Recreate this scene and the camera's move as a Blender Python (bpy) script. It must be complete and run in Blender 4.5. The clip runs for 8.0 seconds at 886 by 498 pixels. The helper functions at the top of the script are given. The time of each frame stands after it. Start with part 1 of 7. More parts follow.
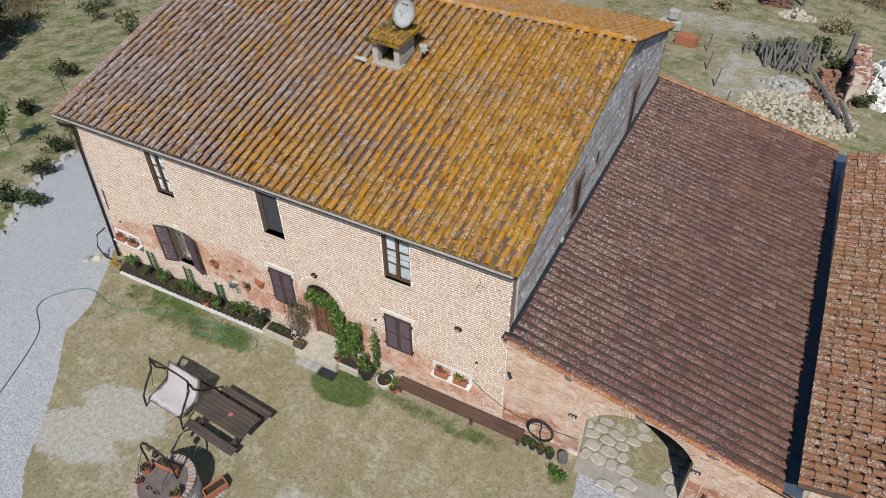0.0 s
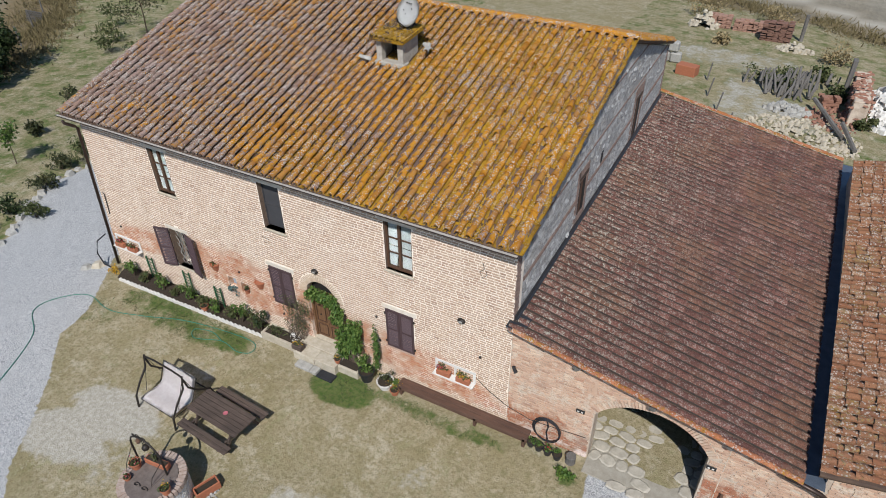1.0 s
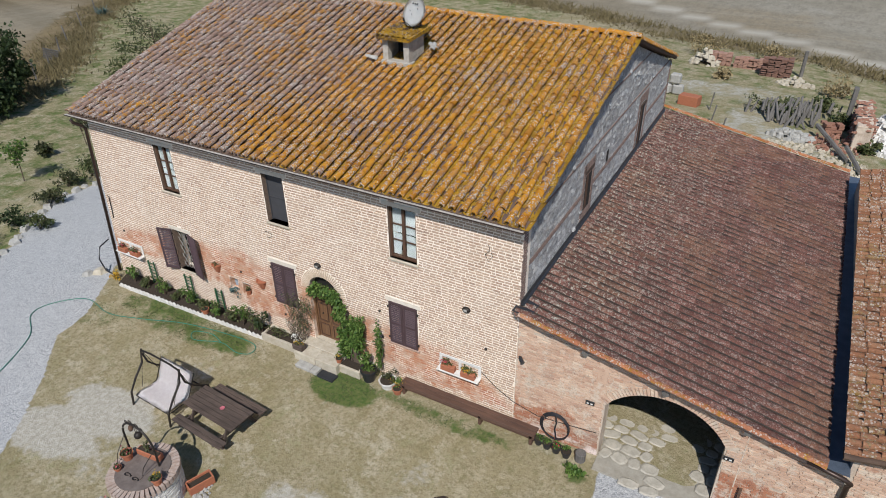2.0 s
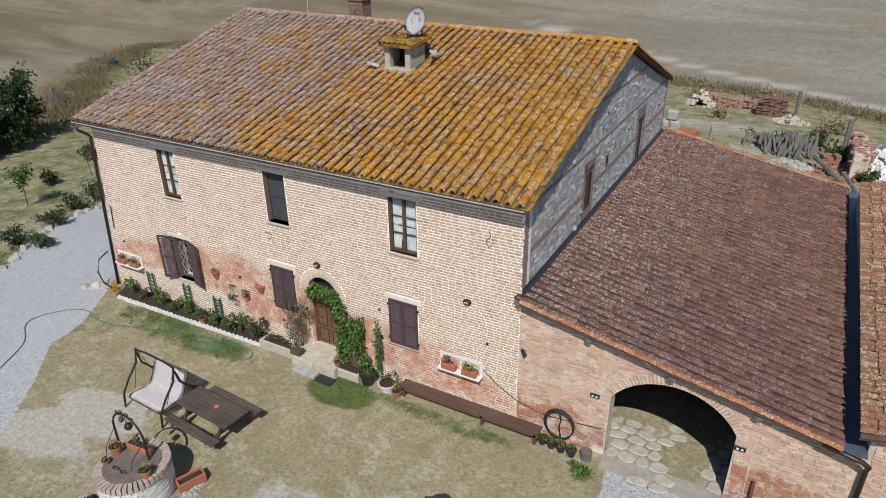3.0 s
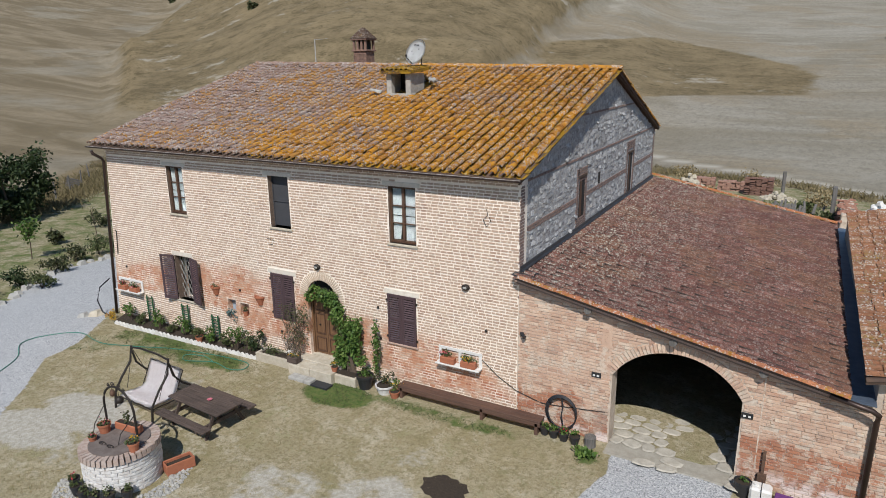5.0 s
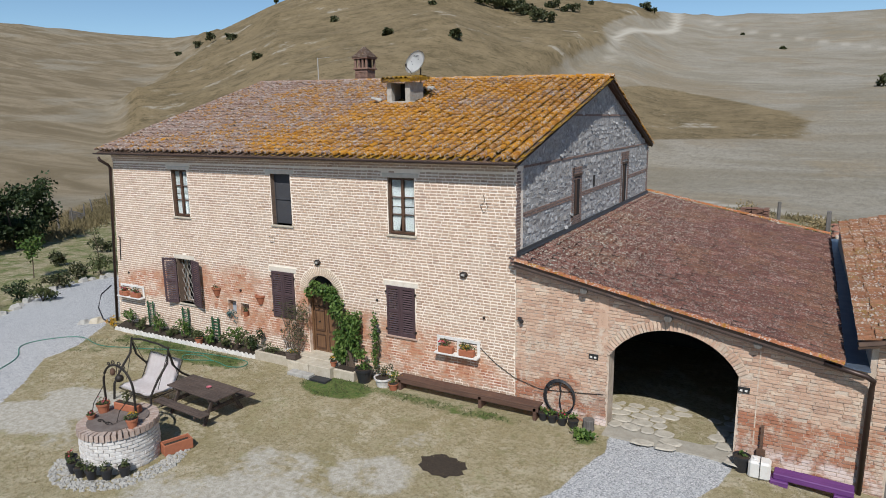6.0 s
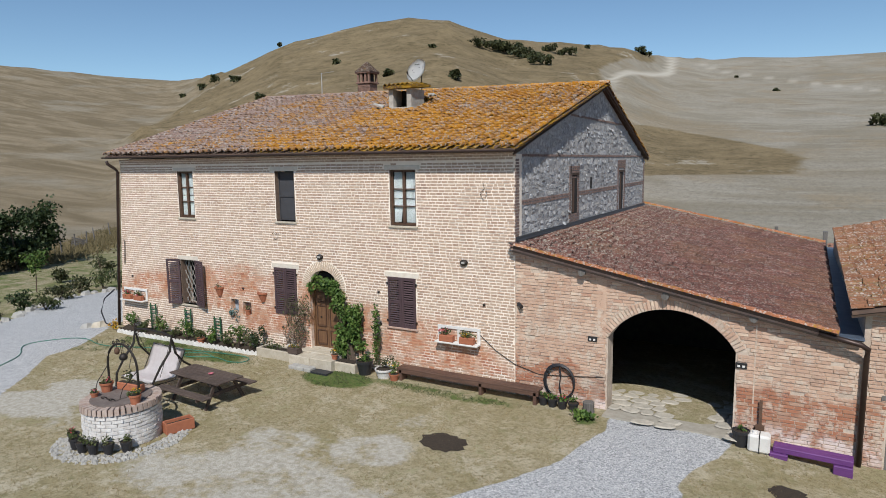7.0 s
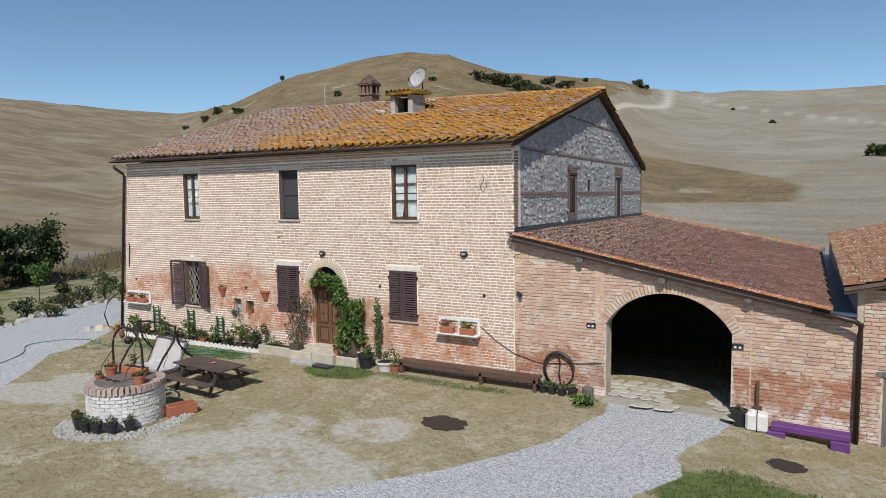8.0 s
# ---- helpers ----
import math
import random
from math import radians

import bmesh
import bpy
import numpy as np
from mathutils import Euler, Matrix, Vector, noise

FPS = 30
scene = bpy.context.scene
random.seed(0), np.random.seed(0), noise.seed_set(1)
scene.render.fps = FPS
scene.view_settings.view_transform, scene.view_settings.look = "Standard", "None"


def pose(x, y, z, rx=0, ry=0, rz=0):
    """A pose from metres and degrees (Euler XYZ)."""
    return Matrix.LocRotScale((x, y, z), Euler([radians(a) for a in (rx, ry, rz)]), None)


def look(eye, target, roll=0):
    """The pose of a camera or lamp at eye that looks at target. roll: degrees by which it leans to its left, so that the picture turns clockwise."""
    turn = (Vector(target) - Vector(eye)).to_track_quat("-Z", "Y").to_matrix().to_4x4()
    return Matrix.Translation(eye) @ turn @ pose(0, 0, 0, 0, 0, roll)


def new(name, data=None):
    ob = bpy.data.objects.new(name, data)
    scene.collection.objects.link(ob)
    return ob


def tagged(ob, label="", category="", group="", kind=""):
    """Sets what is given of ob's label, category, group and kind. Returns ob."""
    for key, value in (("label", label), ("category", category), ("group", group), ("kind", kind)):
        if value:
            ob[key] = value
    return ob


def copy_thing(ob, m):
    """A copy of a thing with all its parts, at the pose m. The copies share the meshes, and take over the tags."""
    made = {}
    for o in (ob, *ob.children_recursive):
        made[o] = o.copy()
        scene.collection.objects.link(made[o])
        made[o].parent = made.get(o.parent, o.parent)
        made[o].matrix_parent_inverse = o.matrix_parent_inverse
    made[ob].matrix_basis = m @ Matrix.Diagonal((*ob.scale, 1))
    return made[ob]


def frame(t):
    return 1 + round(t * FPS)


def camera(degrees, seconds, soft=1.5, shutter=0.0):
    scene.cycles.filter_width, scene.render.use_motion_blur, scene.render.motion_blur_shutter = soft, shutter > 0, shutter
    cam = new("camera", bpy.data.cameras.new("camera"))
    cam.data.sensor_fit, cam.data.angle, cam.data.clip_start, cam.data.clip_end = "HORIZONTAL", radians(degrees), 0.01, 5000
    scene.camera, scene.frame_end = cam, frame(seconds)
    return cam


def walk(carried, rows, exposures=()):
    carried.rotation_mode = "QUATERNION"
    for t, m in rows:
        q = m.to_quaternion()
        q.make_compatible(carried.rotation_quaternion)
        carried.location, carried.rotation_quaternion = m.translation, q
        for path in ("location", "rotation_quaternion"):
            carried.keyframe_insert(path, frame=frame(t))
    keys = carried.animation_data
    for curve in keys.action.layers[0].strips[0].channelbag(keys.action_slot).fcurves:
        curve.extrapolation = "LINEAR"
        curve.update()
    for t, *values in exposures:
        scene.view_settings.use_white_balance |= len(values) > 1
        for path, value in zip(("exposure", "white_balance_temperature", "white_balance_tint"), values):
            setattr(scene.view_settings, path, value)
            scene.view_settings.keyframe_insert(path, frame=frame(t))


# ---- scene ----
cam = camera(69.3, 8.0, soft=0.95)
PATH = [
    (0, (4.389, -11.974, 18.248), (3.66, -10.642, 16.946), -0.5),
    (0.5, (4.622, -12.348, 17.427), (3.865, -10.974, 16.187), -0.6),
    (1, (4.822, -12.735, 16.556), (4.036, -11.321, 15.379), -0.6),
    (1.5, (5.014, -13.112, 15.665), (4.199, -11.662, 14.555), -0.6),
    (3, (5.614, -14.163, 13.021), (4.727, -12.602, 12.14), -0.7),
    (3.5, (5.807, -14.5, 12.179), (4.901, -12.905, 11.382), -0.7),
    (4, (6.004, -14.89, 11.323), (5.083, -13.264, 10.609), -0.7),
    (4.5, (6.201, -15.293, 10.481), (5.268, -13.639, 9.855), -0.7),
    (6, (6.809, -16.325, 7.982), (5.851, -14.615, 7.589), -0.8),
    (6.5, (6.937, -16.621, 7.256), (5.974, -14.9, 6.923), -0.8),
    (7, (7.07, -16.891, 6.51), (6.104, -15.161, 6.242), -0.8),
    (7.5, (7.176, -17.092, 5.922), (6.208, -15.355, 5.705), -0.8),
    (8, (7.283, -17.334, 5.336), (6.312, -15.593, 5.167), -0.8),
]
walk(cam, [(t, look(eye, target, roll)) for t, eye, target, roll in PATH])

# ---- light ----
SUN = Vector((-0.34, 0.82, -1.0)).normalized()
sun = new("sun", bpy.data.lights.new("sun", "SUN"))
sun.data.energy, sun.data.angle, sun.data.color = 4.3, radians(0.55), (1.0, 0.98, 0.95)
sun.matrix_world = look((-6, -30, 40), Vector((-6, -30, 40)) + SUN)
world = bpy.data.worlds.new("sky")
scene.world = world
world.use_nodes = True
sky = world.node_tree.nodes.new("ShaderNodeTexSky")
sky.sky_type, sky.sun_disc = "NISHITA", False
sky.sun_elevation = math.asin(-SUN.z)
sky.sun_rotation = math.atan2(-SUN.x, -SUN.y)
sky.air_density, sky.dust_density, sky.ozone_density, sky.altitude = 1.0, 0.0, 0.6, 2200
tint = world.node_tree.nodes.new("ShaderNodeMix")
tint.data_type, tint.blend_type = "RGBA", "MULTIPLY"
tint.inputs["Factor"].default_value = 1.0
tint.inputs[7].default_value = (0.84, 0.97, 1.0, 1)
world.node_tree.links.new(sky.outputs[0], tint.inputs[6])
world.node_tree.links.new(tint.outputs[2], world.node_tree.nodes["Background"].inputs[0])
world.node_tree.nodes["Background"].inputs[1].default_value = 0.108
scene.view_settings.exposure = 0.0


# ---- materials ----
class Nodes:
    """A short way to write node trees."""

    def __init__(self, name):
        self.m = bpy.data.materials.new(name)
        self.m.use_nodes = True
        self.t = self.m.node_tree
        self.out = self.t.nodes["Principled BSDF"]

    def put(self, socket, value):
        if isinstance(value, bpy.types.NodeSocket):
            self.t.links.new(value, socket)
        elif isinstance(value, (tuple, list)) and len(value) == 3 and len(socket.default_value) == 4:
            socket.default_value = (*value, 1)
        else:
            socket.default_value = value

    def place(self):
        return self.t.nodes.new("ShaderNodeNewGeometry").outputs["Position"]

    def local(self):
        return self.t.nodes.new("ShaderNodeTexCoord").outputs["Object"]

    def noise(self, scale, detail=4, rough=0.6, where=None, stretch=None, warp=0.0):
        where = where or self.place()
        if stretch:
            mp = self.t.nodes.new("ShaderNodeMapping")
            mp.inputs["Scale"].default_value = stretch
            self.put(mp.inputs["Vector"], where)
            where = mp.outputs[0]
        n = self.t.nodes.new("ShaderNodeTexNoise")
        self.put(n.inputs["Vector"], where)
        n.inputs["Scale"].default_value, n.inputs["Detail"].default_value, n.inputs["Roughness"].default_value = scale, detail, rough
        n.inputs["Distortion"].default_value = warp
        return n.outputs["Fac"]

    def cells(self, scale, where=None, out="Distance", stretch=None):
        where = where or self.place()
        if stretch:
            mp = self.t.nodes.new("ShaderNodeMapping")
            mp.inputs["Scale"].default_value = stretch
            self.put(mp.inputs["Vector"], where)
            where = mp.outputs[0]
        n = self.t.nodes.new("ShaderNodeTexVoronoi")
        self.put(n.inputs["Vector"], where)
        n.inputs["Scale"].default_value = scale
        return n.outputs[out]

    def math(self, op, a, b=0.0, c=0.0):
        n = self.t.nodes.new("ShaderNodeMath")
        n.operation = op
        for s, v in zip(n.inputs, (a, b, c)):
            self.put(s, v)
        return n.outputs[0]

    def step(self, v, lo, hi, a=0.0, b=1.0):
        n = self.t.nodes.new("ShaderNodeMapRange")
        n.interpolation_type = "SMOOTHSTEP"
        for k, x in zip(("Value", "From Min", "From Max", "To Min", "To Max"), (v, lo, hi, a, b)):
            self.put(n.inputs[k], x)
        return n.outputs[0]

    def mix(self, f, a, b, how="MIX"):
        n = self.t.nodes.new("ShaderNodeMix")
        n.data_type, n.blend_type = "RGBA", how
        self.put(n.inputs["Factor"], f)
        self.put(n.inputs[6], a)
        self.put(n.inputs[7], b)
        return n.outputs[2]

    def ramp(self, f, stops, how="LINEAR"):
        n = self.t.nodes.new("ShaderNodeValToRGB")
        n.color_ramp.interpolation = how
        e = n.color_ramp.elements
        while len(e) < len(stops):
            e.new(0.5)
        for k, (p, c) in zip(e, stops):
            k.position, k.color = p, (*c, 1) if not isinstance(c, float) else (c, c, c, 1)
        self.put(n.inputs[0], f)
        return n.outputs[0]

    def axis(self, k):
        n = self.t.nodes.new("ShaderNodeSeparateXYZ")
        self.put(n.inputs[0], self.place())
        return n.outputs[k]

    def chance(self):
        """A number of its own for every piece, loose or joined."""
        a = self.t.nodes.new("ShaderNodeObjectInfo").outputs["Random"]
        b = self.t.nodes.new("ShaderNodeNewGeometry").outputs["Random Per Island"]
        return self.math("FRACT", self.math("ADD", a, b))

    def attr(self, name):
        n = self.t.nodes.new("ShaderNodeAttribute")
        n.attribute_name = name
        return n.outputs["Fac"]

    def bump(self, h, strength=0.4, dist=0.02):
        n = self.t.nodes.new("ShaderNodeBump")
        n.inputs["Strength"].default_value, n.inputs["Distance"].default_value = strength, dist
        self.put(n.inputs["Height"], h)
        self.t.links.new(n.outputs[0], self.out.inputs["Normal"])

    def done(self, color, rough=0.85, metal=0.0, spec=None):
        self.put(self.out.inputs["Base Color"], color)
        self.put(self.out.inputs["Roughness"], rough)
        self.put(self.out.inputs["Metallic"], metal)
        if spec is not None:
            self.put(self.out.inputs["Specular IOR Level"], spec)
        return self.m


def simple(name, a, b, scale=8.0, rough=0.8, metal=0.0, bump=0.25, dist=0.01, stretch=None, fine=60.0, spec=None):
    """Two tones of one stuff, mixed at a large and a small scale, different from piece to piece."""
    k = Nodes(name)
    f = k.math("ADD", k.math("MULTIPLY", k.noise(scale, stretch=stretch), 0.6), k.math("MULTIPLY", k.noise(fine, stretch=stretch), 0.4))
    c = k.mix(k.step(f, 0.35, 0.65), a, b)
    c = k.mix(k.math("MULTIPLY", k.chance(), 0.3), c, tuple(x * 0.6 for x in a))
    k.bump(f, bump, dist)
    return k.done(c, rough, metal, spec)


def brick_material(name, pale, red):
    """Hand-made bricks: washed pale above, bare and red in an uneven band near the ground."""
    k = Nodes(name)
    u = k.chance()
    x, z = k.axis(0), k.axis(2)
    wash = k.mix(k.step(k.noise(2.2), 0.3, 0.7), k.ramp(u, pale), pale[0][1])
    bare = k.ramp(k.math("FRACT", k.math("ADD", u, k.noise(1.3))), red)
    return k, wash, bare, x, z


PALE = [(0.0, (0.5, 0.365, 0.27)), (0.35, (0.43, 0.295, 0.215)), (0.7, (0.36, 0.235, 0.17)), (0.9, (0.55, 0.425, 0.325)), (1.0, (0.29, 0.185, 0.135))]
RED = [(0.0, (0.45, 0.19, 0.11)), (0.3, (0.49, 0.25, 0.15)), (0.6, (0.36, 0.14, 0.082)), (0.8, (0.5, 0.34, 0.245)), (1.0, (0.4, 0.2, 0.125))]


def bare_band(k, x, z):
    """Where the wash is worn off the farmhouse's front: a height that changes along the wall."""
    u = k.math("DIVIDE", k.math("ADD", x, 18.5), 18.5)
    top = k.ramp(u, [(0.0, 0.42), (0.08, 0.46), (0.3, 0.56), (0.42, 0.60), (0.56, 0.56), (0.66, 0.44), (0.78, 0.38), (0.88, 0.34), (0.95, 0.24), (1.0, 0.1)])
    low = k.ramp(u, [(0.0, 0.22), (0.35, 0.2), (0.42, 0.08), (0.6, 0.0), (1.0, 0.0)])
    zz = k.math("ADD", k.math("DIVIDE", z, 5.0), k.math("MULTIPLY", k.math("SUBTRACT", k.noise(0.9, 6, 0.7), 0.5), 0.34))
    a = k.step(k.math("SUBTRACT", top, zz), -0.01, 0.1)
    b = k.step(k.math("SUBTRACT", zz, low), 0.0, 0.04)
    return k.math("MULTIPLY", a, b)


def front_brick():
    k, wash, bare, x, z = brick_material("front_brick", PALE, RED)
    band = bare_band(k, x, z)
    dust = k.step(k.noise(2.2, 6, 0.7), 0.46, 0.62, 0, 0.75)
    c = k.mix(band, wash, k.mix(dust, bare, (0.56, 0.41, 0.31)))
    c = k.mix(k.step(k.noise(0.55, 5, 0.65), 0.5, 0.66, 0, 0.45), c, (0.5, 0.4, 0.32))
    c = k.mix(k.step(k.noise(14, 5), 0.6, 0.78, 0, 0.35), c, (0.3, 0.22, 0.16))
    k.bump(k.noise(70, 3), 0.3, 0.006)
    return k.done(c, 0.92, spec=0.2)


def front_mortar():
    k = Nodes("front_mortar")
    x, z = k.axis(0), k.axis(2)
    c = k.mix(k.step(k.noise(1.8, 5), 0.35, 0.7), (0.9, 0.8, 0.69), (0.8, 0.69, 0.57))
    c = k.mix(k.math("MULTIPLY", bare_band(k, x, z), k.step(k.noise(1.6, 5, 0.7), 0.4, 0.58, 0.2, 1.0)), c, (0.5, 0.27, 0.165))
    k.bump(k.noise(45, 4), 0.35, 0.01)
    return k.done(c, 0.95, spec=0.15)


def barn_brick():
    k, wash, bare, x, z = brick_material("barn_brick", [(0.0, (0.54, 0.36, 0.26)), (0.2, (0.66, 0.5, 0.38)), (0.4, (0.46, 0.26, 0.18)), (0.6, (0.7, 0.56, 0.43)), (0.8, (0.56, 0.38, 0.28)), (1.0, (0.36, 0.21, 0.15))], RED)
    low = k.step(k.math("ADD", z, k.math("MULTIPLY", k.math("SUBTRACT", k.noise(0.8, 4), 0.5), 2.4)), 0.95, 0.7)
    c = k.mix(low, wash, k.mix(k.math("MULTIPLY", k.chance(), 0.5), bare, (0.3, 0.13, 0.08)))
    c = k.mix(k.step(k.noise(1.5, 7, 0.8), 0.5, 0.6, 0, 0.75), c, (0.62, 0.53, 0.43))
    c = k.mix(k.step(k.noise(0.6, 5, 0.65), 0.52, 0.66, 0, 0.5), c, (0.36, 0.29, 0.235))
    c = k.mix(k.step(k.noise(11, 6, 0.8), 0.54, 0.66, 0, 0.6), c, (0.19, 0.12, 0.085))
    c = k.mix(k.math("MULTIPLY", k.step(z, 0.15, -0.15), k.step(k.noise(2.0), 0.45, 0.6)), c, (0.7, 0.58, 0.53))
    k.bump(k.noise(45, 5, 0.7), 0.6, 0.012)
    return k.done(c, 0.93, spec=0.2)


def lichen_tile(name, base, lichen, amount, along=None, spots=None, grey=0.7, dark=0.8):
    """Old clay tiles, each with its own tone, under crusts of lichen a few centimetres wide."""
    k = Nodes(name)
    u = k.chance()
    v = k.math("FRACT", k.math("MULTIPLY", u, 7.31))
    w = k.math("FRACT", k.math("MULTIPLY", u, 23.7))
    c = k.ramp(v, base)
    c = k.mix(k.step(k.noise(21, 5, 0.75), 0.42, 0.62, 0, 0.75), c, tuple(x * 0.5 for x in base[1][1]))
    n = k.math("ADD", k.math("MULTIPLY", k.noise(15, 4, 0.65), 0.5), k.math("MULTIPLY", k.noise(4.5, 4, 0.6), 0.3))
    n = k.math("ADD", n, k.math("MULTIPLY", k.noise(0.4, 4, 0.6), 0.25))
    n = k.math("ADD", n, k.math("MULTIPLY", k.math("SUBTRACT", w, 0.5), 0.07))
    if along:
        n = k.math("ADD", n, k.step(k.axis(0), along[0], along[1], along[2], along[3]))
    f = k.step(n, 0.515 - amount, 0.555 - amount)
    l = k.mix(k.step(k.noise(30, 5, 0.7), 0.38, 0.62), lichen[0], lichen[1])
    l = k.mix(k.step(k.noise(1.7, 4), 0.45, 0.65, 0, 0.8), l, tuple(x * 0.62 for x in lichen[0]))
    c = k.mix(f, c, l)
    g = k.math("MULTIPLY", k.step(k.cells(15), 0.46, 0.3), k.step(k.math("ADD", k.noise(2.6, 5, 0.7), k.math("MULTIPLY", v, 0.16)), 0.51, 0.61))
    c = k.mix(k.math("MULTIPLY", g, grey), c, (0.5, 0.455, 0.4))
    if spots:
        s = k.math("MULTIPLY", k.step(k.noise(11, 5, 0.8), 0.53, 0.6), k.step(k.axis(0), spots[0], spots[1], 1, 0.15))
        c = k.mix(k.step(k.noise(0.45, 5, 0.65), 0.46, 0.6, 0, 0.45), c, (0.2, 0.105, 0.06))
        c = k.mix(k.step(k.noise(6, 7, 0.85), 0.5, 0.6, 0, 0.75), c, (0.07, 0.045, 0.04))
        c = k.mix(k.step(k.noise(16, 6, 0.85), 0.56, 0.63, 0, 0.8), c, (0.36, 0.26, 0.22))
        c = k.mix(s, c, (0.37, 0.35, 0.29))
    c = k.mix(k.step(k.noise(9, 6, 0.8), 0.585, 0.66, 0, dark), c, tuple(x * 0.22 for x in base[2][1]))
    c = k.mix(k.step(w, 0.6, 1.0, 0, 0.35), c, tuple(x * 0.55 for x in base[0][1]))
    k.bump(k.math("ADD", k.noise(40, 5, 0.7), k.math("MULTIPLY", f, 0.4)), 0.8, 0.014)
    return k.done(c, 0.93, spec=0.15)


def stone_material():
    k = Nodes("rubble_stone")
    c = k.ramp(k.chance(), [(0.0, (0.42, 0.41, 0.4)), (0.25, (0.54, 0.53, 0.515)), (0.5, (0.3, 0.295, 0.29)), (0.75, (0.6, 0.59, 0.575)), (1.0, (0.44, 0.41, 0.37))])
    c = k.mix(k.step(k.noise(4.5, 6, 0.75), 0.46, 0.6, 0, 0.85), c, (0.2, 0.195, 0.19))
    c = k.mix(k.step(k.noise(9, 6, 0.75), 0.52, 0.6, 0, 0.8), c, (0.66, 0.65, 0.63))
    c = k.mix(k.step(k.noise(13, 5, 0.8), 0.57, 0.63, 0, 0.8), c, (0.12, 0.115, 0.11))
    k.bump(k.noise(30, 5), 0.6, 0.02)
    return k.done(c, 0.95, spec=0.15)


def wood_material(name, a, b, rough=0.75, axis="x", bump=0.4):
    k = Nodes(name)
    s = {"x": (0.6, 9, 9), "y": (9, 0.6, 9), "z": (9, 9, 0.6)}[axis]
    f = k.math("ADD", k.math("MULTIPLY", k.noise(3.0, 5, stretch=s), 0.65), k.math("MULTIPLY", k.noise(1.2), 0.35))
    c = k.mix(k.step(f, 0.35, 0.65), a, b)
    c = k.mix(k.math("MULTIPLY", k.chance(), 0.35), c, tuple(v * 0.55 for v in a))
    k.bump(f, bump, 0.008)
    return k.done(c, rough)


def leaf_material(name, a, b, c3):
    k = Nodes(name)
    u = k.chance()
    c = k.ramp(u, [(0.0, a), (0.5, b), (1.0, c3)])
    c = k.mix(k.step(k.noise(2.5), 0.35, 0.65, 0, 0.4), c, a)
    k.put(k.out.inputs["Transmission Weight"], 0.0)
    return k.done(c, 0.6, spec=0.3)


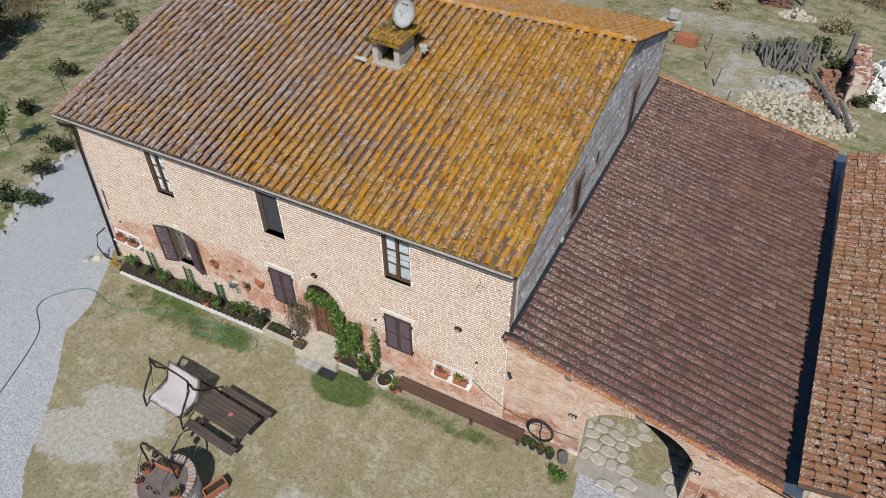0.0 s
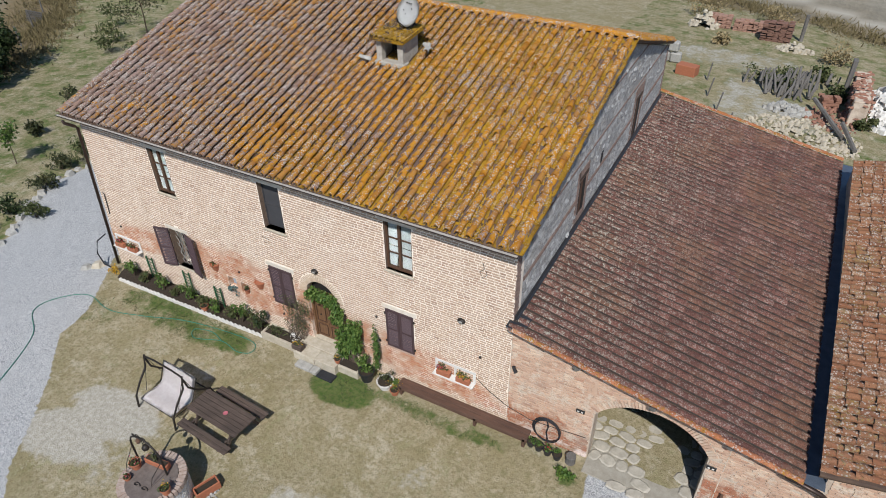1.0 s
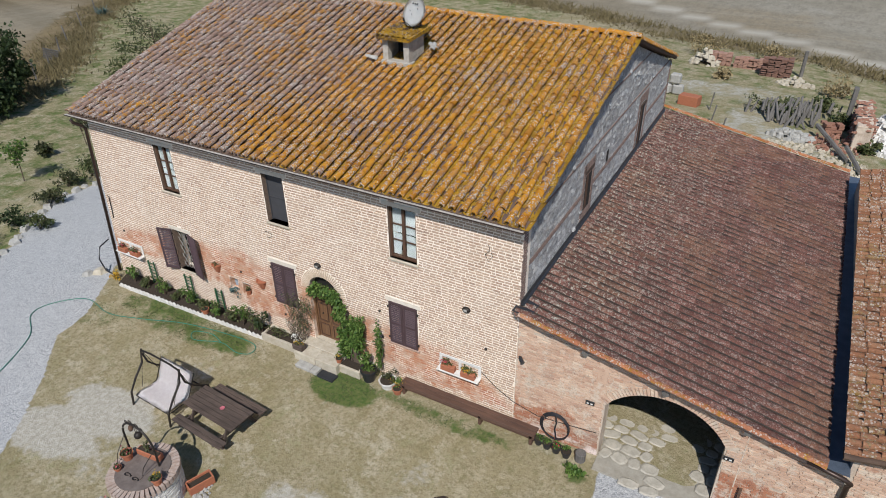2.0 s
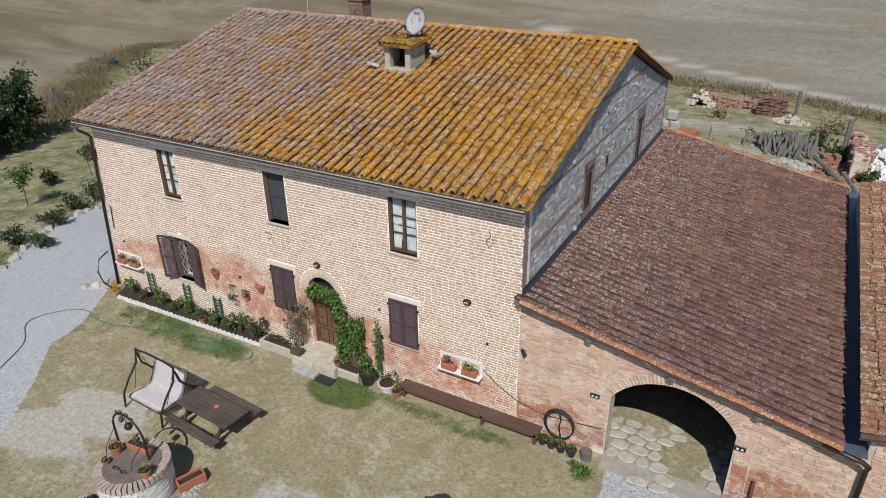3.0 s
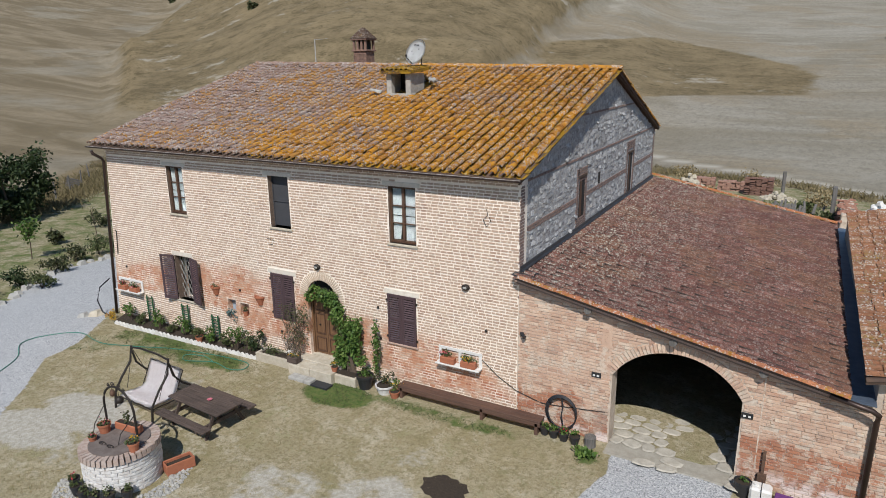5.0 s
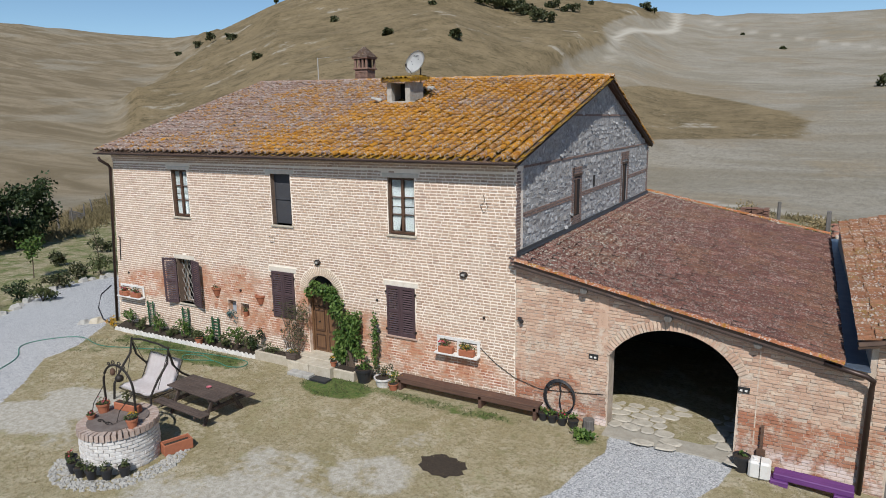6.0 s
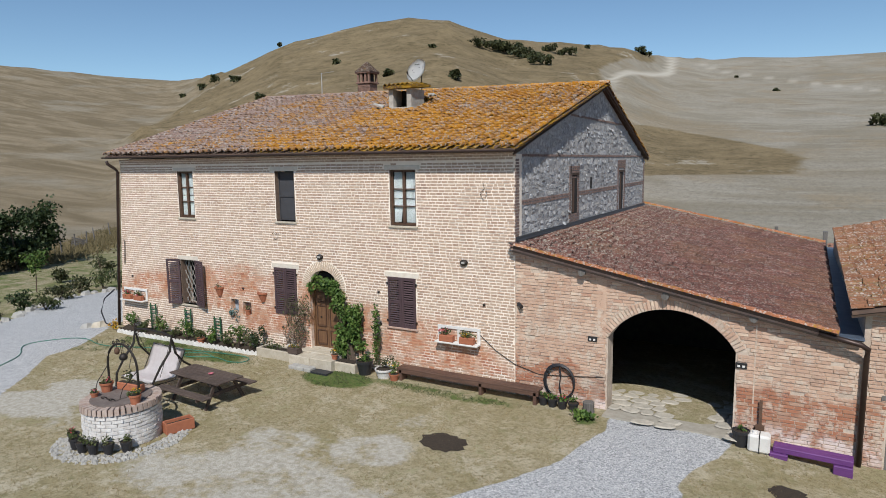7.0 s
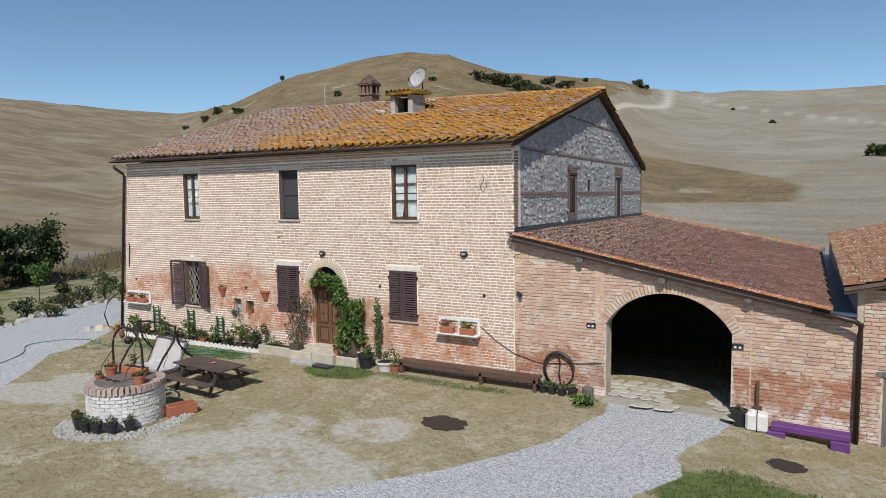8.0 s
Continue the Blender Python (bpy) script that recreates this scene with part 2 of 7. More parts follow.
def ground_material():
    k = Nodes("ground")
    fine, mid, big = k.noise(60, 5, 0.75), k.noise(7, 6, 0.7), k.noise(0.7, 5, 0.6)
    dry = k.mix(k.step(mid, 0.3, 0.7), (0.35, 0.3, 0.19), (0.25, 0.21, 0.125))
    dry = k.mix(k.step(k.noise(2.2, 6, 0.7), 0.45, 0.7), dry, (0.43, 0.375, 0.265))
    dry = k.mix(k.step(k.noise(1.1, 6, 0.7), 0.56, 0.68, 0, 0.55), dry, (0.19, 0.19, 0.075))
    dry = k.mix(k.step(k.noise(26, 6, 0.8), 0.54, 0.7, 0, 0.65), dry, (0.16, 0.14, 0.07))
    dry = k.mix(k.step(fine, 0.52, 0.7, 0, 0.7), dry, (0.52, 0.45, 0.32))
    dry = k.mix(k.step(k.noise(0.4, 5, 0.65), 0.44, 0.62, 0, 0.5), dry, (0.235, 0.2, 0.1))
    dry = k.mix(k.step(k.noise(0.9, 7, 0.8), 0.53, 0.62, 0, 0.7), dry, (0.46, 0.41, 0.31))
    dry = k.mix(k.step(k.noise(9, 6, 0.85), 0.49, 0.6, 0, 0.65), dry, (0.16, 0.135, 0.07))
    dry = k.mix(k.step(k.noise(3.4, 6, 0.8), 0.54, 0.62, 0, 0.5), dry, (0.17, 0.165, 0.075))
    green = k.mix(k.step(mid, 0.3, 0.7), (0.062, 0.115, 0.028), (0.15, 0.16, 0.06))
    green = k.mix(k.step(fine, 0.5, 0.72, 0, 0.6), green, (0.05, 0.065, 0.018))
    stones = k.cells(38.0, out="Color")
    sep = k.t.nodes.new("ShaderNodeSeparateColor")
    k.put(sep.inputs[0], stones)
    grit = k.ramp(sep.outputs[0], [(0.0, (0.17, 0.173, 0.176)), (0.35, (0.36, 0.363, 0.366)), (0.75, (0.49, 0.488, 0.486)), (1.0, (0.64, 0.63, 0.62))])
    grit = k.mix(k.step(k.noise(9, 5), 0.35, 0.75, 0, 0.5), grit, (0.36, 0.37, 0.38))
    dust = k.mix(k.step(mid, 0.35, 0.65), (0.47, 0.44, 0.38), (0.33, 0.305, 0.25))
    dust = k.mix(k.step(k.noise(20, 5, 0.8), 0.55, 0.7, 0, 0.6), dust, (0.22, 0.2, 0.13))
    edge = k.math("ADD", k.math("MULTIPLY", k.math("SUBTRACT", k.noise(3.0, 6, 0.75), 0.5), 1.0), k.math("MULTIPLY", k.math("SUBTRACT", k.noise(0.8, 4, 0.6), 0.5), 1.1))
    c = k.mix(k.step(k.math("ADD", k.attr("green"), edge), 0.35, 0.75), dry, green)
    c = k.mix(k.step(k.math("ADD", k.attr("dust"), edge), 0.4, 0.7), c, dust)
    c = k.mix(k.step(k.math("ADD", k.attr("gravel"), k.math("MULTIPLY", edge, 0.4)), 0.44, 0.58), c, grit)
    tilled = k.noise(0.5, 6, 0.65, stretch=(1.2, 0.5, 1.0))
    warp = k.noise(0.03, 5, 0.65, stretch=(0.5, 2.2, 1.6), warp=1.2)
    field = k.mix(k.step(warp, 0.36, 0.62), (0.26, 0.21, 0.14), (0.165, 0.13, 0.08))
    field = k.mix(k.step(k.noise(0.11, 7, 0.7, stretch=(0.35, 1.8, 1.6), warp=0.8), 0.46, 0.7, 0, 0.3), field, (0.135, 0.105, 0.065))
    field = k.mix(k.step(k.noise(0.018, 4, 0.6), 0.5, 0.64, 0, 0.5), field, (0.29, 0.265, 0.21))
    field = k.mix(k.step(k.noise(1.6, 6, 0.8, stretch=(1.4, 0.4, 1.0)), 0.5, 0.7, 0, 0.5), field, (0.11, 0.09, 0.06))
    field = k.mix(k.step(tilled, 0.45, 0.7, 0, 0.35), field, (0.13, 0.105, 0.07))
    pale = k.mix(k.step(k.noise(0.02, 6, 0.65, warp=1.0), 0.38, 0.6), (0.34, 0.315, 0.265), (0.25, 0.225, 0.175))
    pale = k.mix(k.step(k.noise(0.022, 5, 0.6), 0.5, 0.6, 0, 0.7), pale, (0.28, 0.225, 0.15))
    pale = k.mix(k.step(k.noise(0.07, 7, 0.75, stretch=(0.4, 1.6, 1.3), warp=1.0), 0.5, 0.68, 0, 0.6), pale, (0.4, 0.375, 0.32))
    pale = k.mix(k.step(k.noise(0.19, 7, 0.75, stretch=(0.4, 1.5, 1.2), warp=0.6), 0.52, 0.7, 0, 0.4), pale, (0.165, 0.145, 0.11))
    pale = k.mix(k.step(k.noise(1.5, 6, 0.8, stretch=(1.4, 0.4, 1.0)), 0.48, 0.7, 0, 0.55), pale, (0.15, 0.137, 0.11))
    pale = k.mix(k.step(k.noise(0.7, 8, 0.8, stretch=(1.3, 0.5, 1.0)), 0.44, 0.62, 0, 0.55), pale, (0.17, 0.155, 0.125))
    rough = k.mix(k.step(k.noise(0.06, 7, 0.7), 0.38, 0.62), (0.215, 0.165, 0.095), (0.135, 0.104, 0.058))
    rough = k.mix(k.step(k.noise(0.35, 8, 0.85), 0.42, 0.62, 0, 0.5), rough, (0.25, 0.19, 0.11))
    rough = k.mix(k.step(k.noise(0.16, 8, 0.85), 0.5, 0.62, 0, 0.75), rough, (0.085, 0.068, 0.036))
    rough = k.mix(k.step(k.noise(0.9, 7, 0.85), 0.5, 0.64, 0, 0.6), rough, (0.07, 0.058, 0.03))
    rough = k.mix(k.step(k.noise(0.035, 7, 0.75), 0.58, 0.66, 0, 0.75), rough, (0.36, 0.33, 0.27))
    c = k.mix(k.attr("field"), c, field)
    c = k.mix(k.attr("pale"), c, pale)
    wob = k.math("MULTIPLY", k.math("SUBTRACT", k.noise(0.1, 6, 0.7), 0.5), 0.8)
    c = k.mix(k.step(k.math("ADD", k.attr("knoll"), wob), 0.35, 0.65), c, rough)
    c = k.mix(k.attr("track"), c, (0.43, 0.395, 0.33))
    k.bump(k.math("ADD", k.math("MULTIPLY", fine, 0.5), k.math("MULTIPLY", k.cells(26.0), 0.5)), 0.7, 0.03)
    return k.done(c, 0.97, spec=0.1)


M = {
    "ground": ground_material(),
    "brick": front_brick(), "mortar": front_mortar(), "barn_brick": barn_brick(),
    "barn_mortar": simple("barn_mortar", (0.68, 0.57, 0.46), (0.42, 0.32, 0.245), 3, 0.95),
    "stone": stone_material(),
    "band_brick": simple("band_brick", (0.33, 0.22, 0.175), (0.15, 0.11, 0.095), 9, 0.95),
    "stone_mortar": simple("stone_mortar", (0.5, 0.485, 0.465), (0.26, 0.25, 0.24), 9, 0.95),
    "tile": lichen_tile("lichen_tile", [(0.0, (0.33, 0.21, 0.16)), (0.25, (0.37, 0.27, 0.23)), (0.5, (0.27, 0.16, 0.115)), (0.8, (0.4, 0.31, 0.27)), (1.0, (0.24, 0.145, 0.105))], ((0.53, 0.205, 0.017), (0.47, 0.245, 0.032)), 0.012, (-15, -4, -0.055, 0.055), None, 0.9),
    # pan base is darkened for dirt and for the shade between the covers
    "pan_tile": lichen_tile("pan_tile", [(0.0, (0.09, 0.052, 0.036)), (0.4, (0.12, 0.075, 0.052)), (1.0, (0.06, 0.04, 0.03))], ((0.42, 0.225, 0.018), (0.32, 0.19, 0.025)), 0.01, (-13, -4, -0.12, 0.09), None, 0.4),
    "barn_tile": lichen_tile("barn_tile", [(0.0, (0.14, 0.062, 0.049)), (0.3, (0.185, 0.084, 0.066)), (0.6, (0.115, 0.052, 0.043)), (0.9, (0.21, 0.098, 0.077)), (1.0, (0.24, 0.118, 0.094))], ((0.17, 0.125, 0.095), (0.075, 0.052, 0.042)), -0.08, None, (0.6, 5.0), 0.3, 0.6),
    # near-black for both the moss and the shadow in the roof grooves
    "moss_and_shade": simple("moss_and_shade", (0.04, 0.03, 0.024), (0.07, 0.05, 0.038), 9, 0.95),
    "verge_tile": lichen_tile("verge_tile", [(0.0, (0.42, 0.15, 0.07)), (0.4, (0.48, 0.2, 0.1)), (0.8, (0.36, 0.13, 0.07)), (1.0, (0.5, 0.26, 0.15))], ((0.42, 0.19, 0.02), (0.36, 0.2, 0.05)), -0.02),
    "shed_tile": lichen_tile("shed_tile", [(0.0, (0.26, 0.11, 0.06)), (0.4, (0.36, 0.18, 0.1)), (0.8, (0.2, 0.09, 0.055)), (1.0, (0.4, 0.25, 0.16))], ((0.36, 0.2, 0.05), (0.22, 0.17, 0.12)), -0.05),
    "underlay": simple("roof_underlay", (0.16, 0.1, 0.07), (0.09, 0.06, 0.05), 4),
    "eave_wood": wood_material("eave_wood", (0.09, 0.055, 0.035), (0.05, 0.03, 0.02)),
    "copper": simple("brown_sheet", (0.075, 0.05, 0.042), (0.05, 0.035, 0.03), 3, 0.45, 0.6, 0.1),
    "lead": simple("dark_sheet", (0.035, 0.037, 0.042), (0.06, 0.062, 0.07), 3, 0.5, 0.4, 0.15),
    "zinc": simple("blue_grey_sheet", (0.16, 0.2, 0.26), (0.1, 0.13, 0.18), 3, 0.45, 0.5, 0.15),
    "shutter": wood_material("shutter_paint", (0.085, 0.05, 0.055), (0.06, 0.035, 0.039), 0.6, "z", 0.15),
    "frame_wood": wood_material("window_wood", (0.11, 0.055, 0.03), (0.07, 0.035, 0.02), 0.6, "z"),
    "door_wood": wood_material("door_wood", (0.22, 0.115, 0.055), (0.12, 0.06, 0.03), 0.6, "z"),
    "curtain": simple("curtain", (0.86, 0.88, 0.88), (0.74, 0.78, 0.79), 14, 0.9, 0, 0.5, 0.03, (6, 6, 0.4)),
    # near-black colour stands for the shade inside rooms, openings and flue
    "dark": simple("interior_shade", (0.02, 0.018, 0.016), (0.012, 0.011, 0.01), 2),
    "screen": simple("insect_screen", (0.055, 0.055, 0.06), (0.045, 0.045, 0.05), 3, 0.8),
    "plaster": simple("lime_plaster", (0.74, 0.67, 0.57), (0.62, 0.54, 0.44), 6, 0.9),
    "arch_brick": simple("arch_brick", (0.62, 0.5, 0.38), (0.48, 0.36, 0.26), 9, 0.92),
    "white": simple("white_paint", (0.78, 0.76, 0.72), (0.66, 0.63, 0.58), 9, 0.6),
    "whitewash": simple("whitewash", (0.78, 0.76, 0.73), (0.55, 0.5, 0.46), 7, 0.9, 0, 0.5, 0.02),
    "rim": simple("rim_brick", (0.42, 0.26, 0.19), (0.52, 0.38, 0.31), 7, 0.92, 0, 0.4),
    "terracotta": simple("terracotta", (0.42, 0.15, 0.075), (0.34, 0.115, 0.06), 10, 0.8),
    "soil": simple("soil", (0.05, 0.035, 0.022), (0.025, 0.018, 0.012), 20, 0.95, 0, 0.7, 0.03),
    "black": simple("black_plastic", (0.022, 0.022, 0.025), (0.03, 0.03, 0.034), 8, 0.45),
    "iron": simple("wrought_iron", (0.03, 0.027, 0.025), (0.05, 0.038, 0.03), 20, 0.55, 0.5, 0.3),
    "rust": simple("rust", (0.17, 0.095, 0.06), (0.1, 0.06, 0.042), 14, 0.9, 0.2, 0.4),
    "grey_wood": wood_material("weathered_wood", (0.12, 0.085, 0.068), (0.05, 0.035, 0.028), 0.85, "x", 0.6),
    "bench_wood": wood_material("bench_wood", (0.14, 0.075, 0.05), (0.08, 0.042, 0.03), 0.7, "x"),
    "old_wood": wood_material("old_timber", (0.2, 0.185, 0.17), (0.1, 0.09, 0.08), 0.9, "z", 0.7),
    "verge_wood": wood_material("verge_wood", (0.3, 0.22, 0.17), (0.17, 0.12, 0.09), 0.85, "x", 0.6),
    "jamb_brick": simple("jamb_brick", (0.24, 0.165, 0.12), (0.14, 0.095, 0.07), 11, 0.95),
    "chimney_brick": simple("chimney_brick", (0.29, 0.17, 0.125), (0.13, 0.083, 0.065), 7, 0.95),
    "dusty_zinc": simple("dusty_zinc", (0.56, 0.53, 0.48), (0.4, 0.37, 0.33), 4, 0.7, 0.1),
    "roof_plaster": simple("roof_plaster", (0.5, 0.46, 0.4), (0.34, 0.31, 0.27), 7, 0.92),
    # dark wall tone that puts the barn passage's shade into the colour
    "passage_shade": simple("shaded_wall", (0.07, 0.06, 0.05), (0.035, 0.03, 0.027), 3, 0.95),
    "well_rim": simple("well_rim", (0.36, 0.26, 0.21), (0.47, 0.39, 0.34), 9, 0.92, 0, 0.5),
    "lid_metal": simple("lid_metal", (0.2, 0.165, 0.145), (0.13, 0.1, 0.088), 6, 0.85, 0.1, 0.4),
    "purple": wood_material("purple_paint", (0.16, 0.05, 0.21), (0.11, 0.03, 0.145), 0.6, "x"),
    "cushion": simple("cushion", (0.84, 0.79, 0.78), (0.76, 0.7, 0.69), 9, 0.9, 0, 0.3, 0.02),
    "green_metal": simple("green_metal", (0.012, 0.075, 0.03), (0.02, 0.1, 0.04), 10, 0.5),
    "hose_green": simple("green_hose", (0.03, 0.2, 0.14), (0.04, 0.25, 0.17), 10, 0.5),
    "pale_stone": simple("pale_stone", (0.56, 0.5, 0.4), (0.42, 0.36, 0.27), 6, 0.9, 0, 0.5, 0.02),
    "grey_stone": simple("grey_stone", (0.46, 0.44, 0.4), (0.3, 0.29, 0.27), 6, 0.9, 0, 0.5, 0.03),
    "cobble": simple("cobble_stone", (0.5, 0.455, 0.38), (0.34, 0.31, 0.255), 5, 0.9, 0, 0.5, 0.02),
    "packed": simple("packed_earth", (0.4, 0.37, 0.31), (0.3, 0.27, 0.22), 4, 0.95, 0, 0.5, 0.02),
    "dish": simple("dish_paint", (0.8, 0.8, 0.78), (0.72, 0.72, 0.7), 5, 0.45),
    "plaque": simple("dark_plaque", (0.02, 0.02, 0.022), (0.03, 0.03, 0.03), 8, 0.4),
    "leaf": leaf_material("leaf", (0.03, 0.068, 0.012), (0.085, 0.15, 0.028), (0.15, 0.21, 0.05)),
    "dark_leaf": leaf_material("dark_leaf", (0.014, 0.028, 0.008), (0.028, 0.045, 0.012), (0.045, 0.065, 0.02)),
    "shrub_leaf": leaf_material("shrub_leaf", (0.04, 0.06, 0.018), (0.075, 0.09, 0.03), (0.12, 0.12, 0.05)),
    "scrub_leaf": leaf_material("scrub_leaf", (0.03, 0.04, 0.015), (0.05, 0.055, 0.02), (0.08, 0.08, 0.03)),
    "dry_leaf": leaf_material("dry_leaf", (0.2, 0.15, 0.07), (0.29, 0.22, 0.115), (0.36, 0.29, 0.16)),
    "weed_leaf": leaf_material("weed_leaf", (0.11, 0.09, 0.04), (0.17, 0.135, 0.065), (0.24, 0.19, 0.1)),
    "agave": leaf_material("agave_leaf", (0.06, 0.11, 0.1), (0.1, 0.16, 0.15), (0.14, 0.2, 0.19)),
    "petal": leaf_material("red_petal", (0.4, 0.02, 0.03), (0.5, 0.05, 0.08), (0.5, 0.25, 0.3)),
    "bloom": leaf_material("yellow_petal", (0.5, 0.35, 0.03), (0.55, 0.3, 0.03), (0.45, 0.2, 0.02)),
    "bark": simple("bark", (0.14, 0.1, 0.07), (0.07, 0.05, 0.035), 12, 0.95, 0, 0.6, 0.02, (6, 6, 1)),
    "red_brick_pile": simple("loose_red_brick", (0.36, 0.19, 0.13), (0.26, 0.12, 0.085), 8, 0.9),
    "pink_brick_pile": simple("loose_pink_brick", (0.44, 0.27, 0.2), (0.3, 0.15, 0.11), 8, 0.9),
    "brown_brick_pile": simple("loose_brown_brick", (0.26, 0.14, 0.1), (0.17, 0.09, 0.07), 8, 0.9),
}
glass = Nodes("window_glass")
glass.put(glass.out.inputs["Transmission Weight"], 1.0)
glass.put(glass.out.inputs["IOR"], 1.1)
M["glass"] = glass.done((0.9, 0.95, 0.95), 0.03)


# ---- mesh helpers ----
def mesh_of(name, verts, faces, material, smooth=False):
    me = bpy.data.meshes.new(name)
    me.from_pydata([tuple(v) for v in verts], [], faces)
    me.materials.append(material)
    if smooth:
        me.polygons.foreach_set("use_smooth", [True] * len(me.polygons))
    me.update()
    return me


def empty(name, at=(0, 0, 0), turn=0, **tags):
    ob = new(name)
    ob.matrix_world = pose(*at, 0, 0, turn)
    return tagged(ob, **tags)


def part(name, bm, material, parent=None, label="", smooth=False, kind=""):
    """Links a bmesh as one mesh object under a thing or a part, in that thing's own axes."""
    me = bpy.data.meshes.new(name)
    bmesh.ops.recalc_face_normals(bm, faces=bm.faces)
    bm.to_mesh(me)
    bm.free()
    me.materials.append(material)
    if smooth:
        me.polygons.foreach_set("use_smooth", [True] * len(me.polygons))
    ob = new(name, me)
    ob.parent = parent
    return tagged(ob, label=label, kind=kind or ("stuff" if name in ("plant", "foliage", "flower", "crown", "stem") else ""))


def linked(name, me, parent, m=None, kind=""):
    ob = new(name, me)
    ob.parent = parent
    if m is not None:
        ob.matrix_basis = m
    return tagged(ob, kind=kind)


def joined(name, shape, places, material, parent, smooth=False):
    """Many copies of one small shape in a single mesh."""
    v = np.array(shape[0], float)
    vs, fs = [], []
    for i, m in enumerate(places):
        a = np.array(m)
        vs.append(v @ a[:3, :3].T + a[:3, 3])
        fs += [tuple(k + i * len(v) for k in f) for f in shape[1]]
    ob = linked(name, mesh_of(name, np.concatenate(vs).tolist(), fs, material, smooth), parent)
    return tagged(ob, kind="stuff")


def pieces(name, shape, places, material, parent, near=300, smooth=False, rest="", key=None):
    """The pieces of a surface: the first ones single, the others joined."""
    places = sorted(places, key=key) if key else places
    me = mesh_of(name, shape[0], shape[1], material, smooth)
    for m in places[:near]:
        linked(name, me, parent, m)
    if len(places) > near:
        joined(rest or name + "_field", shape, places[near:], material, parent, smooth)


def box(bm, x0, x1, y0, y1, z0, z1, bevel=0.0, m=None):
    vs = [bm.verts.new((x, y, z)) for z in (z0, z1) for x, y in ((x0, y0), (x1, y0), (x1, y1), (x0, y1))]
    fs = [bm.faces.new([vs[i] for i in f]) for f in ((3, 2, 1, 0), (4, 5, 6, 7), (0, 1, 5, 4), (1, 2, 6, 5), (2, 3, 7, 6), (3, 0, 4, 7))]
    if m is not None:
        for v in vs:
            v.co = m @ v.co
    if bevel:
        bmesh.ops.bevel(bm, geom=list({e for f in fs for e in f.edges}), offset=bevel, segments=1, affect="EDGES")
    return bm


def tube(bm, pts, r, seg=8, closed=False):
    """A round bar along points; r: one radius or one for each point."""
    pts = [Vector(p) for p in pts]
    n = len(pts)
    rings = []
    for i, p in enumerate(pts):
        d = (pts[(i + 1) % n] - pts[i - 1]) if closed or 0 < i < n - 1 else (pts[1] - pts[0] if i == 0 else pts[-1] - pts[-2])
        d.normalize()
        a = d.cross(Vector((0, 0, 1)) if abs(d.z) < 0.9 else Vector((1, 0, 0))).normalized()
        b = d.cross(a)
        q = r[i] if isinstance(r, (list, tuple)) else r
        rings.append([bm.verts.new(p + q * (a * math.cos(k * math.tau / seg) + b * math.sin(k * math.tau / seg))) for k in range(seg)])
    for i in range(n if closed else n - 1):
        u, v = rings[i], rings[(i + 1) % n]
        for k in range(seg):
            bm.faces.new((u[k], u[(k + 1) % seg], v[(k + 1) % seg], v[k]))
    if not closed:
        bm.faces.new(rings[0][::-1])
        bm.faces.new(rings[-1])
    return bm


def lathe(bm, profile, seg=20, at=(0, 0, 0)):
    """A turned shape from (radius, height) pairs."""
    rings = [[bm.verts.new((at[0] + r * math.cos(k * math.tau / seg), at[1] + r * math.sin(k * math.tau / seg), at[2] + z)) for k in range(seg)] for r, z in profile]
    for u, v in zip(rings, rings[1:]):
        for k in range(seg):
            bm.faces.new((u[k], u[(k + 1) % seg], v[(k + 1) % seg], v[k]))
    bm.faces.new(rings[0][::-1])
    bm.faces.new(rings[-1])
    return bm


def leaves(bm, spots, size, rng, droop=0.3, wide=0.42):
    """Small pointed leaves at the given spots."""
    for p in spots:
        d = Vector((rng.gauss(0, 1), rng.gauss(0, 1), rng.gauss(0.2, 0.8))).normalized()
        s = size * rng.uniform(0.6, 1.3)
        w = d.cross(Vector((rng.gauss(0, 1), rng.gauss(0, 1), rng.gauss(0, 1)))).normalized() * s * wide
        p = Vector(p)
        tip = p + d * s - Vector((0, 0, droop * s))
        mid = p + d * s * 0.45
        a, b, c, e = bm.verts.new(p), bm.verts.new(mid + w), bm.verts.new(tip), bm.verts.new(mid - w + Vector((0, 0, 0.1 * s)))
        bm.faces.new((a, b, c))
        bm.faces.new((a, c, e))
    return bm


def clump(rng, at, radii, n, lumps=6):
    """Spots for leaves: several uneven lumps within an outline."""
    cs = [(rng.uniform(-0.6, 0.6), rng.uniform(-0.6, 0.6), rng.uniform(-0.55, 0.7), rng.uniform(0.35, 0.62)) for _ in range(lumps)]
    out = []
    for _ in range(n):
        cx, cy, cz, r = rng.choice(cs)
        d = Vector((rng.gauss(0, 1), rng.gauss(0, 1), rng.gauss(0, 1))).normalized() * r * rng.uniform(0.55, 1.05)
        out.append((at[0] + radii[0] * (cx + d.x), at[1] + radii[1] * (cy + d.y), max(at[2] - radii[2] + 0.02, at[2] + radii[2] * (cz + d.z))))
    return out


def smooth(a, b, v):
    u = min(1.0, max(0.0, (v - a) / (b - a)))
    return u * u * (3 - 2 * u)


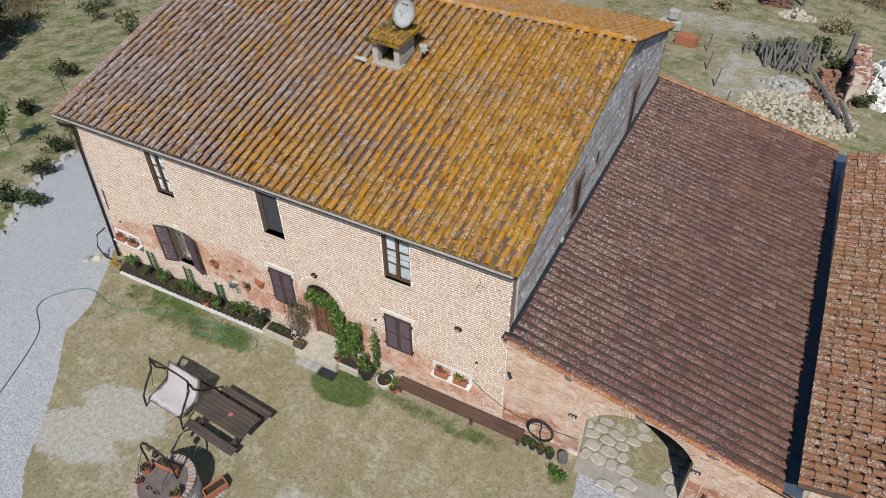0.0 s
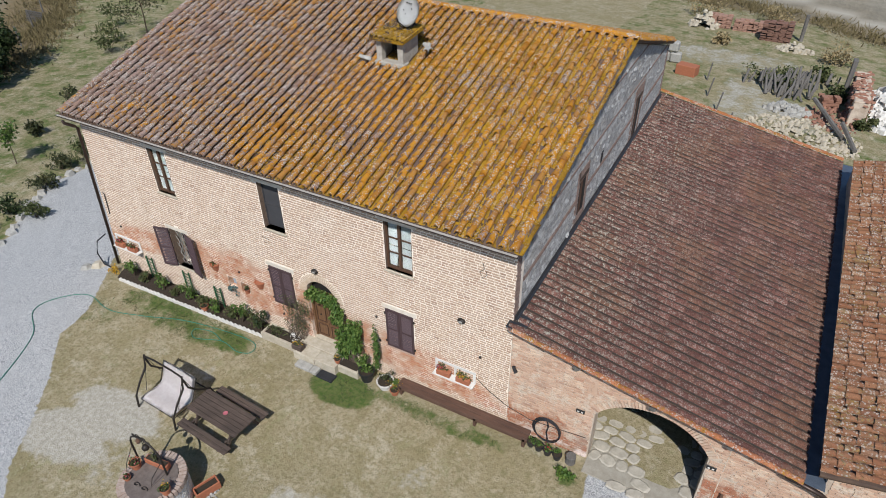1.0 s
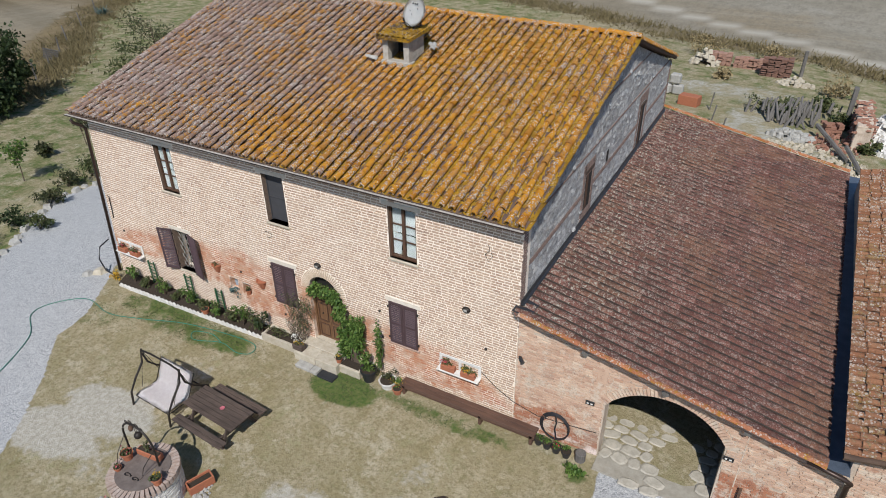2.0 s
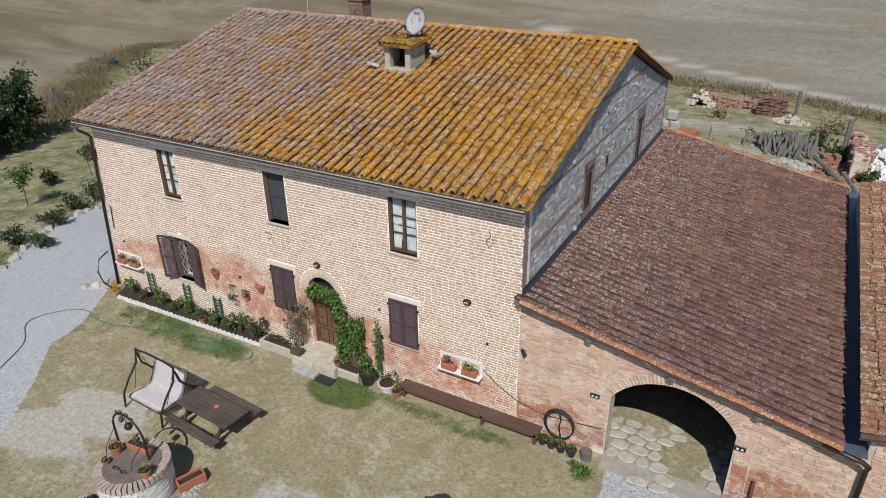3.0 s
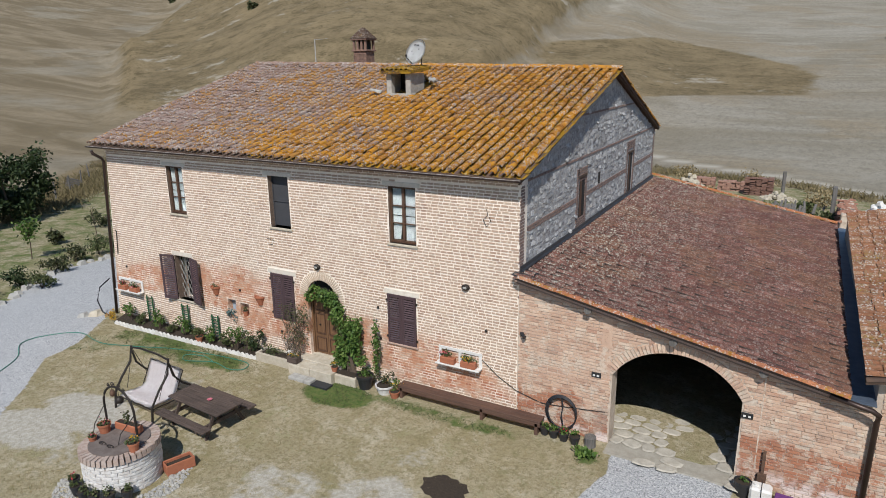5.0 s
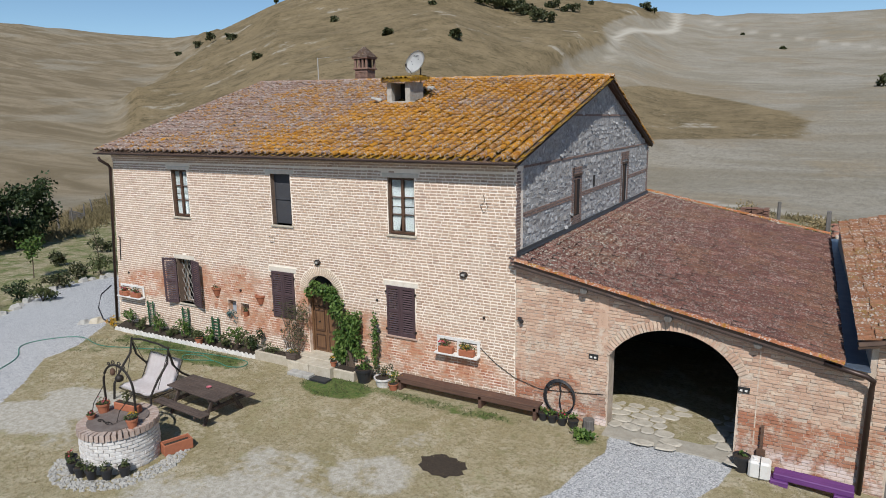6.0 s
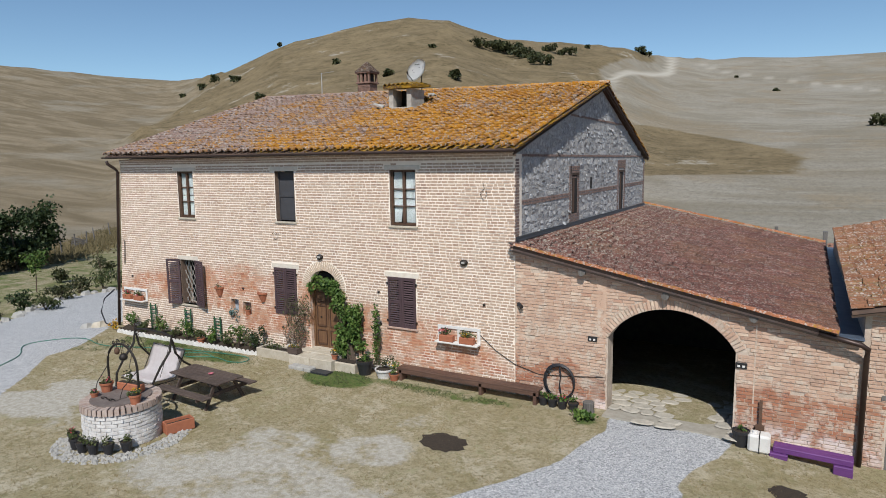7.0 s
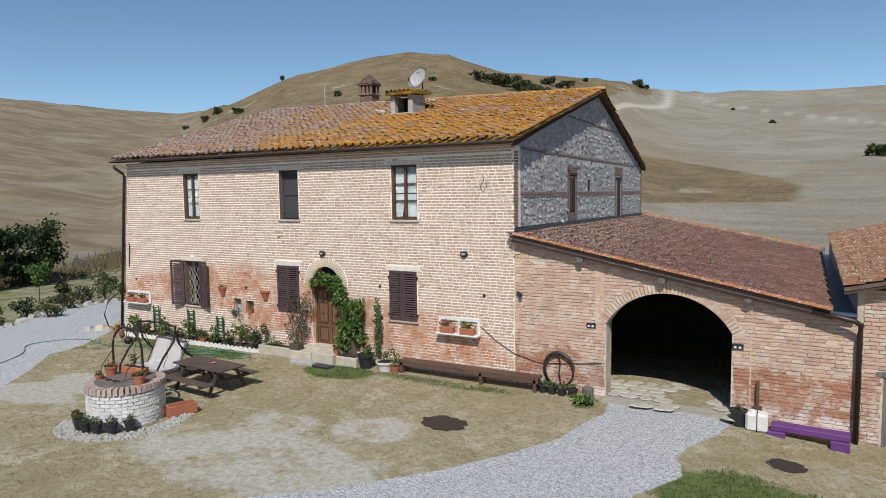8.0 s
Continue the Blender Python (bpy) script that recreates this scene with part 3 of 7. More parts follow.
# ---- ground: one sheet to the horizon ----
SKYLINE = [(-180, 5.5, 320), (-30, 7.0, 330), (-5.2, 7.55, 330), (0.9, 7.72, 330), (7, 8.05, 320), (10, 8.35, 300), (11.8, 8.7, 270), (13.2, 9.2, 250), (16, 9.7, 240), (20.8, 10.2, 235), (23.9, 10.5, 230),
           (25.7, 11.15, 225), (28.6, 12.1, 220), (32.1, 12.3, 220), (35.5, 11.8, 220), (38.9, 10.95, 220), (42.8, 9.95, 225), (46.5, 8.0, 235), (49.9, 7.15, 300), (51.8, 6.9, 330), (55.9, 7.05, 340), (63.2, 7.5, 350), (90, 6, 350), (180, 5.5, 320)]
EYE = (7.0, -16.5, 5.6)


def skyline(az):
    for (a, e, r), (b, f, s) in zip(SKYLINE, SKYLINE[1:]):
        if a <= az <= b:
            u = (az - a) / (b - a)
            return e + u * (f - e), r + u * (s - r)
    return 5.5, 320


def knoll_part(az, r):
    """How far a place belongs to the rough knoll behind the farmhouse."""
    a = radians(az)
    wob = 2.2 * noise.noise((r * 0.012 * math.sin(a), r * 0.012 * math.cos(a), 9))
    left = 50.5 + 6.0 * smooth(560, 200, r) + wob
    right = 10.5 + 5.0 * smooth(640, 400, r) + 9.0 * smooth(360, 150, r) - wob * smooth(640, 450, r)
    return smooth(0, 2.0, left - az) * smooth(0, 1.5, az - right) * smooth(130, 190, r)


def near_ground(x, y):
    z = -0.3
    z -= 0.075 * max(0.0, min(x, 14.0) - 5.3) * smooth(-9, -1, y)
    z -= 0.036 * max(0.0, y - 3.0) + 0.02 * max(0.0, y - 38)
    z -= 0.032 * max(0.0, -19.0 - x)
    return max(z, -4.5 - 0.004 * math.hypot(x, y))


def ground_z(x, y):
    dx, dy = x - EYE[0], y - EYE[1]
    r, az = math.hypot(dx, dy), math.degrees(math.atan2(-dx, dy))
    z = near_ground(x, y)
    if r > 60:
        el, rc = skyline(az)
        rc *= 2.5
        zc = EYE[2] + rc * math.tan(radians(el))
        k = knoll_part(az, r)
        start = 82
        u = (r - start) / (rc - start)
        if u > 0:
            f = u ** (1.45 - 0.3 * k)
            zh = z + (zc - z) * (f if u < 1 else 1 - 0.5 * (u - 1))
            z = max(zh, -20)
        n = noise.fractal((x * 0.011, y * 0.011, 1.0), 1.0, 2.0, 5) * (0.8 + 4.5 * k) * smooth(70, 260, r)
        z += n * smooth(0.0, 0.25, abs(1 - u) + 0.05)
    return z + 0.012 * noise.noise((x * 1.3, y * 1.3, 0)) + 0.03 * noise.noise((x * 0.3, y * 0.3, 4))


def side_of(pts, x, y):
    """Signed distance to a line of points; above zero on its left hand."""
    best = None
    for (ax, ay), (bx, by) in zip(pts, pts[1:]):
        ux, uy = bx - ax, by - ay
        t = max(0, min(1, ((x - ax) * ux + (y - ay) * uy) / (ux * ux + uy * uy)))
        d = math.hypot(x - ax - t * ux, y - ay - t * uy)
        if best is None or d < best[0]:
            best = (d, ux * (y - ay) - uy * (x - ax))
    return math.copysign(best[0], best[1])


DRIVE_EDGE = [(-19.0, 30), (-18.9, 0.0), (-18.1, -1.0), (-16.9, -2.8), (-16.65, -4.2), (-15.0, -5.8), (-13.8, -7.2), (-12.8, -8.6), (-9.5, -11.5), (-5, -15), (0, -22)]
BORDER = [(-27, 22), (-27.6, 10), (-28.0, 5.5), (-28.1, 3.8), (-26.6, 1.2), (-25.2, -0.75), (-24.2, -2.6), (-23.5, -5), (-24, -10), (-26, -22)]
PATH_LEFT = [(2.75, 1.0), (2.95, -0.6), (3.05, -1.4), (2.8, -2.2), (2.6, -3.4), (1.95, -4.7), (1.0, -6.2), (-0.4, -7.9), (-3, -10.2), (-8, -13), (-14, -22)]
PATH_RIGHT = [(5.9, 1.0), (5.95, -0.7), (5.75, -1.6), (5.3, -2.6), (5.15, -3.5), (5.4, -4.3), (4.7, -5.7), (4.9, -7.5), (7, -11), (12, -22)]


FIELD_EDGE = [(-30, -60), (-38, -20), (-42, -4), (-46, 6), (-51, 13), (-56, 19.5), (-63, 26), (-70, 32), (-84, 46), (-92, 58), (-70, 74), (-40, 80), (-22, 74), (-8, 66), (8, 60), (26, 52), (60, 46), (120, 40)]
LANE = [(-40, 100), (-25, 92), (-9, 80), (3, 71), (11, 66), (26, 57), (50, 46)]


def blob(x, y, cx, cy, rx, ry):
    return 1 - smooth(0.45, 1.15, math.hypot((x - cx) / rx, (y - cy) / ry))


def ground_kinds(x, y, z=0.0):
    dx, dy = x - EYE[0], y - EYE[1]
    r, az = math.hypot(dx, dy), math.degrees(math.atan2(-dx, dy))
    w = lambda d, s=0.18: smooth(-s, s, d)
    gravel = green = dust = field = pale = track = 0.0
    if r < 140:
        drive = w(-side_of(DRIVE_EDGE, x, y)) * w(side_of(BORDER, x, y)) * (1 - smooth(14, 22, y))
        way = w(side_of(PATH_LEFT, x, y)) * w(-side_of(PATH_RIGHT, x, y)) * (y < -0.35)
        gravel = max(drive, way)
        green = max(blob(x, y, -5.6, -1.3, 1.5, 0.85) * 1.25, blob(x, y, -13, -1.4, 5.4, 1.0) * 0.66, blob(x, y, -16.5, -2.6, 1.6, 1.0) * 0.5, blob(x, y, -2, -0.9, 3.6, 0.5) * 0.6, blob(x, y, 6.6, -5.0, 2.1, 1.9) * 0.95, blob(x, y, 8.6, -4.5, 1.4, 1.0) * 0.7, blob(x, y, 2.4, -1.0, 0.45, 0.35) * 0.8)
        if side_of(BORDER, x, y) < -0.1:
            green = 0.5
        if y > 20 and x > -10:
            green = 0.45
            dust = max(blob(x, y, 2.6, 34, 2.6, 9), blob(x, y, 6, 33, 6, 3.5), blob(x, y, 0, 44, 8, 4)) * 0.54
        dust = max(dust, blob(x, y, -11.6, -5.7, 2.4, 1.2) * 0.85, blob(x, y, -12.4, -7.2, 2.2, 1.2) * 0.85, blob(x, y, -10.0, -7.2, 1.2, 1.2) * 0.5, blob(x, y, -3.0, -7.6, 4.6, 2.3) * 0.66, blob(x, y, -1.6, -5.0, 1.5, 1.3) * 0.68, blob(x, y, -4.0, -5.6, 1.6, 1.0) * 0.6, blob(x, y, -10.5, -2.9, 1.2, 0.7) * 0.5, blob(x, y, -1.8, -3.2, 1.0, 0.8) * 0.42, blob(x, y, 8.5, -2.5, 1.6, 0.9) * 0.5)
        dust *= 1 - blob(x, y, -7.2, -4.4, 2, 1.4) * 0.3
    f = smooth(-1.0, 2.0, side_of(FIELD_EDGE, x, y)) if r < 260 else 1.0
    f = f if az < 150 and y > -70 else smooth(60, 70, r)
    pale = f * smooth(34, 4, az) * (0.75 + 0.25 * noise.noise((x * 0.02, y * 0.02, 3)))
    k = knoll_part(az, r)
    # the bank of dry grass at the foot of the hill, and the weeds along the fences
    rise = math.degrees(math.atan2(z - EYE[2], r)) if r > 90 else -9
    top = min(3.0, 0.5 + 0.21 * az)
    bank = smooth(-1.3, -0.8, rise) * smooth(top + 0.4, top - 0.3, rise) * smooth(-3, 3, az) * smooth(24, 18, az)
    weeds = 0.0
    if 40 < r < 160 and az < 90:
        d = side_of(FIELD_EDGE, x, y)
        weeds = smooth(-3.5, -0.5, d) * smooth(7, 3, d) * (0.75 if az > 35 else 0.55)
        track = 0.9 * smooth(1.7, 0.6, abs(side_of(LANE, x, y))) * smooth(40, 30, az)
    rough = max(k, bank, weeds)
    edge = 9.9 + 5.0 * smooth(640, 400, r) + 9.0 * smooth(360, 150, r)
    track = max(track, smooth(0.5, 0.12, abs(az - edge)) * smooth(300, 430, r) * 0.95)
    track = max(track, smooth(0.5, 0.1, abs(az - (7.5 - 14 * smooth(740, 450, r)))) * smooth(400, 480, r) * smooth(780, 720, r) * 0.5)
    return gravel, green, dust, f, pale, rough, track


def axis_lines(lo, hi, fine, far):
    out = list(np.arange(lo, hi + 1e-6, fine))
    for sign in (1, -1):
        p, s = (hi, fine) if sign > 0 else (lo, fine)
        while abs(p) < far:
            s *= 1.038
            p += sign * s
            out.append(p)
    return sorted(out)


def build_ground():
    xs, ys = axis_lines(-19, 10, 0.22, 1500), axis_lines(-10, 1, 0.22, 1500)
    nx, ny = len(xs), len(ys)
    vs = [(x, y, ground_z(x, y)) for y in ys for x in xs]
    fs = [(j * nx + i, j * nx + i + 1, (j + 1) * nx + i + 1, (j + 1) * nx + i) for j in range(ny - 1) for i in range(nx - 1)]
    me = mesh_of("ground", vs, fs, M["ground"], True)
    kinds = np.array([ground_kinds(x, y, z) for x, y, z in vs])
    for i, n in enumerate(("gravel", "green", "dust", "field", "pale", "knoll", "track")):
        me.attributes.new(n, "FLOAT", "POINT").data.foreach_set("value", kinds[:, i].astype(np.float32))
    tagged(new("ground", me), "dry yard lawn with pale gravel drive, fields and hills", "ground", kind="structure")


build_ground()


# ---- walls with openings, bricks ----
def wall_panel(bm, x0, x1, z0, z1, y0, y1, holes):
    """A thick wall along x with square holes (x0, x1, z0, z1)."""
    xs = sorted({x0, x1, *[h[0] for h in holes], *[h[1] for h in holes]})
    zs = sorted({z0, z1, *[h[2] for h in holes], *[h[3] for h in holes]})
    for a, b in zip(xs, xs[1:]):
        run = None
        for c, d in zip(zs, zs[1:]):
            if any(h[0] < (a + b) / 2 < h[1] and h[2] < (c + d) / 2 < h[3] for h in holes):
                if run:
                    box(bm, a, b, y0, y1, *run)
                run = None
            else:
                run = (run[0], d) if run else (c, d)
        if run:
            box(bm, a, b, y0, y1, *run)
    return bm


def arch_fill(bm, cx, half, spring, rise, top, y0, y1, n=16):
    """The wall above an arch within a square hole of that width, up to top."""
    r = (half * half + rise * rise) / (2 * rise)
    cz = spring + rise - r
    ps = []
    for i in range(n + 1):
        x = -half + 2 * half * i / n
        ps.append((cx + x, cz + math.sqrt(max(0, r * r - x * x))))
    for (ax, az), (bx, bz) in zip(ps, ps[1:]):
        a = [bm.verts.new(v) for v in ((ax, y0, az), (bx, y0, bz), (bx, y0, top), (ax, y0, top))]
        b = [bm.verts.new(v) for v in ((ax, y1, az), (bx, y1, bz), (bx, y1, top), (ax, y1, top))]
        bm.faces.new(a)
        bm.faces.new(b[::-1])
        bm.faces.new((a[0], b[0], b[1], a[1]))
    return lambda x: cz + math.sqrt(max(0, r * r - (x - cx) ** 2))


BRICK = ([(-.5, 0, -.5), (.5, 0, -.5), (.5, 0, .5), (-.5, 0, .5), (-.49, -1, -.465), (.49, -1, -.465), (.49, -1, .465), (-.49, -1, .465)], [(4, 5, 6, 7), (0, 1, 5, 4), (1, 2, 6, 5), (2, 3, 7, 6), (3, 0, 4, 7)])


def courses(rng, z0, z1, span, blocked, pitch=0.09, long=0.22, joint=0.026, proud=0.008, y=0.0, skew=lambda z: 0.0):
    """Places of the bricks of a wall along x; span(z): the row's ends; blocked(x, z): no wall there."""
    out, k, z = [], 0, z0 + pitch / 2
    while z < z1:
        a, b = span(z)
        x = a - (long / 2 if k % 2 else 0) + rng.uniform(-0.04, 0.04)
        while x < b:
            ln = long * rng.choice((1, 1, 1, 0.55, 0.9, 1.08))
            p, q = max(x, a), min(x + ln, b)
            zc = z + rng.gauss(0, 0.003)
            cuts = [i / 6 for i in range(7)]
            free = [not blocked(p + (q - p) * c, zc) for c in cuts]
            if q - p > 0.07 and any(free):
                i0 = free.index(True)
                i1 = max(i for i, v in enumerate(free) if v)
                if i1 > i0:
                    pp, qq = p + (q - p) * cuts[i0], p + (q - p) * cuts[i1]
                    if qq - pp > 0.05:
                        h = pitch - joint * rng.uniform(1.0, 1.45)
                        out.append(Matrix.LocRotScale(((pp + qq) / 2, y, zc), Euler((0, rng.gauss(0, 0.008), 0)), (max(0.04, qq - pp - joint * 0.8), proud * rng.uniform(0.5, 1.4), h)))
            x += ln
        z += pitch
        k += 1
    return out


rng = random.Random(5)
farmhouse = empty("farmhouse", label="two-storey old brick farmhouse with lichen-covered tiled roof", category="farmhouse")
left_edge = lambda z: -18.3 + 0.72 * max(0, min(1, (z + 0.2) / 6.8))
WINDOWS = {"left": (-14.15, -13.28, 4.52, 6.3), "middle": (-9.08, -8.2, 4.53, 6.28), "right": (-4.25, -3.3, 4.55, 6.3)}
LOW = {"grille": (-14.3, -13.4, 1.06, 2.84), "closed_left": (-9.3, -8.28, 1.2, 2.86), "closed_right": (-4.4, -3.36, 1.27, 2.89)}
DOOR = (-7.7, -6.45, -0.3, 2.35)
ARCH = (-7.075, 0.625, 2.3, 0.6)
NICHES = [(-11.62, -11.2, 1.0, 1.5), (-10.98, -10.55, 0.95, 1.45)]
HOLES = [*WINDOWS.values(), *LOW.values(), *NICHES]
wb = bmesh.new()
wall_panel(wb, -17.6, 0.0, -0.8, 6.72, 0.0, 0.5, [*HOLES, (DOOR[0], DOOR[1], -0.8, 2.95)])
arch_z = arch_fill(wb, ARCH[0], ARCH[1], ARCH[2], ARCH[3], 2.95, 0.0, 0.5)
# the battered end of the wall
vs = [wb.verts.new(v) for v in ((-18.37, 0, -0.8), (-17.6, 0, -0.8), (-17.6, 0, 6.72), (-17.58, 0, 6.72), (-18.37, 0.5, -0.8), (-17.6, 0.5, -0.8), (-17.6, 0.5, 6.72), (-17.58, 0.5, 6.72))]
wb.faces.new((vs[0], vs[1], vs[2], vs[3]))
wb.faces.new((vs[0], vs[3], vs[7], vs[4]))
wb.faces.new((vs[4], vs[7], vs[6], vs[5]))
bmesh.ops.remove_doubles(wb, verts=wb.verts, dist=0.0005)
front = part("front_wall", wb, M["mortar"], farmhouse, "pale brick front wall, worn red near the ground")


def front_blocked(x, z):
    if any(h[0] - 0.01 < x < h[1] + 0.01 and h[2] - (0.03) < z < h[3] + 0.02 for h in HOLES):
        return True
    if DOOR[0] - 0.02 < x < DOOR[1] + 0.02 and z < 2.3:
        return True
    if (x - ARCH[0]) ** 2 + ((z - 2.27) * 1.0) ** 2 < 0.95 ** 2 and z > 2.25:
        return True
    for h in (LOW["grille"], LOW["closed_left"], LOW["closed_right"]):
        if h[0] - 0.12 < x < h[1] + 0.12 and h[3] - 0.02 < z < h[3] + 0.2:
            return True
    for h in WINDOWS.values():
        if h[0] - 0.22 < x < h[1] + 0.18 and h[3] < z < h[3] + 0.17:
            return True
    return False


front_bricks = courses(rng, -0.42, 6.55, lambda z: (left_edge(z), 0.0), front_blocked)

# other walls of the farmhouse
BACK = (-0.42, 18.6)
RIDGE_R, RIDGE_L = Vector((0.07, 9.35, 9.5)), Vector((-18.0, 8.95, 9.92))
EAVE_R, EAVE_L = Vector((0.17, -0.42, 6.86)), Vector((-17.95, -0.42, 6.93))
BACK_R, BACK_L = Vector((-0.18, 19.0, 6.62)), Vector((-18.2, 19.0, 6.7))


def gable(name, xf, y1, ridge, eave_back, material, inside, label):
    """An end wall with a pointed top; xf(y): its outer face."""
    b = bmesh.new()
    prof = [(0.012, -1.6), (y1, -1.6), (y1, eave_back - 0.16), (ridge.y, ridge.z - 0.17), (0.012, 6.68)]
    o = [b.verts.new((xf(y), y, z)) for y, z in prof]
    i = [b.verts.new((xf(y) + inside, y, z)) for y, z in prof]
    b.faces.new(o)
    b.faces.new(i[::-1])
    for k in range(5):
        b.faces.new((o[k], o[(k + 1) % 5], i[(k + 1) % 5], i[k]))
    return part(name, b, material, farmhouse, label)


gx = lambda y: -0.012 - 0.017 * y
gable_wall = gable("gable_wall", gx, BACK[1], RIDGE_R, BACK_R.z, M["stone_mortar"], -0.5, "grey rubble stone gable wall with brick bands")
gable("far_gable_wall", lambda y: -17.58, BACK[1], RIDGE_L, BACK_L.z, M["stone_mortar"], 0.5, "")
b = box(bmesh.new(), -17.6, -0.45, BACK[1] - 0.5, BACK[1], -1.6, 6.5)
part("back_wall", b, M["stone_mortar"], farmhouse)
# added floor and backing sheet, near-black so the windows look into shade
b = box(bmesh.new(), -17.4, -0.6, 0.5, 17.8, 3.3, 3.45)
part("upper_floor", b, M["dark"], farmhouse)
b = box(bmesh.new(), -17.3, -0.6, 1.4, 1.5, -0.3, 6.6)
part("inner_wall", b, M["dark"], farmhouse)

# brick reveals, lintels, sills
for nm, h in {**WINDOWS, **LOW}.items():
    low = nm in LOW
    b = box(bmesh.new(), h[0] - (0.12 if low else 0.2), h[1] + (0.12 if low else 0.16), -0.018, 0.05, h[3], h[3] + (0.17 if low else 0.14), 0.01)
    part("lintel", b, M["plaster"], front, "pale plastered lintel")
    if nm != "closed_left":
        b = box(bmesh.new(), h[0] - 0.06, h[1] + 0.06, -0.06, 0.3, h[2] - 0.07, h[2], 0.012)
        part("sill", b, M["pale_stone"] if nm != "closed_right" else M["rim"], front)


for h in (*WINDOWS.values(), LOW["grille"]):
    for x, w in ((h[0] - 0.004, 0.012), (h[1] - 0.008, 0.012)):
        part("jamb", box(bmesh.new(), x, x + w, -0.004, 0.3, h[2], h[3]), M["jamb_brick"], front, "brown brick jamb")


def casement(h, nm):
    w = empty("window", label="brown wooden casement window with white curtains")
    w.parent = farmhouse
    x0, x1, z0, z1 = h
    if nm == "middle":
        w["label"] = "window with dark insect screen"
        part("screen", box(bmesh.new(), x0 + 0.03, x1 - 0.03, 0.2, 0.215, z0 + 0.03, z1 - 0.03), M["screen"], w)
        for a, c in ((x0, x0 + 0.04), (x1 - 0.04, x1)):
            part("frame_post", box(bmesh.new(), a, c, 0.17, 0.24, z0, z1), M["screen"], w)
        part("frame_rail", box(bmesh.new(), x0 + 0.04, x1 - 0.04, 0.17, 0.24, (z0 + z1) / 2 - 0.02, (z0 + z1) / 2 + 0.02), M["screen"], w)
        return
    f = bmesh.new()
    for a, c, d, e in ((x0, x0 + 0.07, z0, z1), (x1 - 0.07, x1, z0, z1), (x0 + 0.07, x1 - 0.07, z0, z0 + 0.08), (x0 + 0.07, x1 - 0.07, z1 - 0.07, z1)):
        box(f, a, c, 0.08, 0.18, d, e, 0.006)
    part("frame", f, M["frame_wood"], w)
    xm = (x0 + x1) / 2
    part("meeting_stile", box(bmesh.new(), xm - 0.045, xm + 0.045, 0.06, 0.14, z0 + 0.08, z1 - 0.07, 0.01), M["frame_wood"], w)
    for a, c in ((x0 + 0.07, xm - 0.045), (xm + 0.045, x1 - 0.07)):
        for k in (1, 2):
            z = z0 + 0.08 + (z1 - z0 - 0.15) * k / 3
            part("glazing_bar", box(bmesh.new(), a, c, 0.09, 0.13, z - 0.016, z + 0.016), M["frame_wood"], w)
        for k in range(3):
            za, zb = z0 + 0.08 + (z1 - z0 - 0.15) * k / 3, z0 + 0.08 + (z1 - z0 - 0.15) * (k + 1) / 3
            p = part("pane", box(bmesh.new(), a, c, 0.11, 0.114, za + 0.016, zb - 0.016), M["glass"], w)
            p.visible_shadow = False
        cb = bmesh.new()
        n = 14
        for za, zb, gap in ((z0 + 0.1, (z0 + z1) / 2 - 0.05, 0.3), ((z0 + z1) / 2 - 0.02, z1 - 0.08, 0.0)):
            top = [cb.verts.new((a + (c - a) * i / n, 0.15 + 0.02 * math.sin(i * 2.1), zb)) for i in range(n + 1)]
            bot = [cb.verts.new((a + (c - a) * (i / n * (1 - gap * (1 if a < xm - 0.1 else 0))), 0.15 + 0.02 * math.sin(i * 2.1), za)) for i in range(n + 1)]
            for i in range(n):
                cb.faces.new((bot[i], bot[i + 1], top[i + 1], top[i]))
        bmesh.ops.solidify(cb, geom=cb.faces[:], thickness=0.004)
        part("curtain", cb, M["curtain"], w, "white net curtain")


for nm, h in WINDOWS.items():
    casement(h, nm)


def shutter_leaf(parent, width, height, m):
    """One louvred leaf hinged on its left side, in its own axes: x across, z up."""
    leaf = empty("shutter_leaf")
    leaf.parent = parent
    leaf.matrix_basis = m
    f = bmesh.new()
    for a, c, d, e in ((0, 0.075, 0, height), (width - 0.075, width, 0, height), (0.075, width - 0.075, 0, 0.1), (0.075, width - 0.075, height - 0.09, height), (0.075, width - 0.075, height * 0.5 - 0.04, height * 0.5 + 0.04)):
        box(f, a, c, -0.045, 0, d, e, 0.004)
    part("leaf_frame", f, M["shutter"], leaf)
    n = int(height / 0.085)
    slat = mesh_of("slat", [(x, y, z) for x in (0.075, width - 0.075) for y, z in ((-0.046, -0.02), (-0.04, -0.026), (-0.008, 0.008), (-0.014, 0.014))], [(0, 1, 2, 3), (7, 6, 5, 4), (0, 4, 5, 1), (1, 5, 6, 2), (2, 6, 7, 3), (3, 7, 4, 0)], M["shutter"])
    for i in range(n):
        z = 0.14 + (height - 0.28) * i / (n - 1)
        if abs(z - height / 2) > 0.06:
            linked("slat", slat, leaf, pose(0, 0, z))
    return leaf


def shutters(h, opened, label):
    s = empty("shutters", label=label, category="shutters")
    w, ht = (h[1] - h[0]) / 2, h[3] - h[2]
    if opened:
        shutter_leaf(s, w + 0.16, ht + 0.02, pose(h[0], -0.03, h[2], 0, 0, 196) @ Matrix.Diagonal((1, -1, 1, 1)))
        shutter_leaf(s, w + 0.16, ht + 0.02, pose(h[1], -0.03, h[2], 0, 0, -16))
    else:
        shutter_leaf(s, w - 0.004, ht, pose(h[0], -0.004, h[2]))
        shutter_leaf(s, w - 0.004, ht, pose((h[0] + h[1]) / 2 + 0.004, -0.004, h[2]))
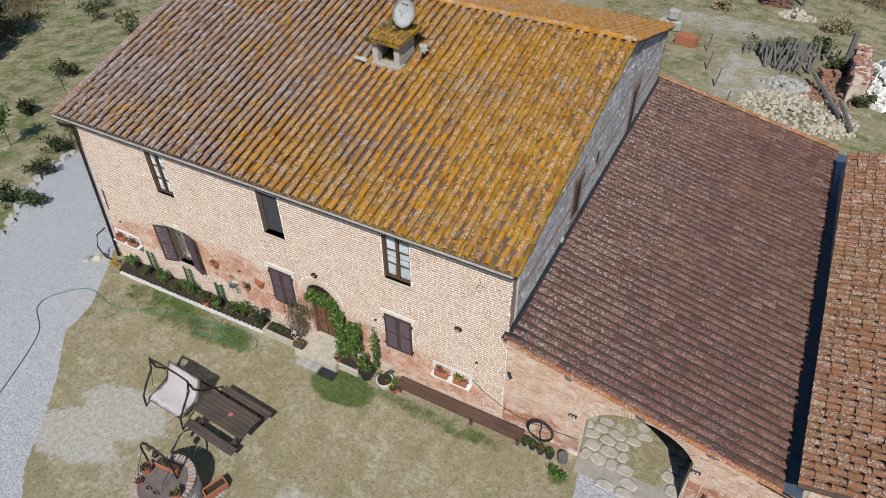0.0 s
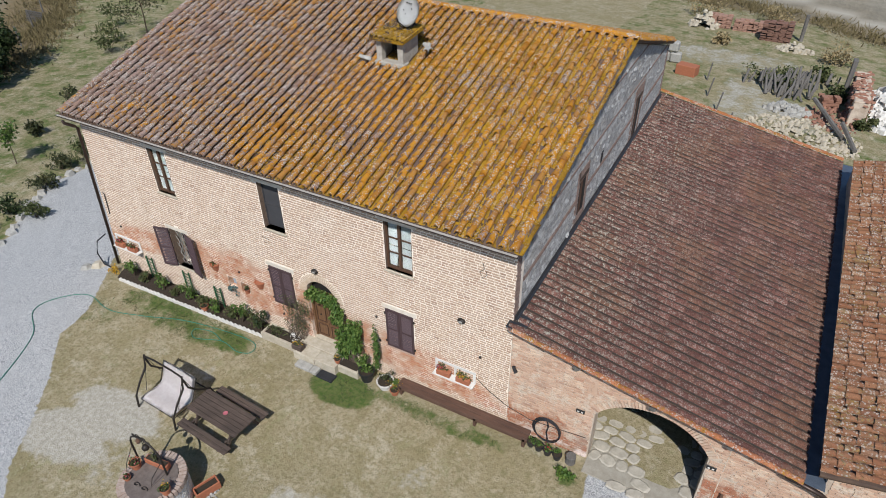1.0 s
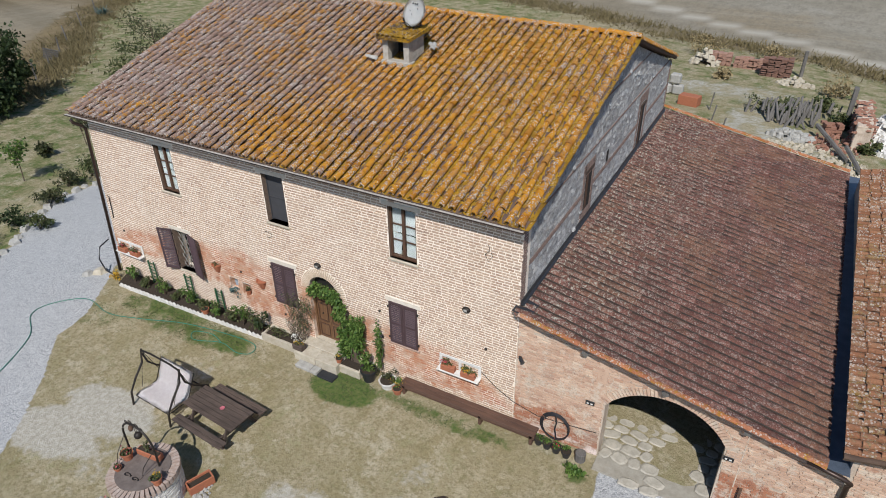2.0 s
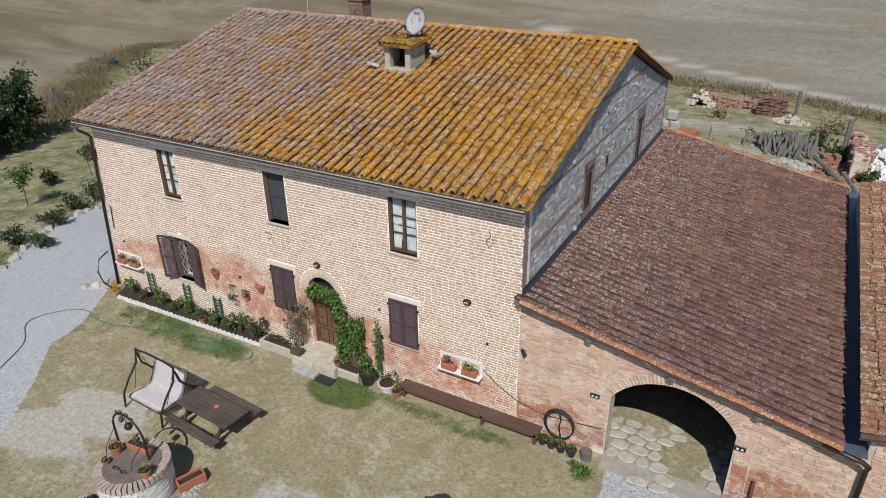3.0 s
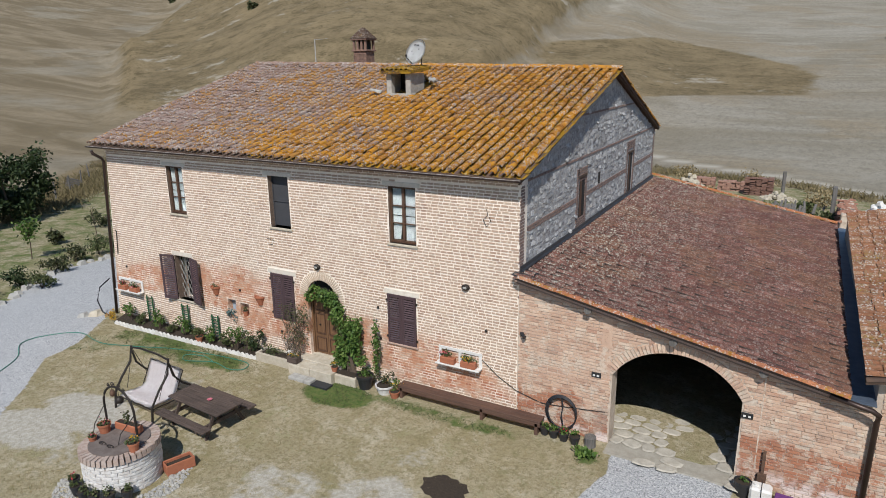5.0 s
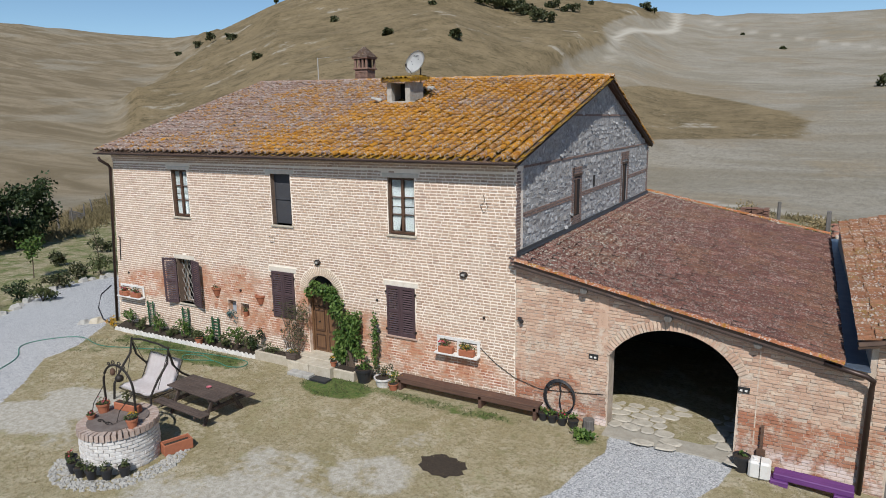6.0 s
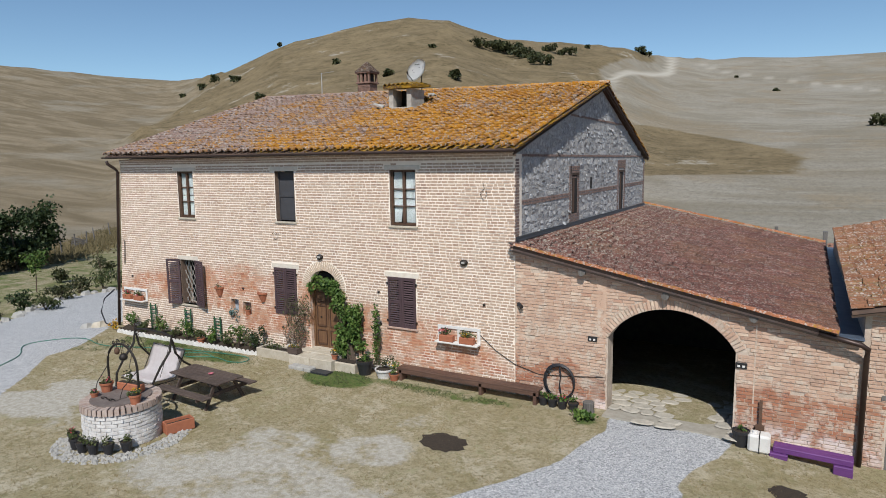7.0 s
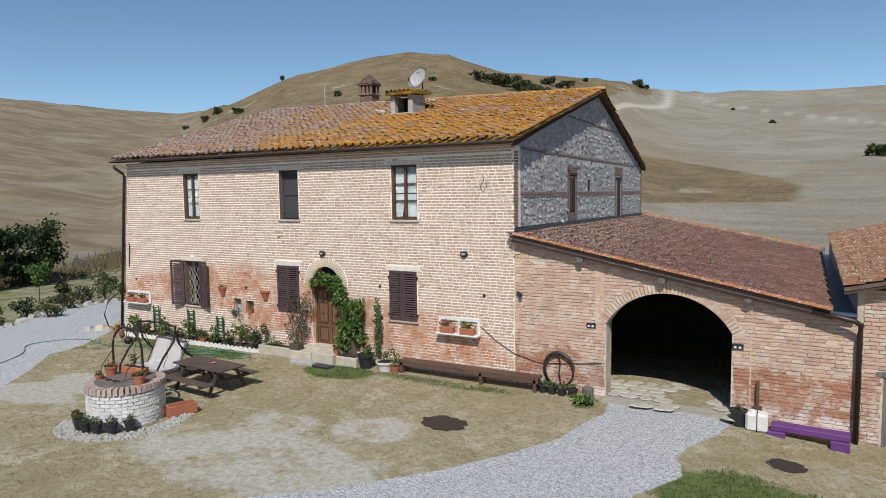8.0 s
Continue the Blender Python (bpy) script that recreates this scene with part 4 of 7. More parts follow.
    for x in (h[0] - 0.02, h[1] + 0.02):
        for z in (h[2] + 0.2, h[3] - 0.2):
            part("hinge", box(bmesh.new(), x - 0.03, x + 0.03, -0.06, -0.002, z - 0.03, z + 0.03, 0.006), M["iron"], s)


shutters(LOW["closed_left"], False, "closed dark brown louvred wooden shutters")
shutters(LOW["closed_right"], False, "closed dark brown louvred wooden shutters")
shutters(LOW["grille"], True, "dark brown wooden shutters folded open against the wall")

# the lattice in the open window
h = LOW["grille"]
grille = empty("window_grille", label="white diamond lattice iron grille in the window", category="grille")
b = bmesh.new()
wd, ht = h[1] - h[0], h[3] - h[2]
for sgn in (1, -1):
    for i in range(-8, 9):
        p = []
        for t in np.linspace(0, 1, 41):
            x = (i * 0.2 + sgn * t * ht * 0.55) + wd / 2 - sgn * ht * 0.275
            if 0 <= x <= wd:
                p.append((h[0] + x, 0.2 + 0.006 * sgn, h[2] + t * ht))
        if len(p) > 1:
            tube(b, [p[0], p[-1]], 0.011, 5)
part("lattice", b, M["grey_stone"], grille, "pale iron lattice")
f = bmesh.new()
for a, c, d, e in ((h[0], h[0] + 0.05, h[2], h[3]), (h[1] - 0.05, h[1], h[2], h[3]), (h[0] + 0.05, h[1] - 0.05, h[3] - 0.05, h[3]), (h[0] + 0.05, h[1] - 0.05, h[2], h[2] + 0.05)):
    box(f, a, c, 0.24, 0.3, d, e)
part("frame", f, M["frame_wood"], grille)

# niches
for hx, mat in zip(NICHES, ("zinc", "rim")):
    part("niche_back", box(bmesh.new(), hx[0], hx[1], 0.22, 0.3, hx[2], hx[3]), simple("niche_" + mat, (0.34, 0.4, 0.46), (0.25, 0.29, 0.33), 6) if mat == "zinc" else M["rim"], front)

# the door under its arch
door = empty("front_door", label="panelled brown wooden double door under a brick arch", category="door")
f = bmesh.new()
box(f, DOOR[0], DOOR[0] + 0.07, 0.14, 0.26, 0.1, 2.3)
box(f, DOOR[1] - 0.07, DOOR[1], 0.14, 0.26, 0.1, 2.3)
box(f, DOOR[0] + 0.07, DOOR[1] - 0.07, 0.14, 0.26, 2.2, 2.3)
part("door_frame", f, M["door_wood"], door)
# near-black panel paints the darkness within the arch
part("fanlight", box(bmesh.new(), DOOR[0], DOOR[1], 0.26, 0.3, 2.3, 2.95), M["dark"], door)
xm = (DOOR[0] + DOOR[1]) / 2
for a, c in ((DOOR[0] + 0.07, xm - 0.005), (xm + 0.005, DOOR[1] - 0.07)):
    leaf = part("door_leaf", box(bmesh.new(), a, c, 0.2, 0.245, 0.1, 2.2), M["door_wood"], door)
    for z0, z1 in ((0.22, 0.75), (0.87, 1.62), (1.72, 2.1)):
        part("panel", box(bmesh.new(), a + 0.1, c - 0.1, 0.188, 0.205, z0 + 0.05, z1 - 0.05, 0.008), M["door_wood"], leaf)
        fr = bmesh.new()
        for q in ((a + 0.07, a + 0.1, z0, z1), (c - 0.1, c - 0.07, z0, z1), (a + 0.1, c - 0.1, z0, z0 + 0.03), (a + 0.1, c - 0.1, z1 - 0.03, z1)):
            box(fr, q[0], q[1], 0.165, 0.205, q[2], q[3], 0.006)
        part("moulding", fr, M["frame_wood"], leaf)
k = bmesh.new()
lathe(k, [(0.01, 0), (0.035, 0.01), (0.03, 0.04), (0.005, 0.05)], 10)
for v in k.verts:
    v.co = Vector((v.co.x + xm - 0.3, 0.2 - v.co.z, v.co.y + 1.2))
part("knocker", k, M["iron"], door)
arch_bricks = []
for i in range(34):
    a = math.pi * (i + 0.5) / 34
    arch_bricks.append(Matrix.Translation((ARCH[0] + 0.78 * math.cos(a), 0.0, 2.27 + 0.78 * math.sin(a))) @ Euler((0, -a, 0)).to_matrix().to_4x4() @ Matrix.Diagonal((0.31, 0.014, 0.05, 1)))


# ---- roofs ----
def barrel(r0, r1, length, seg=6, lip=0.016, up=True, high=0.8):
    """A half-round tile: x across, y up the slope, z off the roof."""
    v, f = [], []
    s = 1 if up else -1
    for y, r in ((0, r0), (length, r1)):
        for q in (0, lip):
            rr = r - q
            for k in range(seg + 1):
                a = math.pi * k / seg
                v.append((rr * math.cos(a), y, s * rr * math.sin(a) * high + (0 if up else r0 * high)))
    n = seg + 1
    for k in range(seg):
        f.append((k, k + 1, 2 * n + k + 1, 2 * n + k))
        f.append((k, n + k, n + k + 1, k + 1))
    return v, f


def roof_frames(e0, e1, r0, r1, pitch, expose, rng, lift=0.0, half=0.0, tilt=0.0):
    """Places of tiles in columns from an eave e0-e1 up to a top r0-r1."""
    out = []
    n = int(((e1 - e0).length) / pitch)
    for i in range(n):
        u = (i + 0.5 + half) / n
        if u > 1:
            continue
        a, b = e0.lerp(e1, u), r0.lerp(r1, u)
        d = b - a
        ln = d.length
        d.normalize()
        side = (e1 - e0).normalized()
        nrm = side.cross(d).normalized()
        if nrm.z < 0:
            nrm, side = -nrm, -side
        rows = max(1, round(ln / expose))
        drift, slide = rng.gauss(0, 0.008), rng.uniform(-0.07, 0.07)
        for j in range(rows):
            p = a + d * (ln * j / rows + (slide + rng.gauss(0, 0.018) if 0 < j < rows - 1 else 0)) + nrm * (lift + rng.gauss(0, 0.008)) + side * (drift + rng.gauss(0, 0.008))
            p += nrm * 0.012 * noise.noise(p * 0.5)
            m = Matrix((side, d, nrm)).transposed().to_4x4()
            out.append(Matrix.Translation(p) @ m @ Euler((-0.07 - tilt + rng.gauss(0, 0.014), rng.gauss(0, 0.05), rng.gauss(0, 0.045))).to_matrix().to_4x4())
    return out


def deck(bm, a, b, c, d, thick):
    """A sloping slab; a-b eave, c-d top."""
    nrm = (b - a).cross(d - a).normalized()
    nrm = nrm if nrm.z > 0 else -nrm
    t = [bm.verts.new(p) for p in (a, b, c, d)]
    u = [bm.verts.new(p - nrm * thick) for p in (a, b, c, d)]
    bm.faces.new(t)
    bm.faces.new(u[::-1])
    for i in range(4):
        bm.faces.new((t[i], t[(i + 1) % 4], u[(i + 1) % 4], u[i]))
    return bm


rng = random.Random(11)
roof = part("roof", deck(deck(bmesh.new(), EAVE_L, EAVE_R, RIDGE_R, RIDGE_L, 0.06), BACK_L, BACK_R, RIDGE_R, RIDGE_L, 0.12), M["underlay"], farmhouse, "roof of old clay barrel tiles thick with yellow lichen")
cover = barrel(0.104, 0.078, 0.44, 6, 0.03, True, 1.0)
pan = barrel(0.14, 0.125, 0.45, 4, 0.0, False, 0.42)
front_cover = roof_frames(EAVE_L, EAVE_R, RIDGE_L, RIDGE_R, 0.315, 0.36, rng, 0.1)
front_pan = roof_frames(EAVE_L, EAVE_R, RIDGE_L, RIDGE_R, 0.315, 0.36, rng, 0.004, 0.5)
back_cover = roof_frames(BACK_L, BACK_R, RIDGE_L, RIDGE_R, 0.315, 0.36, rng, 0.075)
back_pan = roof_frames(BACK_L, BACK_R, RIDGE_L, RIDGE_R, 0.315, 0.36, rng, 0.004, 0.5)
front_cover = [m for m in front_cover if not (-7.9 < m.translation.x < -6.7 and 5.35 < m.translation.y < 6.9)]
ridge_caps = []
n = int((RIDGE_R - RIDGE_L).length / 0.36)
d = (RIDGE_R - RIDGE_L).normalized()
for i in range(n):
    p = RIDGE_L.lerp(RIDGE_R, (i + 0.1) / n) + Vector((0, rng.gauss(0, 0.015), 0.07 + rng.gauss(0, 0.008)))
    side = d.cross(Vector((0, 0, 1))).normalized()
    ridge_caps.append(Matrix.Translation(p) @ Matrix((side, d, side.cross(d))).transposed().to_4x4() @ Matrix.Diagonal((1.25, 0.95, 1.25, 1)))
# verge tiles up the two ends of the front slope
verge = []
for a, c in ((EAVE_R, RIDGE_R), (EAVE_L, RIDGE_L), (BACK_R, RIDGE_R)):
    dd = (c - a)
    ln = dd.length
    dd.normalize()
    side = Vector((1, 0, 0))
    for j in range(int(ln / 0.36)):
        p = a + dd * (0.36 * j) + Vector((-0.06 if a.x > -5 else 0.06, 0, 0.075 + rng.gauss(0, 0.005)))
        nn = side.cross(dd).normalized()
        s2 = side if nn.z > 0 else -side
        verge.append(Matrix.Translation(p + Vector((-0.07, 0, 0))) @ Matrix((s2, dd, nn if nn.z > 0 else -nn)).transposed().to_4x4() @ Euler((-0.04, rng.gauss(0, 0.03), rng.gauss(0, 0.03))).to_matrix().to_4x4())

# eaves: dark boards, rafters' ends, brick cornice, gutter
b = bmesh.new()
deck(b, EAVE_L + Vector((0.05, 0.08, -0.068)), EAVE_R + Vector((-0.02, 0.08, -0.068)), Vector((0.15, 0.3, 6.98)), Vector((-17.93, 0.3, 7.05)), 0.03)
part("eave_board", b, M["eave_wood"], farmhouse, "dark stained eave boards")
cornice_bricks = []
for k, (z, y) in enumerate(((6.56, -0.02), (6.64, -0.035), (6.72, -0.05))):
    part("cornice", box(bmesh.new(), -17.62, 0.02, y + 0.012, 0.02, z, z + 0.078), M["mortar"], farmhouse, "stepped brick cornice under the eave")
    cornice_bricks += [Matrix.Translation((-17.5 + 0.225 * i + 0.1 * (k % 2), y + 0.034, z + 0.038)) @ Matrix.Diagonal((0.205, 0.06, 0.058, 1)) for i in range(78)]
b = bmesh.new()
gut = [(EAVE_L + (EAVE_R - EAVE_L) * t) + Vector((-0.12 if t == 0 else 0.0, -0.04, -0.055)) for t in (0, 0.25, 0.5, 0.75, 1)]
prof = [(q[0] * 0.8, q[1] * 0.55) for q in ((-0.075, 0.05), (-0.07, -0.02), (-0.03, -0.06), (0.03, -0.06), (0.07, -0.02), (0.075, 0.05), (0.06, 0.045), (0.025, -0.045), (-0.025, -0.045), (-0.06, 0.045))]
rings = [[b.verts.new(p + Vector((0, q[0], q[1]))) for q in prof] for p in gut]
for u, v in zip(rings, rings[1:]):
    for i in range(len(prof)):
        b.faces.new((u[i], u[(i + 1) % len(prof)], v[(i + 1) % len(prof)], v[i]))
part("gutter", b, M["copper"], farmhouse, "dark brown metal gutter", True)
b = deck(bmesh.new(), gut[0] + Vector((0.02, -0.056, 0.024)), gut[-1] + Vector((-0.02, -0.056, 0.024)), gut[-1] + Vector((-0.02, 0.05, 0.02)), gut[0] + Vector((0.02, 0.05, 0.02)), 0.012)
part("gutter_bed", b, M["dusty_zinc"], farmhouse, "pale dusty inside of the gutter")
b = tube(bmesh.new(), [(-17.75, -0.5, 6.74), (-17.75, -0.46, 6.62), (-17.66, -0.2, 6.42), (-17.68, -0.09, 6.3), (-18.4, -0.09, -0.25)], 0.06, 10)
part("downpipe", b, M["copper"], farmhouse, "dark brown metal downpipe", True)
for z in (1.2, 3.2, 5.2):
    x = -18.4 + 0.72 * (z + 0.25) / 6.55
    part("pipe_clip", tube(bmesh.new(), [(x - 0.004, -0.09, z - 0.02), (x, -0.09, z + 0.02)], 0.07, 10), M["copper"], farmhouse)

# rafters under the gable verge
for a, c in ((EAVE_R, RIDGE_R), (BACK_R, RIDGE_R)):
    b = bmesh.new()
    tube(b, [a + Vector((-0.09, 0.1, -0.15)), c + Vector((-0.09, 0, -0.15))], 0.035, 4)
    part("verge_board", b, M["eave_wood"], farmhouse)

# stone facing of the gable wall: rubble between bands of brick
STONE = ([(-.5, 0, -.35), (-.2, 0, -.5), (.3, 0, -.5), (.5, 0, -.2), (.5, 0, .3), (.2, 0, .5), (-.3, 0, .5), (-.5, 0, .2),
          (-.4, -1, -.25), (-.15, -1, -.4), (.22, -1, -.4), (.4, -1, -.15), (.38, -1, .22), (.15, -1, .4), (-.22, -1, .38), (-.4, -1, .15)],
         [tuple(range(8, 16))] + [(i, (i + 1) % 8, 8 + (i + 1) % 8, 8 + i) for i in range(8)])


def gable_top(y):
    if y < RIDGE_R.y:
        return 6.72 + (RIDGE_R.z - 6.92) * y / RIDGE_R.y
    return RIDGE_R.z - 0.2 - (RIDGE_R.z - 6.72) * (y - RIDGE_R.y) / (BACK_R.y - RIDGE_R.y)


GABLE_HOLES = [(5.2, 6.3, 4.35, 6.3), (12.5, 13.9, 4.0, 6.5), (7.75, 8.25, 5.35, 5.95)]
BANDS = [4.15, 5.3, 6.68, 8.1]
stones, bands = [], []
z = 3.3
rng = random.Random(21)
while z < 9.3:
    ht = rng.uniform(0.14, 0.24)
    band = [q for q in BANDS if abs(q - (z + ht / 2)) < 0.1]
    y = 0.42
    while y < 18.3:
        ln = rng.uniform(0.16, 0.42)
        yc, zc = y + ln / 2, z + ht / 2
        if zc + ht / 2 < gable_top(yc) and not any(g[0] < yc < g[1] and g[2] < zc < g[3] for g in GABLE_HOLES) and not band:
            stones.append(Matrix.LocRotScale((gx(yc), yc, zc + rng.gauss(0, 0.035)), Euler((rng.gauss(0, 0.2), 0, math.pi / 2 + 0.017)), (ln * rng.uniform(0.85, 1.04), rng.uniform(0.004, 0.014), ht * rng.uniform(0.8, 1.3))))
        y += ln + 0.015
    z += ht + 0.01
for q in BANDS:
    for dz in (-0.045, 0.045) if q < 6 else (0.0,):
        y = 0.4 + rng.uniform(0, 0.1)
        while y < 18.2:
            if gable_top(y + 0.14) > q + 0.1 and not any(g[0] < y + 0.14 < g[1] and g[2] < q < g[3] for g in GABLE_HOLES):
                bands.append(Matrix.LocRotScale((gx(y + 0.14), y + 0.14, q + dz), Euler((0, 0, math.pi / 2 + 0.017)), (0.26, 0.02, 0.07)))
            y += 0.285
# brick quoins and window surrounds
zz = 3.4
while zz < 6.6:
    for y, ln in ((0.15, 0.28), (18.4, 0.26)):
        bands.append(Matrix.LocRotScale((gx(y), y, zz), Euler((0, 0, math.pi / 2 + 0.017)), (ln * rng.uniform(0.8, 1.25), 0.025, 0.07)))
    for g in GABLE_HOLES[:2]:
        if g[2] - 0.1 < zz < g[3]:
            for y in (g[0] + 0.06, g[1] - 0.06):
                bands.append(Matrix.LocRotScale((gx(y), y, zz), Euler((0, 0, math.pi / 2 + 0.017)), (0.22, 0.025, 0.07)))
            if zz < g[2] + 0.25 or zz > g[3] - 0.4:
                for i in range(int((g[1] - g[0]) / 0.24)):
                    y = g[0] + 0.15 + i * 0.24
                    bands.append(Matrix.LocRotScale((gx(y), y, zz), Euler((0, 0, math.pi / 2 + 0.017)), (0.22, 0.025, 0.07)))
    zz += 0.09
for (y0, y1, z0, z1), lab in (((5.48, 6.08, 4.6, 5.98), "narrow dark window opening in the stone gable"), ((12.88, 13.5, 4.12, 5.95), "tall dark doorway in the stone gable"), ((7.9, 8.12, 5.42, 5.85), "small blocked slit in the stone gable")):
    w = empty("gable_opening", label=lab)
    w.parent = farmhouse
    x = gx((y0 + y1) / 2)
    # near-black block, just proud of the wall, paints the opening's shade
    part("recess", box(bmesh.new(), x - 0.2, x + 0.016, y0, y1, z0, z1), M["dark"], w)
    if y1 - y0 > 0.4:
        part("board", box(bmesh.new(), x + 0.016, x + 0.022, y0 + 0.05, y0 + 0.26, z0 + 0.06, z1 - 0.05), M["frame_wood"], w)
        part("lintel", box(bmesh.new(), x - 0.05, x + 0.05, y0 - 0.15, y1 + 0.15, z1, z1 + 0.1, 0.01), M["eave_wood"], w)

# the small roof box with its dish, the chimney and the mast
dormer = empty("roof_box", label="small plastered roof outlet with lichen-covered slab")
dormer.parent = farmhouse
dormer.matrix_world = pose(0, 0, 0.34)
for x in (-7.74, -6.88):
    part("pier", box(bmesh.new(), x - 0.11, x + 0.11, 5.45, 5.7, 8.3, 9.14, 0.01), M["roof_plaster"], dormer)
part("base", box(bmesh.new(), -7.9, -6.7, 5.36, 5.75, 8.26, 8.4, 0.02), M["roof_plaster"], dormer)
for x0, x1 in ((-7.82, -7.74), (-6.87, -6.79)):
    part("cheek", box(bmesh.new(), x0, x1, 5.7, 6.5, 8.3, 9.14), M["roof_plaster"], dormer)
part("back", box(bmesh.new(), -7.74, -6.87, 6.3, 6.49, 8.3, 9.14), M["dark"], dormer)
s = deck(bmesh.new(), Vector((-7.98, 5.25, 9.25)), Vector((-6.64, 5.25, 9.25)), Vector((-6.64, 6.8, 9.4)), Vector((-7.98, 6.8, 9.4)), 0.12)
part("slab", s, M["pan_tile"], dormer, "yellow lichen-covered slab")
slab_tiles = [Matrix.Translation((-7.86 + 0.21 * i, 5.22 + 0.36 * j, 9.25 + 0.032 * j)) @ Euler((0.05, 0, rng.gauss(0, 0.05))).to_matrix().to_4x4() for i in range(6) for j in range(4)]
pieces("slab_tile", cover, slab_tiles, M["pan_tile"], dormer, 40)
for p, r in (((-6.15, 5.95, 8.8), 15), ((-6.05, 6.1, 8.8), 60), ((-8.0, 5.3, 8.42), 110)):
    ob = linked("loose_tile", mesh_of("loose_tile", cover[0], cover[1], M["grey_stone"]), dormer, pose(*p, 15, 0, r))

dish = empty("satellite_dish", (-7.0, 6.35, 9.62), label="white round satellite dish on a short mast", category="satellite dish")
b = bmesh.new()
R = 0.47
rings = []
for q in (0.02, 0.35, 0.7, 1.0):
    rings.append([b.verts.new((R * q * math.cos(k * math.tau / 28), R * q * 1.08 * math.sin(k * math.tau / 28), 0.1 * q * q)) for k in range(28)])
for u, v in zip(rings, rings[1:]):
    for k in range(28):
        b.faces.new((u[k], u[(k + 1) % 28], v[(k + 1) % 28], v[k]))
b.faces.new(rings[0][::-1])
bmesh.ops.solidify(b, geom=b.faces[:], thickness=0.015)
face = look((0, 0, 0.62), (-0.14, -1, 1.1)) @ pose(0, 0, 0, 0, 180, 0)
for v in b.verts:
    v.co = face @ v.co
part("reflector", b, M["dish"], dish, "white reflector", True)
m0 = face @ Vector((0, 0, -0.02))
part("mast", tube(bmesh.new(), [(0.05, 0.25, -0.1), (0.05, 0.25, 0.5), m0], 0.025, 8), M["iron"], dish)
part("feed_arm", tube(bmesh.new(), [face @ Vector((0, -0.5, 0.08)), face @ Vector((0, -0.42, 0.55))], 0.015, 6), M["iron"], dish)
part("receiver", tube(bmesh.new(), [face @ Vector((0, -0.42, 0.5)), face @ Vector((0, -0.34, 0.56))], 0.035, 8), M["iron"], dish)
for x, w, z in ((-0.12, 0.07, 0.27), (-0.02, 0.05, 0.26), (0.06, 0.05, 0.26), (-0.2, 0.03, 0.02), (-0.1, 0.02, -0.1), (0.12, 0.03, 0.1)):
    bb = box(bmesh.new(), x - w / 2, x + w / 2, z - 0.012, z + 0.03, 0.062, 0.07)
    for v in bb.verts:
        v.co = face @ Vector((v.co.x, v.co.y, v.co.z + 0.05 * (abs(x) + abs(z))))
    part("mark", bb, M["plaque"], dish)

chimney = empty("chimney", (-12.35, 10.3, 9.75), label="square brick chimney with openings under a tiled cap")
chimney.parent = farmhouse
chimney.matrix_world = pose(-12.35, 10.3, 9.75) @ Matrix.Diagonal((0.86, 0.86, 1.0, 1))
part("stack", box(bmesh.new(), -0.42, 0.42, -0.4, 0.4, -0.4, 0.72, 0.02), M["chimney_brick"], chimney)
cb = courses(rng, -0.1, 0.7, lambda z: (-0.42, 0.42), lambda x, z: False, 0.085, 0.27, 0.018, 0.02, -0.4)
pieces("brick", BRICK, cb, M["chimney_brick"], chimney, 60)
part("band", box(bmesh.new(), -0.5, 0.5, -0.48, 0.48, 0.72, 0.8, 0.01), M["chimney_brick"], chimney)
for x in (-0.38, -0.13, 0.13, 0.38):
    for y in (-0.36, 0.36):
        part("pillar", box(bmesh.new(), x - 0.06, x + 0.06, y - 0.06, y + 0.06, 0.8, 1.22, 0.008), M["chimney_brick"], chimney)
part("flue", box(bmesh.new(), -0.25, 0.25, -0.25, 0.25, 0.8, 1.22), M["dark"], chimney)
part("cap_slab", box(bmesh.new(), -0.52, 0.52, -0.5, 0.5, 1.22, 1.3, 0.01), M["chimney_brick"], chimney)
b = bmesh.new()
lo = [b.verts.new(v) for v in ((-0.55, -0.53, 1.3), (0.55, -0.53, 1.3), (0.55, 0.53, 1.3), (-0.55, 0.53, 1.3))]
hi = [b.verts.new(v) for v in ((-0.06, -0.05, 1.8), (0.06, -0.05, 1.8), (0.06, 0.05, 1.8), (-0.06, 0.05, 1.8))]
b.faces.new(lo[::-1])
b.faces.new(hi)
for i in range(4):
    b.faces.new((lo[i], lo[(i + 1) % 4], hi[(i + 1) % 4], hi[i]))
part("cap", b, M["pan_tile"], chimney, "pointed cap of lichen-stained tiles")
mast = empty("aerial_mast", (-14.3, 9.1, 9.8), label="thin grey metal aerial pole on the roof", category="aerial")
part("pole", tube(bmesh.new(), [(0, 0, -0.2), (0, 0, 1.25)], 0.025, 6), M["grey_stone"], mast)
part("arm", tube(bmesh.new(), [(0, 0, 1.22), (0.75, 0.05, 1.26)], 0.008, 5), M["grey_stone"], mast)
part("base", lathe(bmesh.new(), [(0.12, -0.2), (0.1, 0.05), (0.04, 0.12)], 10), M["plaster"], mast)

# ---- the barn annex ----
annex = empty("barn_annex", label="low brick barn with arched passage and lean-to roof", category="barn")
AR = lambda x, y: 4.17 - 0.204 * x - 0.0115 * y
A0, A1, A2, A3 = Vector((0.0, -0.28, 0)), Vector((8.0, -0.28, 0)), Vector((8.25, 19.0, 0)), Vector((-0.42, 19.0, 0))
for p in (A0, A1, A2, A3):
    p.z = AR(p.x, p.y)
CX, HALF, SPRING, RISE = 4.3, 1.58, 1.75, 0.92
